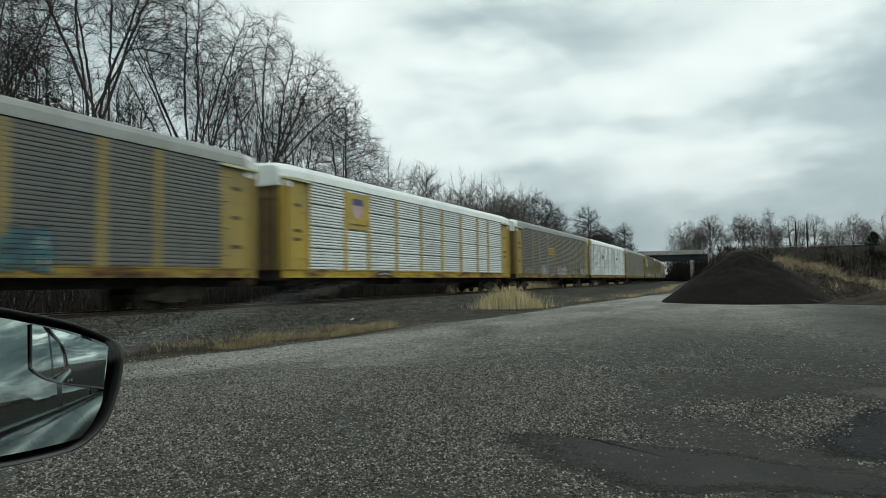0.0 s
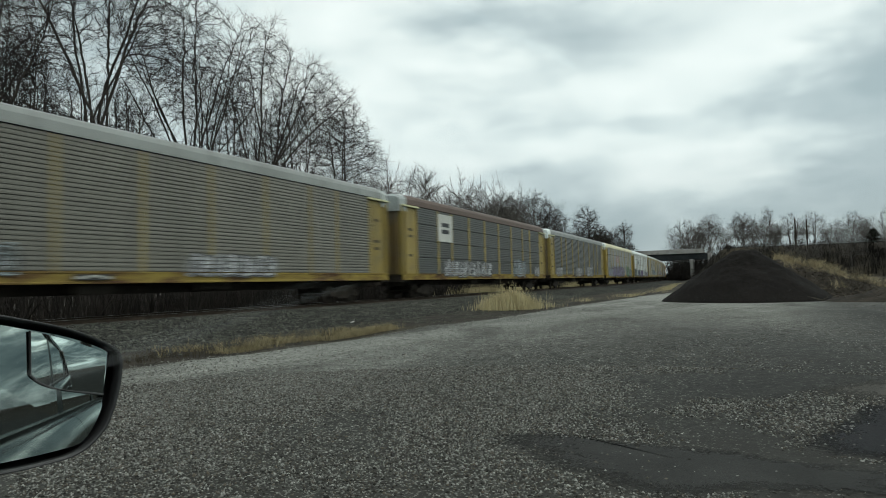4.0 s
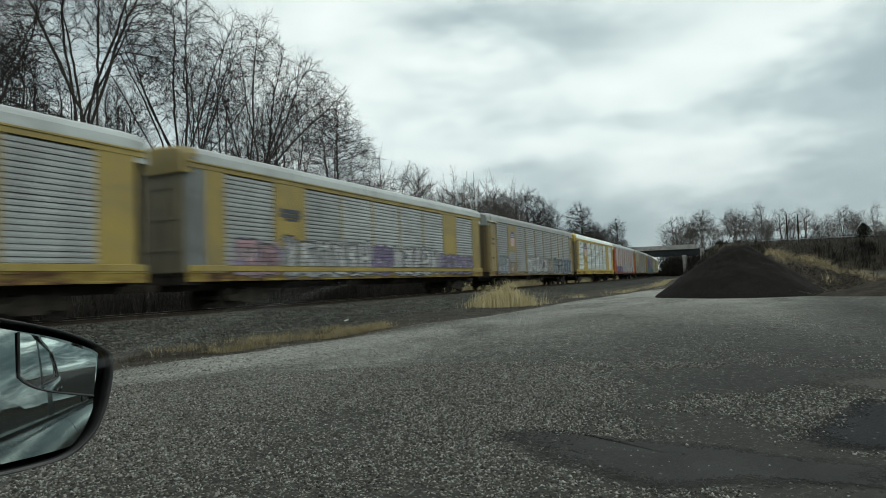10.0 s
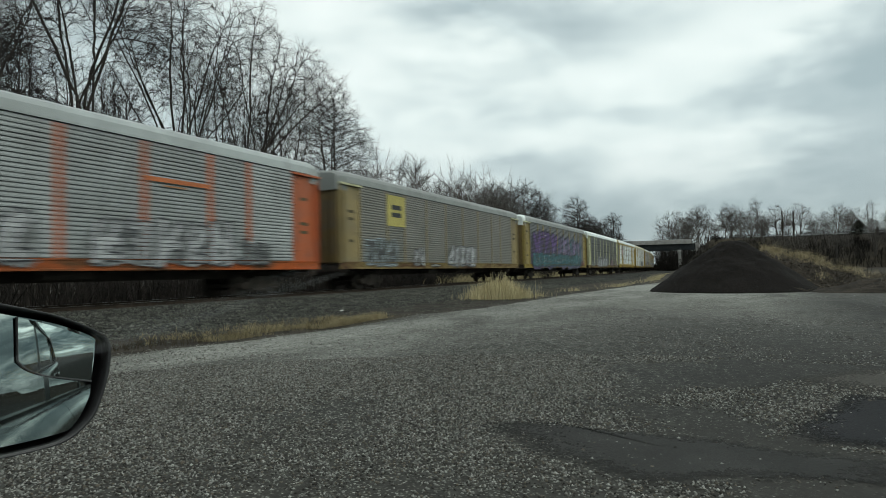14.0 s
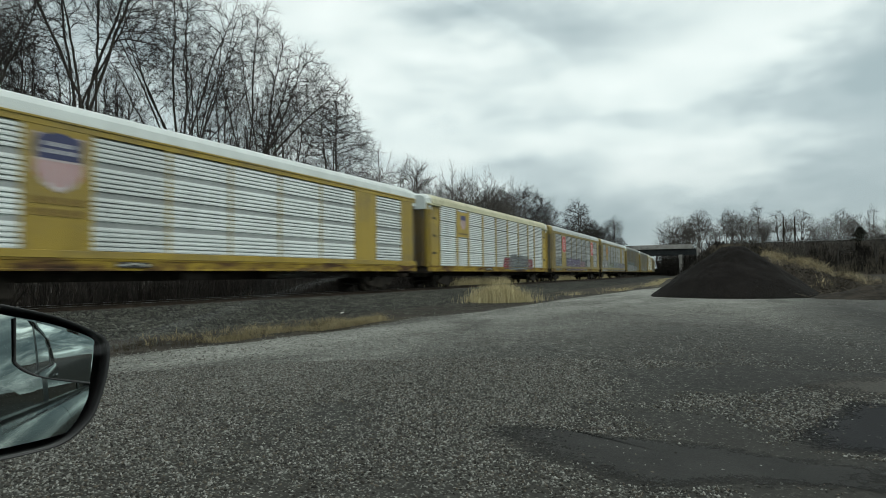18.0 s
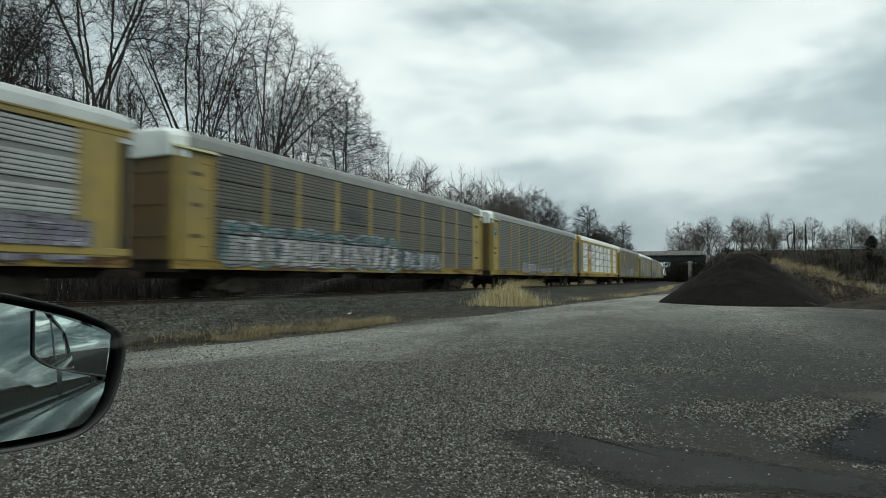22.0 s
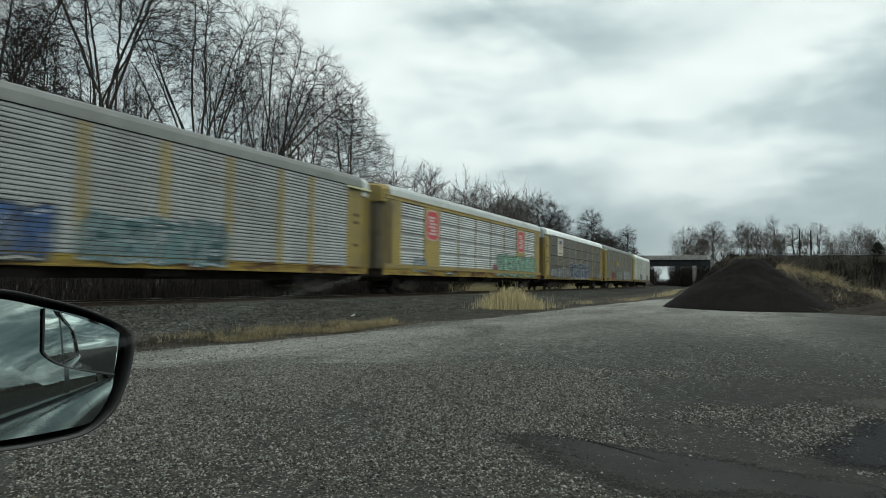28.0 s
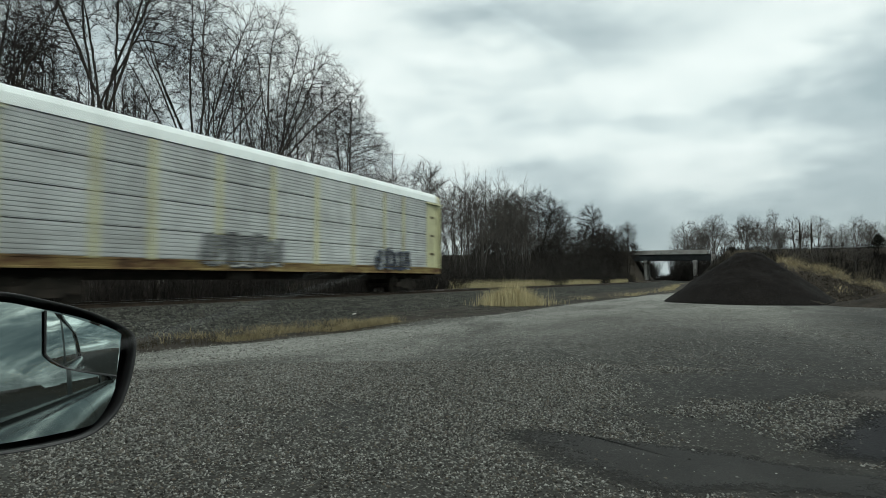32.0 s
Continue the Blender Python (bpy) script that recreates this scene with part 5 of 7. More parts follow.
def faded(c):
    """Spray paint dulled by road grime."""
    return tuple(round(0.9 * v + 0.1 * g, 3) for v, g in zip(c, (0.105, 0.108, 0.10)))


def build_car(index, spec):
    sort, roof_c, side_c, style, frame_c, cap_c, logos, art = spec
    car = empty("autorack_car")
    note = "covered in graffiti" if len(art) > 3 else "and some graffiti" if art else "without graffiti"
    tagged(car, f"{FRAMES.get(frame_c, 'yellow')} autorack railcar with ribbed {LABELS[side_c]} sides {note}", "railcar", "cars of the freight train")
    roof_m = paint(roof_c, 0.16 if roof_c is R_WHITE else 0.35, 0.9 if roof_c is R_RUST else 0.10, 0.55)
    side_m = paint(side_c, 0.22 if side_c in (S_WHITE, S_SILVER, S_ASH) else 0.5, 0.10, 0.45)
    frame_m, cap_m = paint(frame_c, 0.54, 0.65, 0.5), paint(cap_c, 0.3, 0.15, 0.55)
    flush = sort == "flush"
    pale = side_c in (S_WHITE, S_SILVER, S_ASH, S_TAN) and frame_c not in (ORANGE, YEL_P, YEL_B)
    post_m = paint(tuple(round(0.75 * a + 0.25 * b, 3) for a, b in zip(frame_c, side_c)), 0.35, 0.2, 0.5) if pale and not flush else frame_m
    turn = pose(0, 0, 0, 0, 0, 180)
    part("roof", shared("roof", lambda: profile_roof(-HALF + 0.55, HALF - 0.55)), roof_m, car)
    for w in (-1, 1):
        part("end_cap", shared(("cap", w), lambda: cap((HALF - 0.6) * w, w)), cap_m if not flush else roof_m if w > 0 else paint(frame_c, 0.45, 0.3, 0.5), car)
        # grimy door coats, set darker still to carry the shade between cars
        part("end_door", shared(("door", w), lambda: end_door(w)), paint((0.27, 0.068, 0.022), 0.7, 0.5, 0.6) if frame_c is ORANGE else paint((0.18, 0.122, 0.045), 0.75, 0.6, 0.6) if not flush else paint((0.19, 0.165, 0.11), 0.6, 0.4, 0.5), car, "ribbed steel end door")
    part("side_sill", shared("sill", sill), sill_paint(tuple(round(0.85 * a, 3) for a in (frame_c if frame_c not in (S_WHITE, YEL_P) else YEL_D))), car, "rust-streaked side sill")
    part("underframe", shared("under", underframe), UNDER, car)
    solid = (1, 7) if flush else ()
    low, top = (1.62, 5.07) if flush else (SIDE0, EAVE)
    deep = 0.085 if side_c in (S_WHITE, S_SILVER, S_PALE, S_ASH) else 0.06 if side_c in (S_MID, S_GREY) else 0.036
    if style == "rows":
        deep = 0.08 if side_c is S_WHITE and frame_c is not YEL_P else 0.018
    band_m = paint(tuple(round(c * (0.92 if side_c in (S_WHITE, S_ASH) else 0.56 if side_c is S_SILVER else 0.58), 3) for c in side_c), 0.3, 0.1, 0.45)
    for i, (x0, x1) in enumerate(BAYS):
        w = round(x1 - x0, 3)
        for s in (-1, 1):
            at = pose((x0 + x1) / 2 * (1 if s < 0 else -1), 0, 0) if s < 0 else pose((x0 + x1) / 2, 0, 0)
            base = pose((x0 + x1) / 2, s * WIDE, 0, 0, 0, 0 if s < 0 else 180)
            if i in solid:
                part("side_panel", shared(("solid", w), lambda: Build().box(-w / 2, w / 2, -0.01, 0.05, low, top).bevelled("side_panel", 0.01, 1)), frame_m, car, "smooth painted steel panel", base)
            else:
                sheet = part("siding", shared((w, style, deep, low), lambda: siding(w, style, deep, low, top)), side_m, car, at=base)
                sheet.material_slots[1].link = "OBJECT"
                sheet.material_slots[1].material = band_m
    for x in POSTS:
        thick = 0.05 if flush else 0.15 if frame_c is S_WHITE else 0.075 if pale else 0.11 if frame_c is ORANGE else 0.14
        for s in (-1, 1):
            part("post", shared(("post", thick), lambda: Build().box(-thick, thick, -0.022, 0.05, SIDE0 - 0.03, EAVE - 0.06).bevelled("post", 0.008, 1)), post_m, car, at=pose(x, s * (WIDE - 0.005), 0, 0, 0, 0 if s < 0 else 180))
    for w in (-1, 1):
        for s in (-1, 1):
            base = pose(w * 12.62, s * WIDE, 0, 0, 0, 0 if s < 0 else 180)
            if flush:
                reach = 0.48 if w < 0 else 0.68
                part("end_panel", shared(("flush_end", w), lambda: Build().box(-reach, reach, -0.01, 0.06, SIDE0 - 0.05, EAVE).bevelled("end_panel", 0.02, 2)), frame_m, car, at=pose(w * (11.755 + reach), s * WIDE, 0, 0, 0, 0 if s < 0 else 180))
                part("corner_post", shared(("corner", w * s), lambda: corner_post(w, s)), (paint(S_MID, 0.5, 0.3, 0.45) if cap_c is S_SILVER else paint(YEL_D, 0.6, 0.6, 0.5)), car, "rounded corner of the end door", pose(0, 0, 0))
            else:
                mir = (w * s) > 0
                key = ("end_panel", mir)

                def flipped(make, mir=mir):
                    me = make()
                    if mir:
                        me.transform(Matrix.Diagonal((-1, 1, 1, 1)))
                        me.flip_normals()
                    return me
                mir = (w < 0) if s < 0 else (w > 0)
                ep = part("end_panel", shared(("end_panel", mir), lambda: flipped(end_panel, mir)), frame_m, car, at=base)
                if s < 0:
                    for q in range(3):
                        ww = (0.30, 0.22, 0.26)[q]
                        part("lettering", shared(("mark", ww), lambda: rect(-ww, ww, -0.07, 0.07).mesh("lettering")), plain((0.10, 0.085, 0.05), 0.7) if frame_c is not S_WHITE else plain(INK, 0.7), ep, "", pose(-0.1 * w, 0.044, 2.2 + 0.85 * ((index + q) % 3) + 0.24 * q))
                part("ladder", shared(("ladder", mir), lambda: flipped(ladder, mir)), frame_m, ep, "steel side ladder")
                part("door_rail", shared("door_rail", lambda: Build().box(-0.98, 0.98, -0.09, 0.05, EAVE - 0.15, EAVE - 0.05).bevelled("door_rail", 0.01, 1)), paint(YEL_P, 0.4, 0.3, 0.6) if frame_c is not ORANGE else frame_m, ep)
        tr = part("truck", shared("truck", truck_frame), UNDER, car, at=pose(w * 10.1, 0, 0))
        for k in (-0.88, 0.88):
            part("wheelset", shared("wheel", wheelset), UNDER, tr, "worn steel wheels on an axle", pose(k, 0, 0.42))
        part("coupler", shared("coupler", coupler), UNDER, car, at=pose(w * HALF, 0, 0, 0, 0, 0 if w > 0 else 180))
    if flush:
        for s in (-1, 1):
            part("top_chord", shared("chord", lambda: Build().box(-HALF + 0.05, HALF - 0.05, -0.022, 0.05, 5.06, EAVE + 0.02).box(-HALF + 0.05, HALF - 0.05, -0.05, 0.05, EAVE - 0.07, EAVE).bevelled("top_chord", 0.01, 1)), frame_m, car, at=pose(0, s * WIDE, 0, 0, 0, 0 if s < 0 else 180))
            part("bottom_chord", shared("low_chord", lambda: Build().box(-HALF + 0.05, HALF - 0.05, -0.024, 0.05, SIDE0 + 0.012, 1.63).bevelled("bottom_chord", 0.01, 1)), frame_m, car, at=pose(0, s * WIDE, 0, 0, 0, 0 if s < 0 else 180))
    board = part("placard", shared("placard", lambda: Build().box(-0.62, 0.62, -0.012, 0.012, -0.085, 0.085).bevelled("placard", 0.004, 1)), plain((0.05, 0.05, 0.048), 0.7), car, "dark stencilled placard on the sill", pose(-5.6 if index % 2 else -3.1, -WIDE - 0.036, 1.235))
    for q, (x, ww) in enumerate(((-0.40, 0.15), (0.02, 0.2), (0.42, 0.12))):
        part("lettering", shared(("placard_mark", ww), lambda: rect(-ww, ww, -0.035, 0.035).mesh("lettering")), plain((0.42, 0.42, 0.39), 0.7), board, "", pose(x, -0.016, 0.03 if q % 2 else -0.01))
    for bay, what in logos:
        logo(car, bay, what, frame_m)
    for k, (a, b, h, fc, oc, n) in enumerate(art):
        fc = faded(fc)
        oc = tuple(round(0.8 * a + 0.2 * b, 3) for a, b in zip(faded(oc), side_c))
        word = "HILO" if (index, k) == (24, 0) else "H" if (index, k) == (20, 0) else ""
        cloud, blocks = tag_art(b - a, h, index * 31 + k, n if word else max(n, round((b - a) / h * 1.2)), [(p - SIDE0 + 0.05, q - SIDE0 + 0.05) for p, q in RIDGES[style, low]], word)
        at = pose((a + b) / 2 - PITCH / 2, -WIDE - 0.031 - 0.011 * k, SIDE0 - 0.05)
        tag = part("graffiti", cloud, spray(tuple(round(c * 0.8, 3) for c in oc), tuple(round(0.45 * c + 0.3 * d, 3) for c, d in zip(fc, side_c))), car, "sprayed graffiti lettering", at)
        for q, (me, mats) in enumerate(blocks):
            tone = (0.95, 0.75, 1.0, 0.82)[(q + k) % 4]
            me.materials.append(spray(tuple(round(c * tone, 3) for c in fc), tuple(round(c * tone * 0.7, 3) for c in fc)))
            me.materials.append(plain(WHITE if sum(oc) < 0.9 else INK, 0.65))
            me.materials.append(plain(INK if sum(fc) > 0.42 else tuple(round(c * 0.85, 3) for c in (PALE if sum(oc) < 1.3 else NAVY)), 0.65))
            me.materials.append(plain(tuple(round(c * 0.35, 3) for c in fc), 0.65))
            me.polygons.foreach_set("material_index", mats)
            part("paint_block", me, None, tag)
    return car


def run(t):
    """How far the front coupling of the second car lies along the track at t seconds."""
    return 19.6 - 26.336 * t + 0.0075 * t * (32 - t)


# small differences in coupling slack and length, car by car
SLACK = (0, 0, 0, 0, 0, 0, 0.1, 0, -0.2, -0.28, -0.2, -0.25, -0.19, -0.22, -0.05, 0.2, 0.4, 0.12, 0.12, 0.18, 0.27, 0.35, 0.45, 0.6, 0.75, 0.7, 0.65, 0.6, 0.37, 0.33, 0.45)
TRAIN = [build_car(i, spec) for i, spec in enumerate(CARS)]


def motions():
    for i, car in enumerate(TRAIN):
        rows = []
        for k in range(33):
            s = run(k) + (i - 1) * PITCH + PITCH / 2 + SLACK[i]
            x0, y0, _ = line(s - 10.1)
            x1, y1, _ = line(s + 10.1)
            rows.append((k, pose((x0 + x1) / 2, (y0 + y1) / 2, RAIL_Z, 0, 0, math.degrees(math.atan2(y1 - y0, x1 - x0)))))
        walk(car, rows)

# ---------------------------------------------------------------- trees and brush
def limbs_to_mesh(name, segs, mat, sides=3):
    """Tapered prisms for starts, ends and the radii at both, as four arrays or as a list of rows."""
    if len(segs) != 4 or not isinstance(segs[0], np.ndarray):
        segs = [np.array(q, float) for q in zip(*segs)]
    a, b, r0, r1 = segs
    d = b - a
    d /= np.linalg.norm(d, axis=1)[:, None] + 1e-9
    ref = np.where(np.abs(d[:, 2:3]) < 0.9, [[0, 0, 1.0]], [[1.0, 0, 0]])
    u = np.cross(d, ref)
    u /= np.linalg.norm(u, axis=1)[:, None] + 1e-9
    w = np.cross(d, u)
    rings = []
    for c, r in ((a, r0), (b, r1)):
        for k in range(sides):
            t = 2 * math.pi * k / sides
            rings.append(c + (u * math.cos(t) + w * math.sin(t)) * r[:, None])
    v = np.stack(rings, 1).reshape(-1, 3)
    n = len(a)
    q = np.array([(k, (k + 1) % sides, sides + (k + 1) % sides, sides + k) for k in range(sides)])
    f = (q[None] + 2 * sides * np.arange(n)[:, None, None]).reshape(-1, 4)
    return fast_mesh(name, v, f, mat)


def unit(v):
    return v / (np.linalg.norm(v, axis=-1, keepdims=True) + 1e-9)


def fill_lobes(rng, lobes, count):
    """Points spread through egg-shaped lobes (x, y, z, radius across, radius up), thicker towards the outside."""
    size = np.array([q[3] ** 2 * q[4] for q in lobes])
    pick = rng.choice(len(lobes), count, p=size / size.sum())
    d = unit(rng.normal(size=(count, 3))) * rng.random((count, 1)) ** 0.40
    lb = np.array(lobes)[pick]
    return lb[:, :3] + d * np.stack([lb[:, 3], lb[:, 3], lb[:, 4]], 1)


def branch_out(rng, stems, goals, step, reach, stop, keep=0.45, up=0.10, turns=150):
    """Grows wood from the stems towards the goals, each goal drawing the tip that lies nearest to it."""
    pos, way, parent = [], [], []
    for line_pts in stems:
        for k, p in enumerate(line_pts):
            parent.append(-1 if k == 0 else len(pos) - 1)
            pos.append(np.array(p, float))
            way.append(unit(np.array(p) - np.array(line_pts[k - 1])) if k else np.array((0, 0, 1.0)))
    p, w = np.array(pos), np.array(way)
    near, who = np.full(len(goals), 1e9), np.zeros(len(goals), int)
    alive = np.ones(len(goals), bool)
    kids = np.zeros(len(p), int)

    def update(lo):
        d = np.linalg.norm(goals[:, None] - p[None, lo:], axis=2)
        k = d.argmin(1)
        m = d[np.arange(len(goals)), k]
        better = m < near
        near[better], who[better] = m[better], k[better] + lo
        alive[near < stop] = False

    update(0)
    for turn in range(turns):
        act = np.flatnonzero(alive & (near < reach))
        if len(act) == 0:
            break
        pull = np.zeros_like(p)
        np.add.at(pull, who[act], unit(goals[act] - p[who[act]]))
        grown = np.unique(who[act])
        grown = grown[kids[grown] < 3]
        if len(grown) == 0:
            break
        d = unit(unit(pull[grown]) + keep * w[grown] + rng.normal(0, 0.09, (len(grown), 3)) + (0, 0, up))
        lo = len(p)
        kids[grown] += 1
        p, w = np.concatenate([p, p[grown] + d * step * rng.uniform(0.75, 1.2, (len(grown), 1))]), np.concatenate([w, d])
        parent += grown.tolist()
        kids = np.concatenate([kids, np.zeros(len(grown), int)])
        update(lo)
    return p, w, np.array(parent)


def grow(seed, lobes, fork, stems, goals=1500, step=0.36, stop=0.36, tip=0.0105, twigs=2, twig=1.0, lean=0.8, slim=2.45, up=0.22, keep=1.0):
    """A bare tree: stems that bundle up to the fork, limbs that fill the crown's lobes, and twigs on all thin wood."""
    rng = np.random.default_rng(seed)
    lines = []
    for k in range(stems):
        a = 6.283 * k / stems + rng.uniform(-0.4, 0.4)
        ring = np.array((math.cos(a), math.sin(a), 0)) * (0.0 if stems == 1 else 0.16 + 0.022 * stems)
        lobe = lobes[k % len(lobes)]
        top = lobe[3] * lean * rng.uniform(0.3, 1.1) * (stems > 1)
        aim = np.array((lobe[0] + math.cos(a) * top, lobe[1] + math.sin(a) * top, lobe[2] + lobe[4] * rng.uniform(0.25, 0.7)))
        f = fork * rng.uniform(0.85, 1.1)
        n1, n2 = max(3, int(f / 0.9)), max(2, int(np.linalg.norm(aim - ring * 2 - (0, 0, f)) / 0.6))
        foot = [ring * (0.7 + 0.9 * i / n1) + np.array((0, 0, -0.3 + (f + 0.3) * i / n1)) + rng.normal(0, 0.03, 3) * (i > 0) for i in range(n1 + 1)]
        bow, wig = rng.uniform(0.85, 1.15), rng.uniform(0, 6.28, 2)
        rise = [foot[-1] + (aim - foot[-1]) * (i / n2) ** np.array((bow, bow, 0.95)) + np.array((math.sin(i * 0.5 + wig[0]), math.sin(i * 0.5 + wig[1]), 0)) * 0.07 + rng.normal(0, 0.03, 3) for i in range(1, n2 + 1)]
        lines.append(foot + rise)
    p, w, parent = branch_out(rng, lines, fill_lobes(rng, lobes, goals), step, 9.0, stop, keep, up)
    load = np.full(len(p), 0.0)
    leafy = np.ones(len(p), bool)
    leafy[parent[parent >= 0]] = False
    load[leafy] = tip ** slim
    for i in range(len(p) - 1, -1, -1):
        if parent[i] >= 0:
            load[parent[i]] += load[i]
    r = load ** (1 / slim)
    has = np.flatnonzero(parent >= 0)
    a, b, r0, r1 = p[parent[has]], p[has], np.minimum(r[parent[has]], r[has] * 1.35), r[has]
    stout = r1 > 0.05
    wood = [a[stout], b[stout], r0[stout], r1[stout]]
    fine = [[q[~stout] for q in (a, b, r0, r1)]]
    spots = np.repeat(np.flatnonzero((r < tip * 3.2) & (p[:, 2] > fork * 0.8)), twigs)
    n = len(spots)
    d1 = unit(w[spots] + rng.normal(0, 0.42, (n, 3)) + (0, 0, 0.18))
    long = twig * rng.uniform(0.35, 1.2, (n, 1))
    k1 = p[spots] + d1 * long * 0.5
    k2 = k1 + unit(d1 + rng.normal(0, 0.16, (n, 3)) + (0, 0, 0.12)) * long * 0.5
    k3 = k1 + unit(d1 + rng.normal(0, 0.4, (n, 3)) + (0, 0, 0.12)) * long * 0.38
    t = np.full(n, tip)
    fine += [[p[spots], k1, t * 0.85, t * 0.65], [k1, k2, t * 0.65, t * 0.3], [k1, k3, t * 0.5, t * 0.25]]
    return wood, [np.concatenate(q) for q in zip(*fine)]


def tree(x, y, label, seed, lobes, fork, stems=1, group="bare trees along the railway", mat=None, z=None, leaves=0, **kw):
    t = empty("bare_tree", pose(x, y, land(x, y) if z is None else z))
    tagged(t, label, "tree", group)
    wood, fine = grow(seed, lobes, fork, stems, **kw)
    part("trunk", limbs_to_mesh("trunk", wood, mat or BARK, 6), None, t, "bare trunk and limbs")
    part("crown", limbs_to_mesh("crown", fine, mat or TWIG, 3), None, t, "leafless twigs")
    if leaves:
        rng = np.random.default_rng(seed)
        hub = fine[1][rng.integers(0, len(fine[1]), leaves // 14)]
        c = np.repeat(hub, 14, 0) + rng.normal(0, 0.34, (len(hub) * 14, 3))
        e1, e2 = (unit(rng.normal(size=c.shape)) * 0.085 for _ in range(2))
        v = np.stack([c - e1, c + e2, c + e1, c - e2], 1).reshape(-1, 3)
        part("clinging_leaves", fast_mesh("clinging_leaves", v, np.arange(len(v)).reshape(-1, 4), VINE), None, t, "clumps of withered clinging leaves")
    return t


def clone(src, x, y, turn, size, z=None):
    c = copy_thing(src, pose(x, y, land(x, y) if z is None else z, 0, 0, turn))
    c.scale = (size, size, size)
    return c


def brush_strip(name, spots, label, mat, stems=(7, 12), category="brush", dense=1.0, loose=0.6):
    """A thicket of thin leaning stems with side twigs; spots are (x, y, z, height)."""
    rng = random.Random(len(spots) + 3)
    segs = []
    for x, y, z, h in spots:
        for _ in range(rng.randint(*stems)):
            p = Vector((x + rng.gauss(0, loose), y + rng.gauss(0, loose), z - loose * 0.15))
            d = Vector((rng.gauss(0, 0.22), rng.gauss(0, 0.22), 1)).normalized()
            hh, r = h * rng.uniform(0.5, 1.05), rng.uniform(0.012, 0.034) * dense
            for k in range(3):
                d = (d + Vector((rng.gauss(0, 0.12), rng.gauss(0, 0.12), 0))).normalized()
                q = p + d * hh / 3
                segs.append((p, q, r * (1 - k / 3.4), r * (1 - (k + 1) / 3.4)))
                for _ in range(2):
                    e = (d + Vector((rng.gauss(0, 0.55), rng.gauss(0, 0.55), 0.1))).normalized()
                    b0 = p.lerp(q, rng.random())
                    segs.append((b0, b0 + e * hh * rng.uniform(0.12, 0.28), r * 0.5, r * 0.2))
                p = q
    tagged(new(name, limbs_to_mesh(name, segs, mat)), label, category, kind="stuff")


def grass_tuft(name, spots, mat, label, group="", wide=1.0):
    """Blades as thin bent strips; spots are (x, y, z, height, lean)."""
    rng = random.Random(len(spots))
    vs, fs = [], []
    for x, y, z, h, lean in spots:
        a = rng.uniform(0, 6.283)
        dx, dy = math.cos(a), math.sin(a)
        b = rng.uniform(0, 6.283)
        lx, ly = math.cos(b) * lean * h, math.sin(b) * lean * h
        w = rng.uniform(0.004, 0.010) * (1 + h * 0.6) * wide
        n = len(vs)
        for f, k in ((0, 1.0), (0.5, 0.8), (1.0, 0.12)):
            ox, oy, oz = lx * f * f, ly * f * f, h * f * (1 - 0.12 * f * lean)
            vs += [(x - dx * w * k + ox, y - dy * w * k + oy, z + oz), (x + dx * w * k + ox, y + dy * w * k + oy, z + oz)]
        fs += [(n, n + 1, n + 3, n + 2), (n + 2, n + 3, n + 5, n + 4)]
    ob = new(name, mesh_of(name, vs, fs, mat))
    return tagged(ob, label, "grass", group, "stuff")


# lobes of a crown: x, y, height, radius across, radius up, from the foot of the tree
tree(29.0, 32.0, "tall bare tree with many stems fanning from one base", 11, [(0, 0, 15.2, 3.6, 5.2), (-2.5, 2.3, 16.2, 2.0, 3.8), (2.5, -2.3, 16.0, 2.0, 3.8), (0.3, 0.2, 17.6, 2.2, 3.4), (1.5, -1.7, 13.0, 2.3, 2.8), (-1.6, 1.5, 13.4, 2.2, 2.8)], 8.9, 13, goals=1450, lean=1.2, tip=0.0104)
tree(36.0, 32.5, "tall bare tree with a leaning rounded crown behind the railway", 12, [(0.7, -0.5, 18.2, 1.7, 3.5), (2.4, -2.2, 15.3, 2.6, 3.6), (3.5, -3.6, 14.0, 2.3, 3.0), (-0.7, 1.0, 15.6, 1.5, 3.2), (1.5, -1.0, 13.0, 2.4, 2.6)], 8.6, 9, goals=2500, lean=1.0)
tree(46.3, 32.5, "slender bare tree with a fine twiggy crown", 13, [(0, 0, 14.0, 2.5, 4.2), (1.0, -1.0, 12.2, 2.5, 2.9), (-0.9, 0.8, 12.4, 2.1, 3.0)], 6.5, 3, goals=2200, tip=0.011, lean=0.5, mat=BARK_NEAR)
tree(22.5, 32.0, "tall bare forked tree behind the railway", 15, [(-1.9, 1.9, 17.0, 2.2, 4.2), (1.5, -1.6, 17.4, 2.2, 4.6), (0.2, 0.2, 17.8, 2.2, 3.0), (2.6, -2.4, 15.0, 1.8, 2.8)], 10.4, 7, goals=1900, lean=0.8)
tree(16.6, 32.5, "tall bare tree with crowded upright limbs", 16, [(0, 0, 15.0, 2.6, 5.4), (1.6, -1.8, 13.6, 2.2, 4.2), (-1.7, 1.5, 14.2, 2.3, 4.6)], 8.0, 8, goals=1500)
slight = tree(34.6, 34.0, "slight bare tree among taller ones", 17, [(0, 0, 12.6, 1.15, 4.6), (0.5, -0.6, 10.0, 1.1, 2.4)], 5.0, 4, goals=900, tip=0.0115, group="slight bare trees")
broad = tree(43.2, 35.0, "slight bare tree with several upright stems", 18, [(0, 0, 13.6, 2.0, 4.2), (-0.8, 0.9, 12.0, 1.5, 3.2), (1.0, -1.0, 11.6, 1.5, 2.8)], 6.0, 7, goals=1300, tip=0.0115, group="slight bare trees")
rngt = random.Random(8)
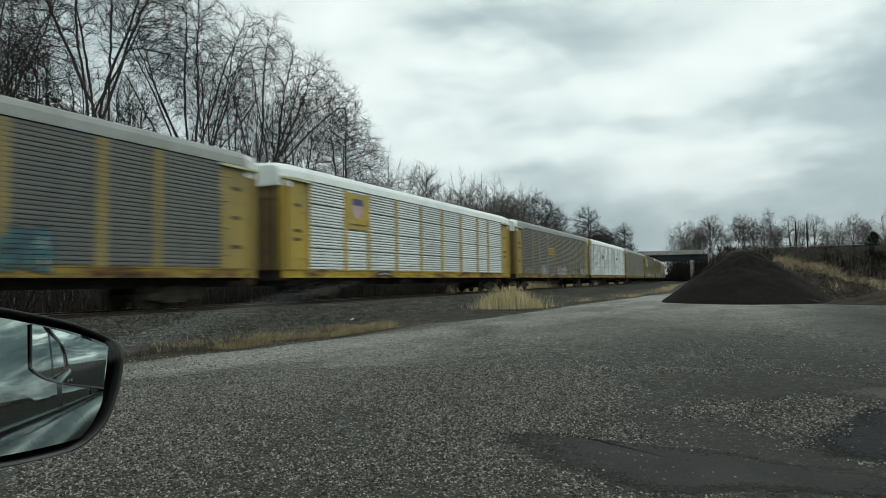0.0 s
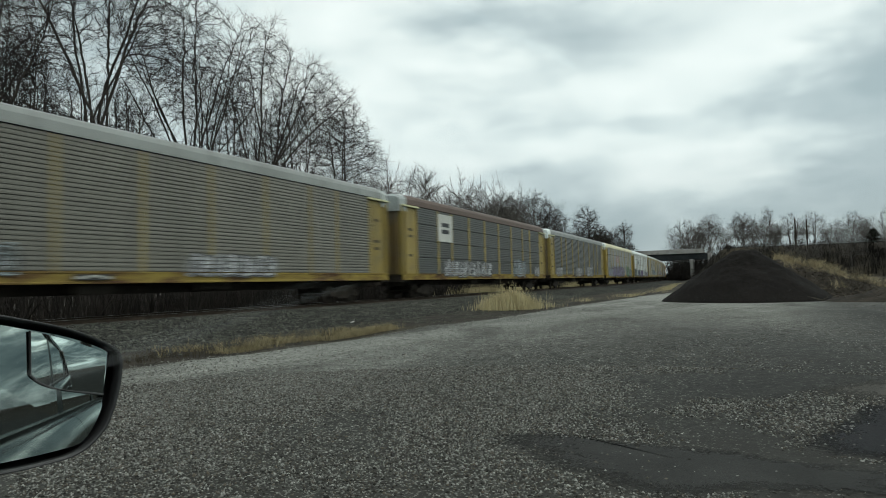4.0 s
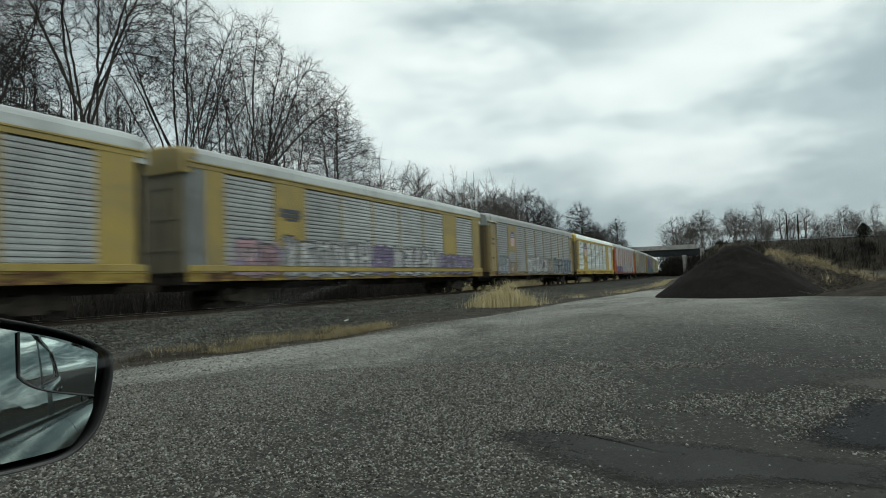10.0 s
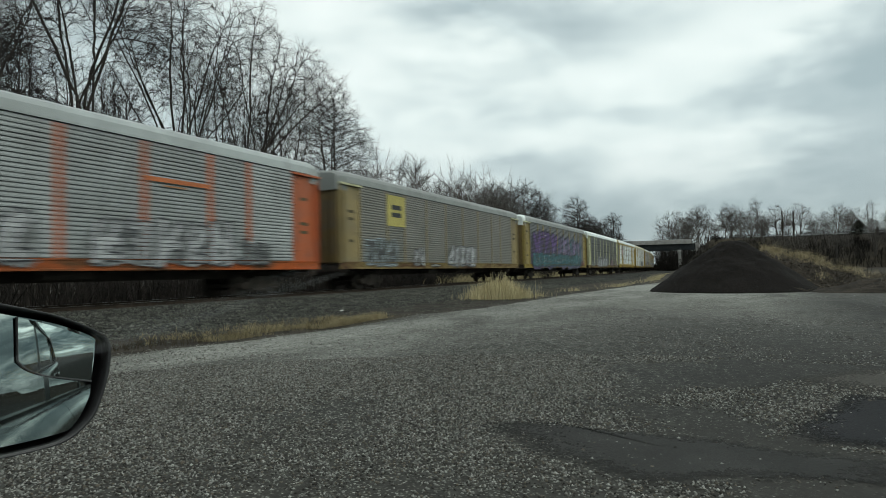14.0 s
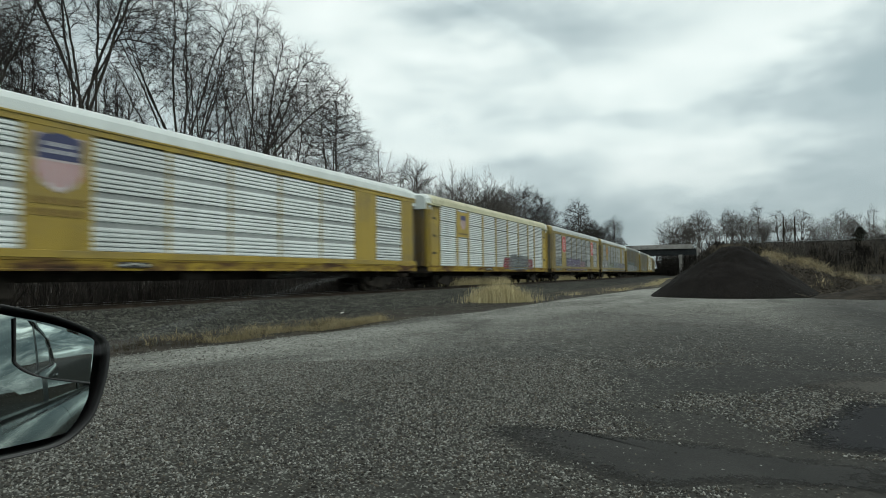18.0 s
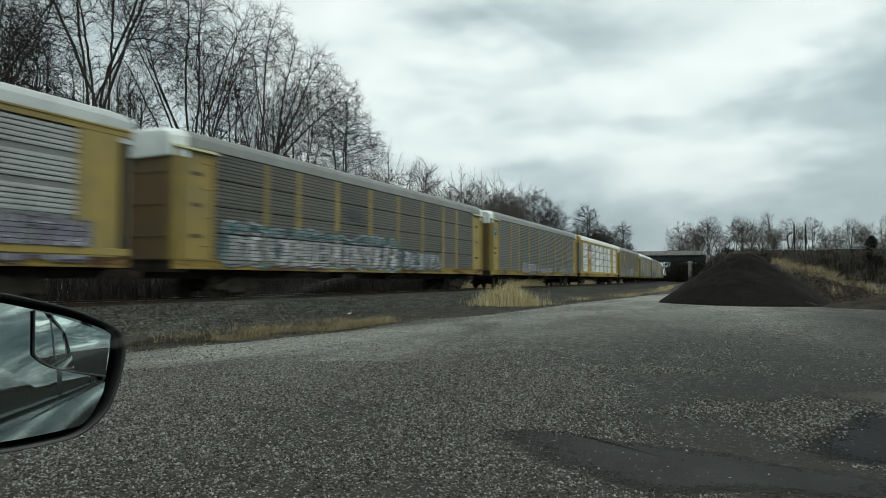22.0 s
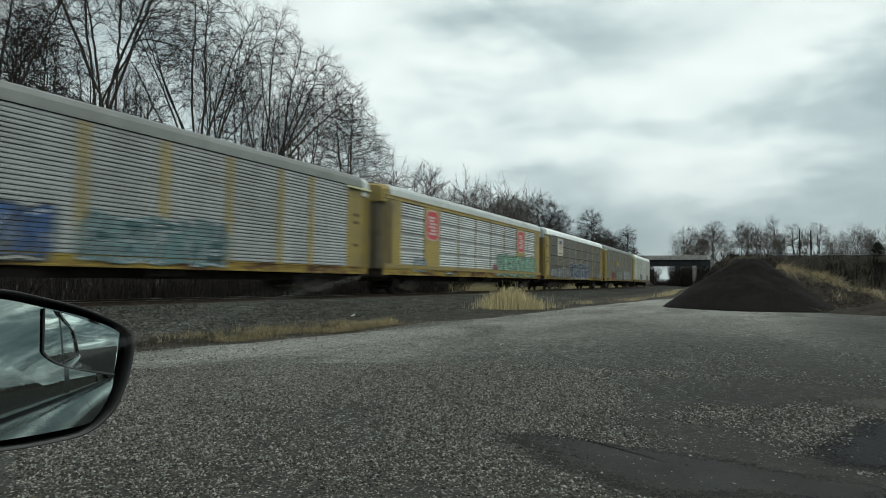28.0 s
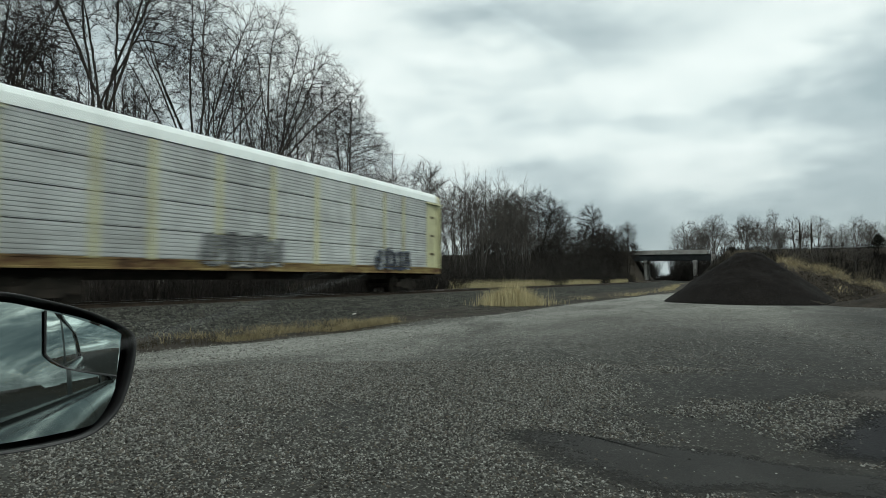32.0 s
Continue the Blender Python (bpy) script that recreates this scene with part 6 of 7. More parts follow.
for src, x, y, size in ((slight, 32.6, 34.5, 1.06), (slight, 27.2, 36.0, 0.86), (slight, 24.9, 33.5, 0.80), (broad, 25.6, 38.0, 0.88), (broad, 21.0, 36.0, 0.86), (broad, 31.0, 39.5, 0.86), (slight, 39.6, 34.2, 1.0), (broad, 40.2, 37.0, 0.92), (slight, 19.2, 34.5, 1.0), (slight, 15.0, 33.6, 1.05), (broad, 23.6, 40.5, 0.95), (slight, 49.6, 35.0, 0.72), (broad, 12.5, 38.5, 1.1)):
    clone(src, x, y, rngt.uniform(0, 360), size)
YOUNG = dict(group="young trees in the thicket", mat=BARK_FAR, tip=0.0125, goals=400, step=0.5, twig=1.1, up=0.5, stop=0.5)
young = [tree(56.0, 35.0, "young bare tree in the trackside thicket", 31, [(0, 0, 7.6, 1.7, 3.9), (0.9, -0.7, 6.2, 1.3, 2.6)], 2.2, 5, **YOUNG),
         tree(61.0, 37.0, "young bare tree in the trackside thicket", 32, [(0, 0, 8.4, 1.4, 4.2), (-0.8, 0.8, 6.6, 1.5, 2.8)], 2.6, 4, **YOUNG),
         tree(67.0, 35.5, "young bare tree in the trackside thicket", 33, [(0, 0, 7.8, 1.9, 3.4), (0.6, 1.0, 6.0, 1.5, 2.6)], 1.8, 6, **YOUNG)]
for i in range(26):
    x = 52 + i * 2.5
    clone(young[i % 3], x + rngt.uniform(-1, 1), 34 + rngt.uniform(-1, 8), rngt.uniform(0, 360), 1.05 + 0.0048 * (x - 53) + rngt.uniform(0, 0.22))
DARK = dict(mat=DARK_TWIG, step=0.75, stop=0.7, twig=1.6, tip=0.021, twigs=3)
tree(119, 38, "spreading bare tree hung with dark clinging leaves", 41, [(0, 0, 13.4, 4.6, 4.6), (-3.0, 2.2, 12.2, 3.2, 3.6), (3.2, -2.2, 12.4, 3.2, 4.0), (0.5, 0, 9.0, 4.6, 4.0)], 4.5, 4, goals=1500, leaves=3000, **DARK)
tree(137, 40, "bare tree grown over with vines", 42, [(0, 0, 11.4, 3.6, 4.6), (1.6, -1.6, 8.4, 3.8, 4.6), (-2.0, 1.6, 7.6, 3.4, 4.0)], 3.0, 4, goals=1100, leaves=1600, **DARK)
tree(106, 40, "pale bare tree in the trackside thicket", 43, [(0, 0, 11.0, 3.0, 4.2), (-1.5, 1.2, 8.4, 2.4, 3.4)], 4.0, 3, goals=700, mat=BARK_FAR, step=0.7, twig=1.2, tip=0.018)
tree(174, 41, "tall dark tree hung with clinging leaves", 44, [(0, 0, 15.4, 3.3, 5.8), (2.2, -1.2, 10.4, 4.2, 6.0), (-1.8, 1.2, 9.0, 3.6, 5.4)], 3.0, 4, goals=1500, leaves=6400, **{**DARK, "tip": 0.030})
tree(186, 40, "bare tree grown over with vines", 45, [(0, 0, 11.0, 4.2, 5.4), (1.6, -1.6, 7.4, 4.2, 4.8)], 2.0, 4, goals=1100, leaves=5200, **{**DARK, "tip": 0.030})
tree(199, 40, "bare tree grown over with vines near the bridge", 46, [(0, 0, 10.6, 3.8, 5.6), (1.2, -1.2, 7.0, 3.8, 4.6)], 2.0, 4, goals=1000, leaves=4000, **{**DARK, "tip": 0.030})
tree(207, 37.0, "bare tree grown over with vines near the bridge", 49, [(0, 0, 14.6, 2.4, 4.2), (0, 0, 8.6, 3.2, 5.2)], 2.0, 4, goals=1000, leaves=4800, **{**DARK, "tip": 0.030})
mass = tree(152, 43, "bare tree in the thicket", 47, [(0, 0, 9.0, 3.6, 4.6)], 3.0, 4, goals=700, **DARK)
for i, x in enumerate((94, 103, 112, 126, 131, 144, 160, 166, 180, 192, 204)):
    clone(mass, x, 41 + (i * 5) % 7 - 2 + max(0, x - 100) * 0.01, rngt.uniform(0, 360), (0.55 if x < 106 else 0.75) + 0.15 * rngt.random())
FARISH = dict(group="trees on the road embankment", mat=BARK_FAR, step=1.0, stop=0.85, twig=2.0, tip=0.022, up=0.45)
far = [tree(252, 13.5, "distant bare tree on the road embankment", 51, [(0, 0, 9.4, 4.0, 4.4), (2.0, -2.0, 7.6, 3.0, 3.4), (-2.0, 2.0, 7.4, 3.0, 3.6)], 2.0, 6, goals=620, z=9.6, **FARISH),
       tree(256, 3.0, "distant bare tree on the road embankment", 52, [(0, 0, 9.6, 3.2, 4.6), (-1.6, 2.4, 8.0, 2.8, 3.6), (1.4, -2.6, 7.8, 2.8, 3.6)], 2.4, 5, goals=620, z=9.6, **FARISH),
       tree(254, -5.5, "tall narrow bare tree on the road embankment", 53, [(0, 0, 11.0, 2.0, 5.6), (0.8, -1.0, 7.6, 1.9, 3.6)], 3.0, 3, goals=520, z=9.6, **FARISH)]
for i in range(24):
    y = 17.5 - i * 3.1 + rngt.uniform(-1, 1)
    clone(far[(0, 1, 0, 1, 2)[i % 5]], rngt.uniform(248, 276), y, rngt.uniform(0, 360), rngt.uniform(0.62, 1.08) * (0.95 if y > -20 else 0.85), 9.5)
for x, y, size in ((292, 26.5, 1.75), (300, 24.0, 1.6), (286, 22.0, 1.5)):
    clone(far[0], x, y, rngt.uniform(0, 360), size)
for i in range(9):
    clone(far[i % 2], rngt.uniform(216, 230), -2 - i * 4.8, rngt.uniform(0, 360), rngt.uniform(0.5, 0.8))

spots = []
for _ in range(2100):
    s = rngt.uniform(30, 222) if rngt.random() < 0.9 else rngt.uniform(-5, 30)
    x, y, _ = line(s, 9 + 14 * rngt.random() ** 1.3)
    spots.append((x, y, land(x, y), rngt.uniform(2.6, 7.4) * (0.5 if y - line(s)[1] < 11.5 else 1)))
brush_strip("thicket", spots, "dense leafless brown thicket behind the railway", BRUSH, (5, 7), "thicket", 1.7)
spots = []
for _ in range(1500):
    y = rngt.uniform(-75, 18)
    x = 243 - rngt.uniform(3, 30)
    spots.append((x, y, land(x, y), rngt.uniform(1.6, 4.2) * (1.0 if x < 226 else 0.55)))
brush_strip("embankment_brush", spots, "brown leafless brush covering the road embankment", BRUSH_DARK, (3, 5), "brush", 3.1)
# low stems added in the dark tone, for the shade seen beneath the cars
spots = []
for _ in range(900):
    x, y, _ = line(rngt.uniform(-6, 150), rngt.uniform(8.3, 11.5))
    spots.append((x, y, land(x, y), rngt.uniform(0.7, 1.9)))
brush_strip("undergrowth", spots, "low stems at the foot of the thicket, coloured dark as shaded", BRUSH_DARK, (5, 7), "undergrowth", 1.9)
spots = []
for _ in range(450):
    x, y = rngt.uniform(262, 400), rngt.uniform(-60, 120)
    cx, cy, _ = line(x)
    way = math.degrees(math.atan2(y, x))
    if abs(y - cy) < 6.5 or 6.3 < way < 7.1:
        continue
    spots.append((x, y, land(x, y), rngt.uniform(4.0, 11.0)))
for _ in range(560):
    x = rngt.uniform(264, 330)
    way = radians(rngt.choice((rngt.uniform(2.0, 6.35), rngt.uniform(7.1, 13.0))))
    y = x * math.tan(way)
    if abs(y - line(x)[1]) < 3.4:
        continue
    spots.append((x, y, land(x, y), rngt.uniform(7.0, 12.0)))
for _ in range(60):
    x = rngt.uniform(270, 330)
    spots.append((x, x * math.tan(radians(rngt.uniform(6.3, 7.5))), 0.0, rngt.uniform(1.5, 3.5)))
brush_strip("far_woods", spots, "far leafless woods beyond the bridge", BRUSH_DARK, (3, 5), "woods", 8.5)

# dry grass: the strip by the lot, the tall clump, the line along the bed and the tufts beyond the rails
rg = random.Random(21)
spots = []
for _ in range(15000):
    x = rg.uniform(6.0, 16.5)
    y = lot_edge(x) + 0.05 + abs(rg.gauss(0, 0.75))
    dens = noise.noise(Vector((x * 0.75, y * 1.1, 4))) + 0.5 * noise.noise(Vector((x * 2.3, y * 2.3, 9)))
    fade = max(0.0, min(1.0, (x - 7.6) / 1.8)) * max(0.0, min(1.0, (16.0 - x) / 2.0))
    if dens < 0.75 - 1.15 * fade + 0.45 * rg.random():
        continue
    spots.append((x, y, 0.0, rg.uniform(0.03, 0.15) * (1 + 1.1 * max(0, dens)), rg.uniform(0.3, 1.2)))
grass_tuft("grass_strip", spots, DULL_GRASS, "low tan winter grass between lot and ballast", wide=0.6)
spots = []
for _ in range(260):
    x = rg.uniform(4.5, 14.0)
    y = lot_edge(x) + 0.25 + abs(rg.gauss(0, 0.6))
    if x > 9 and rg.random() < 0.55:
        continue
    spots.append((x, y, 0.0, rg.uniform(0.06, 0.22)))
brush_strip("dead_weeds", spots, "dark tangle of dead weeds at the edge of the lot", WEED, (3, 5), "weeds", 0.22, 0.13)
spots = []
for _ in range(3000):
    x, y = rg.gauss(26.4, 0.65), rg.gauss(9.7, 0.62)
    spots.append((x, y, 0.0, rg.uniform(0.35, 1.0) * max(0.4, 1.05 - 0.3 * abs(x - 26.4) - 0.25 * abs(y - 9.7)) + (0.35 if rg.random() < 0.06 else 0), rg.uniform(0.04, 0.45)))
tagged(grass_tuft("tall_grass_clump", spots, DRY_GRASS, "tall straw-coloured dry grass clump beside the track"), category="grass clump")
spots = []
for _ in range(9000):
    s = rg.uniform(28, 130)
    y = lot_edge(s) + 0.1 + abs(rg.gauss(0, 0.6)) + 0.012 * (s - 28)
    if noise.noise(Vector((s * 0.35, y * 0.8, 6))) < -0.1 + 0.35 * rg.random():
        continue
    spots.append((s, y, 0.0, rg.uniform(0.07, 0.30), rg.uniform(0.2, 1.0)))
grass_tuft("grass_verge", spots, DRY_GRASS, "straw-coloured grass along the gravel lane")
spots = []
for c in (62, 70, 78, 84, 104, 112, 120, 150, 165):
    for _ in range(700):
        s = c + rg.gauss(0, 3.2)
        x, y, _ = line(s, 6.3 + abs(rg.gauss(0, 0.8)))
        spots.append((x, y, land(x, y), rg.uniform(0.5, 1.25), rg.uniform(0.2, 0.8)))
grass_tuft("trackside_grass", spots, DRY_GRASS, "pale dead grass beyond the rails")


# ---------------------------------------------------------------- soil heap, bank, bridge
def heap(name, cx, cy, rx, ry, h, mat, label, category, power=1.0, seed=0.0, rings=44, spokes=96):
    vs, fs = [(cx, cy, h)], []
    for i in range(1, rings + 1):
        f = i / rings
        for j in range(spokes):
            a = 2 * math.pi * j / spokes
            wob = 1 + 0.10 * noise.noise(Vector((math.cos(a) * 1.6, math.sin(a) * 1.6, seed)))
            x, y = cx + math.cos(a) * rx * f * wob, cy + math.sin(a) * ry * f * wob
            g = (1 - f) * power
            z = h * (0.5 * (g + 1 - math.sqrt((g - 1) ** 2 + 0.0015)) + 0.001 if f < 1 else -0.03)
            z += (0.14 * noise.noise(Vector((x * 0.9, y * 0.9, seed))) + 0.06 * noise.noise(Vector((x * 3, y * 3, seed)))) * min(1, 3 * (1 - f))
            vs.append((x, y, max(-0.03, z)))
    fs += [(0, 1 + j, 1 + (j + 1) % spokes) for j in range(spokes)]
    for i in range(rings - 1):
        for j in range(spokes):
            a, b = 1 + i * spokes + j, 1 + i * spokes + (j + 1) % spokes
            fs.append((a, a + spokes, b + spokes, b))
    return tagged(new(name, mesh_of(name, vs, fs, mat, True)), label, category)


heap("dirt_pile", 35.4, 0.38, 4.25, 3.92, 2.55, MILLINGS, "large cone of black asphalt millings on the lot", "dirt pile", 1.13, 2.0)


heap("dirt_mound", 33.4, -6.0, 3.0, 3.3, 0.62, DIRT, "low mound of brown dirt and rubble beside the heap", "dirt mound", 1.1, 5.0, 26, 60)


def bank_h(x, y):
    """The grassed bank behind the heap: a ridge that falls away from the track."""
    along = max(0.0, min(1.0, (y + 7.2) / 6.8))
    crest = 2.45 * along
    d = abs(x - 41.0 - 0.1 * (y + 3)) / 4.6
    end = max(0.0, min(1.0, (0.4 - y) / 1.6))
    return max(-0.04, crest * end * (1 - d * d) + 0.18 * noise.noise(Vector((x * 0.7, y * 0.7, 7))) + 0.08 * noise.noise(Vector((x * 2.1, y * 2.1, 9))))


def build_bank():
    n, m = 50, 70
    vs = [(36 + 10.5 * i / n, -9.5 + 13 * j / m, bank_h(36 + 10.5 * i / n, -9.5 + 13 * j / m)) for i in range(n + 1) for j in range(m + 1)]
    fs = [(i * (m + 1) + j, (i + 1) * (m + 1) + j, (i + 1) * (m + 1) + j + 1, i * (m + 1) + j + 1) for i in range(n) for j in range(m)]
    tagged(new("dirt_bank", mesh_of("dirt_bank", vs, fs, DIRT, True)), "low dirt bank with dead grass behind the black heap", "dirt bank")
    sp = []
    for _ in range(26000):
        x, y = rg.uniform(36.6, 44.5), rg.uniform(-9.2, -1.0)
        h = bank_h(x, y)
        band = x - 38.6 - 0.25 * (y + 3) + 0.9 * noise.noise(Vector((x * 0.5, y * 0.5, 3)))
        if h < 0.15 or band < 0.85 + 0.8 * rg.random() and not (noise.noise(Vector((x * 0.9, y * 0.9, 11))) > 0.25 and rg.random() < 0.12):
            continue
        sp.append((x, y, h - 0.03, rg.uniform(0.12, 0.42) * (1.6 if noise.noise(Vector((x * 1.4, y * 1.4, 5))) > 0.12 else 0.8), rg.uniform(0.3, 1.2)))
    grass_tuft("bank_grass", sp, BANK_GRASS, "long matted straw grass on the dirt bank")
    segs = []
    for _ in range(520):
        x, y = rg.uniform(36.5, 39.5), rg.uniform(-9.5, -2.0)
        p = Vector((x, y, max(0, bank_h(x, y)) + rg.uniform(0, 0.35)))
        a = rg.uniform(0, 6.283)
        d = Vector((math.cos(a), math.sin(a), rg.uniform(-0.2, 0.9))) * rg.uniform(0.10, 0.45)
        segs.append((p, p + d, rg.uniform(0.006, 0.022), 0.004))
    for _ in range(700):
        x, y = rg.uniform(36.5, 41.0), rg.uniform(-9.5, -2.0)
        p = Vector((x, y, max(0, bank_h(x, y)) - 0.02))
        d = Vector((rg.gauss(0, 0.3), rg.gauss(0, 0.3), 1.0)) * rg.uniform(0.15, 0.5)
        segs.append((p, p + d, rg.uniform(0.006, 0.014), 0.004))
    for _ in range(420):
        x, y = rg.gauss(33.4, 1.0), rg.gauss(-6.0, 1.3)
        p = Vector((x, y, max(0.0, 0.55 - 0.2 * math.hypot(x - 33.4, y + 6.0)) + rg.uniform(0, 0.15)))
        a = rg.uniform(0, 6.283)
        segs.append((p, p + Vector((math.cos(a), math.sin(a), rg.uniform(-0.2, 0.8))) * rg.uniform(0.15, 0.6), rg.uniform(0.006, 0.02), 0.004))
    tagged(new("brush_debris", limbs_to_mesh("brush_debris", segs, DEADWOOD, 4)), "tangle of dead branches dumped at the bank", "branches", kind="stuff")
    st = []
    for _ in range(700):
        x, y = rg.uniform(35.8, 40.0), rg.uniform(-9.5, -1.5)
        st.append((x, y, max(0, bank_h(x, y)), rg.uniform(0.02, 0.15) * rg.random() + 0.02))
    scatter_stones("bank_rubble", st, DIRT, "broken rubble lumps at the foot of the bank", "rubble")


build_bank()


def build_bridge():
    """A road bridge on concrete piers over the track."""
    br = empty("road_bridge", pose(237.5, 27.0, 0, 0, 0, 2.3))
    tagged(br, "grey concrete road bridge on piers over the railway", "bridge")
    y0, y1 = -13.0, 14.5
    part("deck", Build().box(-1.0, 12.0, y0 + 2, y1, 9.55, 9.95).bevelled("deck", 0.03, 1), CONCRETE, br)
    for x in (-1.0, 11.7):
        part("parapet", Build().box(x, x + 0.3, y0 + 1.5, y1 + 3, 9.95, 11.1).bevelled("parapet", 0.04, 1), CONCRETE, br, "pale concrete parapet")
        part("fascia", Build().box(x - 0.04, x + 0.34, y0 + 1.5, y1 + 3, 9.62, 9.96).mesh("fascia"), CONCRETE, br)
    for k in range(5):
        x = 0.0 + k * 2.7
        g = Build().box(x - 0.05, x + 0.05, y0, y1, 7.55, 9.55).box(x - 0.25, x + 0.25, y0, y1, 7.5, 7.57).box(x - 0.25, x + 0.25, y0, y1, 9.5, 9.56)
        part("girder", g.mesh("girder"), GIRDER, br, "dark painted steel girder")
    for y in (-7.6, 9.0):
        part("pier_cap", Build().box(-0.6, 11.6, y - 0.65, y + 0.65, 6.6, 7.5).bevelled("pier_cap", 0.06, 1), CONCRETE, br)
        for x in (0.3, 3.8, 7.4, 10.8):
            part("pier_column", Build().tube((x, y, -0.2), (x, y, 6.6), 0.55, n=16).mesh("pier_column", smooth=False), CONCRETE, br)
    for y in (y0 - 0.5, y1 + 0.5):
        part("abutment", Build().box(-0.8, 11.8, y - 0.6, y + 0.6, 0.0, 9.55).bevelled("abutment", 0.05, 1), CONCRETE, br)


build_bridge()


def guard_rail():
    g = empty("guard_rail", pose(231.5, -30, 10.3))
    tagged(g, "galvanised road guard rail on the embankment", "guard rail")
    part("beam", Build().box(-0.04, 0.04, -26, 26, 0.45, 0.75).bevelled("beam", 0.02, 1), GALV, g)
    me = Build().box(-0.07, 0.07, -0.07, 0.07, -0.8, 0.7).mesh("rail_post")
    for k in range(26):
        part("rail_post", me, WOODPOLE, g, at=pose(0.1, -25 + 2 * k, 0))


guard_rail()


def sign_pole(x, y, z, h):
    p = empty("utility_pole", pose(x, y, z))
    tagged(p, "dark wooden pole on the road embankment", "pole", "poles on the embankment")
    part("pole", Build().tube((0, 0, -0.5), (0, 0, h), 0.24, 0.18, n=10).mesh("pole"), WOODPOLE, p)
    part("box", Build().box(-0.3, 0.3, -0.3, 0.3, h * 0.3, h * 0.62).bevelled("box", 0.05, 1), WOODPOLE, p, "dark equipment case")


sign_pole(228, -12.4, 9.6, 9.0)
sign_pole(229, -15.6, 9.6, 9.0)



def evergreen(x, y, z, h, w):
    t = empty("evergreen_tree", pose(x, y, z))
    tagged(t, "small dark evergreen tree on the road embankment", "tree")
    rng = random.Random(77)
    part("trunk", Build().tube((0, 0, -0.3), (0, 0, h * 0.9), 0.14, 0.03, n=6).mesh("trunk"), BARK, t)
    vs, fs = [], []
    for _ in range(2600):
        f = rng.random() ** 0.7
        r = w * 0.5 * (1 - f) ** 0.75 * rng.uniform(0.05, 1.05) + 0.05
        a = rng.uniform(0, 6.283)
        p = Vector((math.cos(a) * r, math.sin(a) * r, 0.3 + f * (h - 0.3)))
        e1 = Vector((math.cos(a) * 0.4, math.sin(a) * 0.4, rng.uniform(-0.25, 0.15)))
        e2 = Vector((-math.sin(a) * 0.22, math.cos(a) * 0.22, rng.uniform(-0.12, 0.12)))
        n = len(vs)
        vs += [p - e2 * 0.5, p + e2 * 0.5, p + e1 + e2 * 0.2, p + e1 - e2 * 0.2]
        fs.append((n, n + 1, n + 2, n + 3))
    part("crown", mesh_of("crown", vs, fs, NEEDLE), None, t, "dark needled branches")


evergreen(226, -32.6, 9.7, 4.6, 6.0)

litter = Build().box(-0.26, 0.26, -0.03, 0.03, 0.0, 0.025).bevelled("wood_scrap", 0.01, 1, plain((0.5, 0.48, 0.44), 0.8))
tagged(new("wood_scrap", litter), "pale splintered piece of wood on the ballast", "wood scrap").matrix_basis = pose(17.0, 11.6, 0.03, 4, 0, 25)

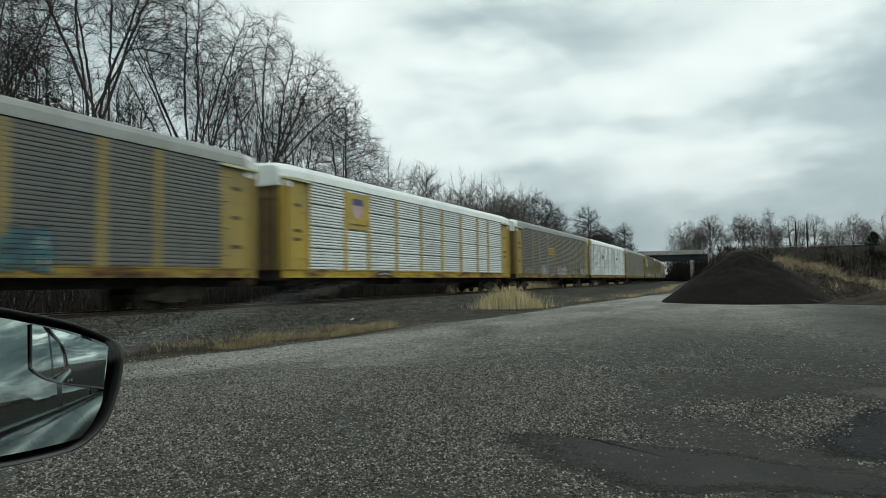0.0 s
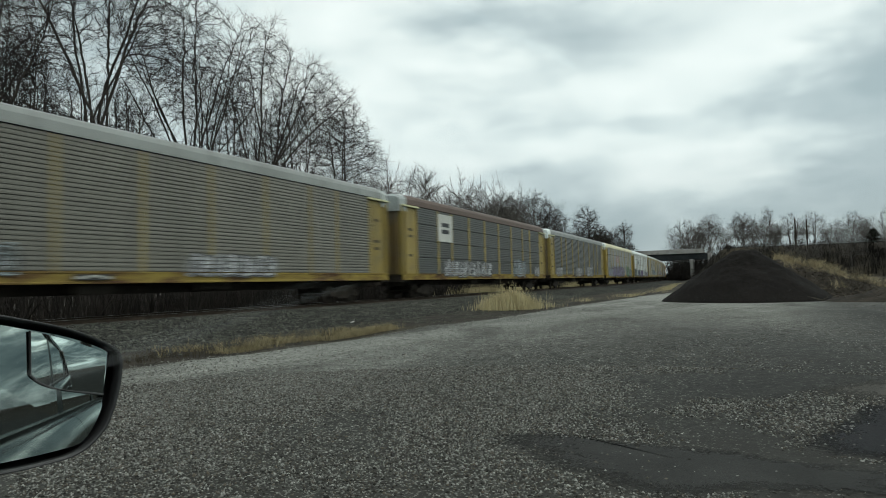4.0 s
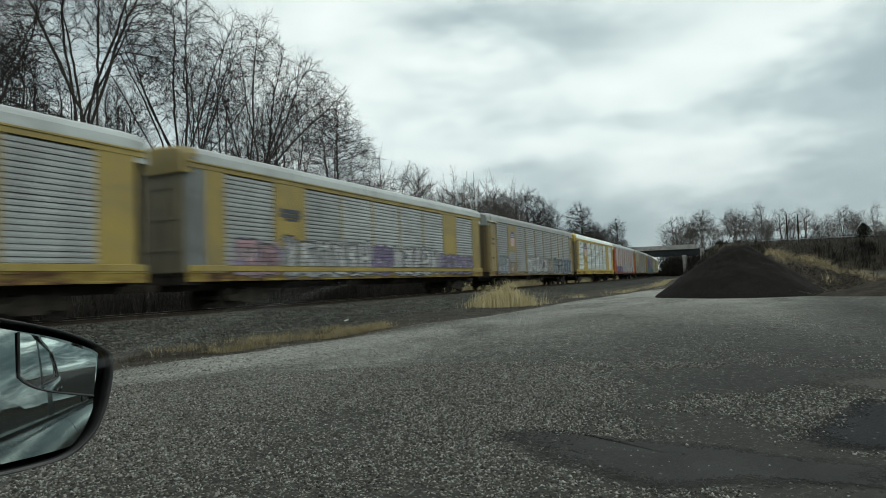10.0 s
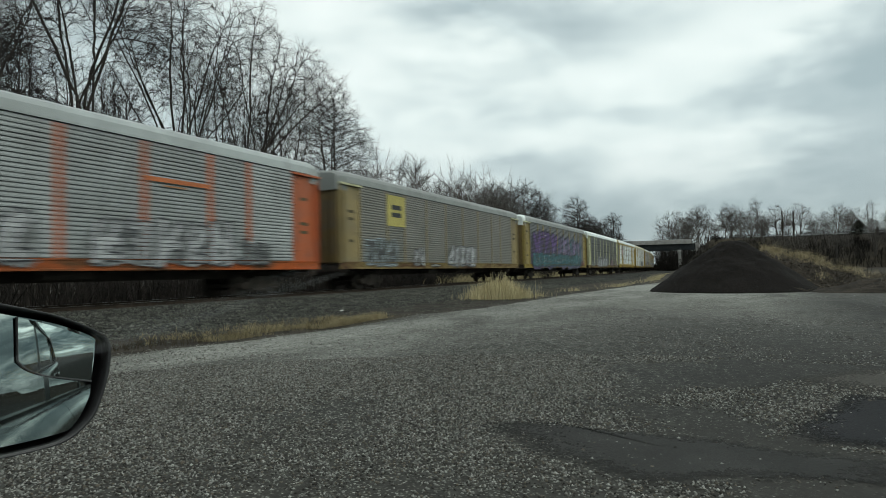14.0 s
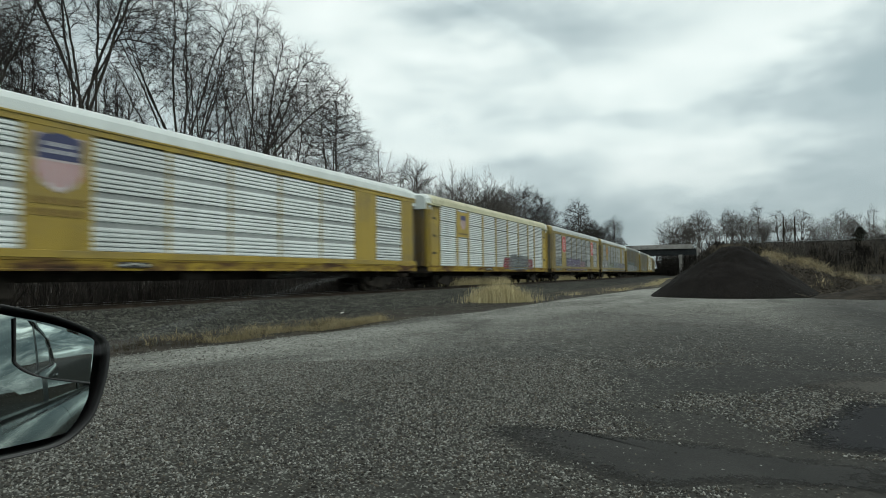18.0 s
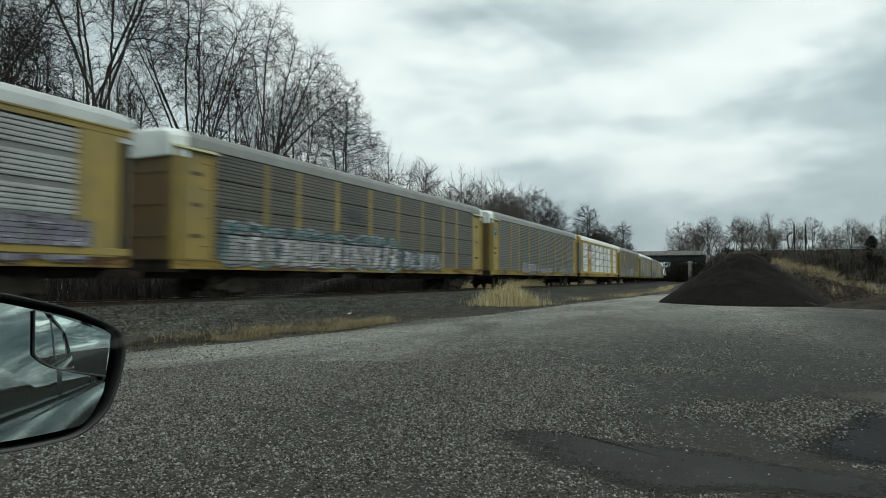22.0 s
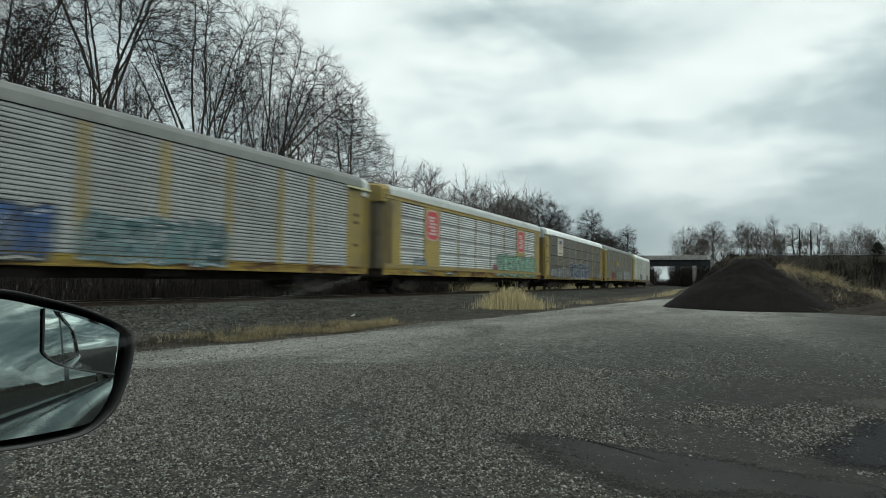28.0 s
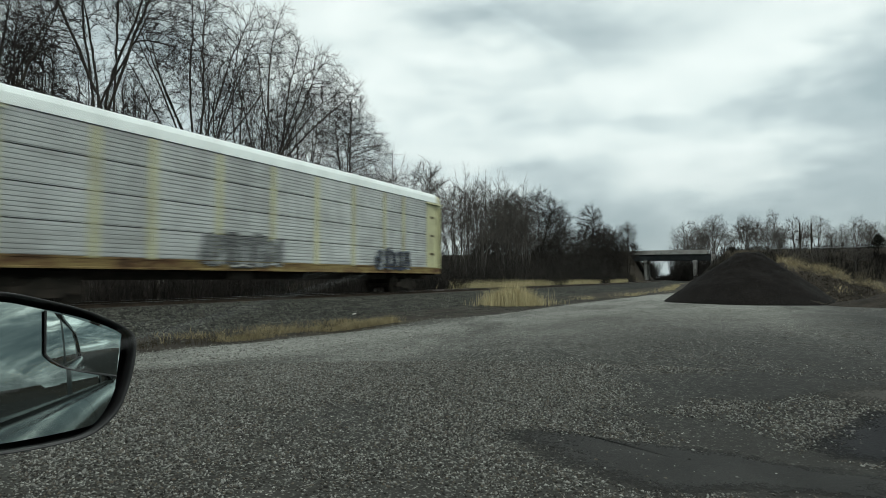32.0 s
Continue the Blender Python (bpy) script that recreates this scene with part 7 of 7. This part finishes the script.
# ---------------------------------------------------------------- the parked car from which one looks, and its side mirror
def car_shell():
    """A grey sedan facing the track; its passenger window is beside the viewer. Its own x runs outward on that side, y forward."""
    car = empty("parked_car", pose(0, 0, 0))
    tagged(car, "grey sedan parked facing the railway track", "car")
    CX = -0.62

    def side(s):
        return lambda x: x if s > 0 else 2 * CX - x

    prof = [(0.225, 1.005), (0.262, 0.995), (0.285, 0.975), (0.305, 0.935), (0.328, 0.85), (0.336, 0.70), (0.328, 0.52), (0.30, 0.36), (0.24, 0.24)]
    spans = [("front_fender", 1.21, 2.35), ("front_door", -0.42, 1.20), ("rear_door", -1.42, -0.43), ("rear_quarter", -2.75, -1.43)]
    for s in (1, -1):
        fx = side(s)
        for name, y0, y1 in spans:
            b = Build()
            n = len(prof)
            ys = [y0 + (y1 - y0) * k / 6 for k in range(7)]
            vs = []
            for y in ys:
                taper = 0.03 * max(0, -y - 1.6) ** 2 + 0.12 * max(0, y - 1.4) ** 2
                lift = 0.0
                vs += [(fx(x - taper), y, z + lift * (1 if z > 0.8 else 0.4)) for x, z in prof]
            fs = [(k * n + i, k * n + i + 1, (k + 1) * n + i + 1, (k + 1) * n + i) for k in range(6) for i in range(n - 1)]
            if s < 0:
                fs = [f[::-1] for f in fs]
            b.add(vs, fs)
            p = part(name, b.mesh(name, smooth=True), CAR_PAINT, car)
            if "door" in name:
                hy = y0 + 0.12
                part("door_handle", Build().box(min(fx(0.335), fx(0.365)), max(fx(0.335), fx(0.365)), hy, hy + 0.2, 0.84, 0.87).bevelled("door_handle", 0.008, 2), CAR_PAINT, p, "body-coloured door handle")
        x0, x1 = sorted((fx(0.205), fx(0.232)))
        part("belt_trim", Build().add([(x0, 1.15, 0.985), (x1, 1.15, 0.985), (x1, 1.15, 1.012), (x0, 1.15, 1.012), (x0, -2.1, 0.99), (x1, -2.1, 0.99), (x1, -2.1, 1.02), (x0, -2.1, 1.02)], [(0, 1, 5, 4), (1, 2, 6, 5), (2, 3, 7, 6), (3, 0, 4, 7), (0, 3, 2, 1), (4, 5, 6, 7)]).mesh("belt_trim"), TRIM_BLACK, car, "black window trim")

        def win(y, z):
            f = (z - 0.97) / 0.45
            return (fx(0.215 - 0.02 * f - 0.012 * f * f), y, z)

        panes = [[(1.05, 0.985), (-0.38, 0.99), (-0.38, 1.50), (0.34, 1.50), (0.72, 1.26)], [(-0.47, 0.99), (-1.32, 0.99), (-1.40, 1.25), (-1.36, 1.47), (-0.47, 1.50)], [(-1.50, 0.995), (-1.95, 1.0), (-1.72, 1.34), (-1.55, 1.44)]]
        for k, pts in enumerate(panes):
            vs = [win(y, z) for y, z in pts]
            # unseen driver-side panes take the dark tint to keep sky reflections off the near pane
            part("side_window", mesh_of("side_window", vs, [tuple(range(len(vs)))]), DARK_PANE if k or s < 0 else PANE, car, "car side window glass")
        for y0, y1 in ((-0.38, -0.47), (-1.40, -1.50)):
            vs = [win(y0, 0.985), win(y1, 0.985), win(y1, 1.51), win(y0, 1.51)]
            inn = [(v[0] - 0.05 * s, v[1], v[2]) for v in vs]
            part("pillar", mesh_of("pillar", vs + inn, [(0, 1, 2, 3), (7, 6, 5, 4), (0, 4, 5, 1), (1, 5, 6, 2), (2, 6, 7, 3), (3, 7, 4, 0)]), TRIM_BLACK, car)
        part("front_pillar", Build().tube(win(1.18, 0.985), win(0.36, 1.51), 0.026, n=8).mesh("front_pillar", smooth=True), CAR_PAINT, car)
        part("roof_rail", Build().tube(win(0.36, 1.515), win(-1.40, 1.49), 0.022, n=8).mesh("roof_rail", smooth=True), CAR_PAINT, car)
        part("rear_pillar", Build().tube(win(-1.40, 1.49), win(-2.10, 1.02), 0.04, n=8).mesh("rear_pillar", smooth=True), CAR_PAINT, car)
        for y in (1.7, -1.75):
            w = part("wheel", Build().tube((fx(0.10), y, 0.32), (fx(0.30), y, 0.32), 0.32, n=28).mesh("wheel"), TYRE, car, "black tyre")
            part("rim", Build().tube((fx(0.295), y, 0.32), (fx(0.308), y, 0.32), 0.21, n=20).mesh("rim"), GALV, w, "alloy rim")
    roof = [(0.19, 1.525), (0.0, 1.565), (-0.62, 1.585), (-1.24, 1.565), (-1.43, 1.525)]
    vs = [(x, y, z - (0.03 if y in (0.4, -1.45) else 0)) for y in (0.4, -0.2, -1.0, -1.45) for x, z in roof]
    part("roof", mesh_of("roof", vs, [(k * 5 + i, k * 5 + i + 1, (k + 1) * 5 + i + 1, (k + 1) * 5 + i) for k in range(3) for i in range(4)], None, True), CAR_PAINT, car)
    part("headliner", Build().box(-1.40, 0.16, -1.45, 0.36, 1.50, 1.51).mesh("headliner"), CABIN, car)
    part("windshield", mesh_of("windshield", [(0.24, 1.18, 0.98), (-1.48, 1.18, 0.98), (-1.42, 0.4, 1.51), (0.18, 0.4, 1.51)], [(0, 1, 2, 3)]), DARK_PANE, car)
    part("rear_window", mesh_of("rear_window", [(0.10, -2.1, 1.05), (-1.34, -2.1, 1.05), (-1.42, -1.45, 1.49), (0.18, -1.45, 1.49)], [(0, 1, 2, 3)]), DARK_PANE, car)
    part("hood", Build().box(-1.46, 0.22, 1.18, 2.3, 0.86, 0.95).bevelled("hood", 0.04, 3), CAR_PAINT, car)
    part("trunk_lid", Build().box(-1.30, 0.06, -2.74, -2.05, 0.92, 1.04).bevelled("trunk_lid", 0.04, 3), CAR_PAINT, car)
    part("front_bumper", Build().box(-1.42, 0.18, 2.3, 2.5, 0.25, 0.88).bevelled("front_bumper", 0.08, 3), CAR_PAINT, car)
    part("rear_bumper", Build().box(-1.32, 0.08, -2.92, -2.72, 0.28, 0.98).bevelled("rear_bumper", 0.08, 3), CAR_PAINT, car)
    part("floor_pan", Build().box(-1.45, 0.21, -2.7, 2.3, 0.2, 0.28).mesh("floor_pan"), CABIN, car)
    part("dashboard", Build().box(-1.42, 0.12, 0.80, 1.15, 0.5, 0.93).bevelled("dashboard", 0.05, 2), CABIN, car)
    for y0 in (-0.75, -1.6):
        for x in (-0.36, -1.18):
            st = part("seat", Build().box(x - 0.2, x + 0.25, y0, y0 + 0.5, 0.3, 0.52).bevelled("seat", 0.05, 2), CABIN, car)
            part("seat_back", Build().box(x - 0.2, x + 0.25, y0 - 0.12, y0, 0.45, 1.05).bevelled("seat_back", 0.05, 2), CABIN, st)
    return car


def side_mirror(car):
    """Passenger mirror: housing, glass, convex blind-spot inset and its printed warning. Local x to its outer end, y up, z out of the glass."""
    m = Matrix.Identity(4)
    u, w, n = Vector((0.9503, -0.3114, 0)), Vector((0.0229, 0.0698, 0.9973)), Vector((-0.3105, -0.9477, 0.0735))
    for i, a in enumerate((u, w, n)):
        m.col[i][:3] = a
    m.translation = (0.462, 0.623, 1.116)

    def curve(pts, k=6):
        out = []
        c = len(pts)
        for i in range(c):
            p0, p1, p2, p3 = (Vector(pts[(i + j - 1) % c]) for j in range(4))
            for s in range(k):
                t = s / k
                out.append(0.5 * ((2 * p1) + (p2 - p0) * t + (2 * p0 - 5 * p1 + 4 * p2 - p3) * t * t + (3 * p1 - p0 - 3 * p2 + p3) * t ** 3))
        return out

    outer = curve([(-0.215, 0.055), (-0.16, 0.073), (-0.106, 0.070), (-0.071, 0.062), (-0.032, 0.050), (0.001, 0.034), (0.017, 0.021), (0.019, 0.003), (0.015, -0.022), (0.008, -0.044), (-0.002, -0.063), (-0.024, -0.080), (-0.053, -0.085), (-0.102, -0.086), (-0.17, -0.080), (-0.22, -0.05), (-0.228, 0.01)])
    n_o = len(outer)
    cx, cy = -0.105, -0.008
    vs, fs = [], []
    levels = ((0.955, -0.012), (0.955, 0.004), (0.985, 0.007), (1.0, 0.0), (1.0, -0.02), (0.97, -0.05), (0.85, -0.075), (0.5, -0.09))
    for k, z in levels:
        vs += [(cx + (p.x - cx) * k, cy + (p.y - cy) * k, z) for p in outer]
    for r in range(len(levels) - 1):
        for i in range(n_o):
            j = (i + 1) % n_o
            fs.append((r * n_o + i, r * n_o + j, (r + 1) * n_o + j, (r + 1) * n_o + i))
    fs.append(tuple(range((len(levels) - 1) * n_o, len(levels) * n_o)))
    hous = part("mirror_housing", mesh_of("mirror_housing", vs, [f[::-1] for f in fs], None, True), BLACK_PLASTIC, car, "black plastic side mirror housing", m)
    glass = curve([(-0.205, 0.045), (-0.16, 0.063), (-0.106, 0.061), (-0.069, 0.052), (-0.032, 0.041), (0.0015, 0.025), (0.0045, 0.014), (0.0, -0.023), (-0.003, -0.041), (-0.017, -0.066), (-0.035, -0.073), (-0.103, -0.077), (-0.165, -0.072), (-0.21, -0.045), (-0.217, 0.01)])
    g = len(glass)
    hub = Vector((-0.08, -0.01))
    vs, fs, rings = [], [], 14
    for k in range(rings, -1, -1):
        for p in glass:
            q = hub.lerp(Vector((p.x, p.y)), k / rings)
            vs.append((q.x, q.y, -0.004 - ((q.x - 0.045) ** 2 + (q.y + 0.0085) ** 2) / (2 * 1.25) + 0.0015))
    for k in range(rings):
        fs += [(k * g + i, k * g + (i + 1) % g, (k + 1) * g + (i + 1) % g, (k + 1) * g + i) for i in range(g)]
    part("mirror_glass", mesh_of("mirror_glass", vs, fs, None, True), MIRROR, hous, "slightly domed mirror glass")
    # the convex inset in the upper outer corner
    nu, nv = 16, 14
    vs, fs = [], []

    def spot(a, b):
        left, right = -0.068, 0.0035 - 0.004 * (1 - b)
        x = left + (right - left) * a
        top = 0.0505 - 0.30 * (x + 0.068) - 1.6 * (x + 0.068) ** 2
        low = 0.006 - 0.012 * (1 - math.exp(-(x + 0.068) / 0.010)) - 0.25 * (x + 0.068)
        y = low + (top - low) * b
        return x, y

    for i in range(nu + 1):
        for j in range(nv + 1):
            x, y = spot(i / nu, j / nv)
            d = (x + 0.032) ** 2 + (y - 0.012) ** 2
            vs.append((x, y, 0.0012 - d / (2 * 0.28)))
    fs = [(i * (nv + 1) + j, (i + 1) * (nv + 1) + j, (i + 1) * (nv + 1) + j + 1, i * (nv + 1) + j + 1) for i in range(nu) for j in range(nv)]
    part("blind_spot_mirror", mesh_of("blind_spot_mirror", vs, fs, None, True), MIRROR, hous, "convex blind-spot mirror inset")
    ring = [spot(0, 1 - j / 10) for j in range(11)] + [spot(i / 14, 0) for i in range(1, 15)]
    b = Build()
    for (x0, y0), (x1, y1) in zip(ring, ring[1:]):
        b.tube((x0, y0, -0.001), (x1, y1, -0.001), 0.0013, n=6)
    part("inset_rim", b.mesh("inset_rim"), BLACK_PLASTIC, hous)
    for text, x, y in (("OBJECTS IN MIRROR ARE", -0.058, -0.0605), ("CLOSER THAN THEY APPEAR", -0.053, -0.0685)):
        cu = bpy.data.curves.new("warning", "FONT")
        cu.body, cu.size, cu.align_x = text, 0.0072, "RIGHT"
        t = new("warning", cu)
        dg = bpy.context.evaluated_depsgraph_get()
        me = bpy.data.meshes.new_from_object(t.evaluated_get(dg))
        bpy.data.objects.remove(t)
        me.materials.clear()
        me.transform(pose(x, y, 0, 0, 0, -5))
        for v in me.vertices:
            v.co.z += -0.0048 - ((v.co.x - 0.045) ** 2 + (v.co.y + 0.0085) ** 2) / 2.5
        part("warning_text", me, plain((0.010, 0.011, 0.011), 0.6), hous, "etched warning lettering")
    arm = Build().tube((0.20, 0.74, 1.04), (0.30, 0.73, 1.08), 0.035, 0.03, n=12)
    part("mirror_arm", arm.mesh("mirror_arm", smooth=True), BLACK_PLASTIC, car)


side_mirror(car_shell())


motions()
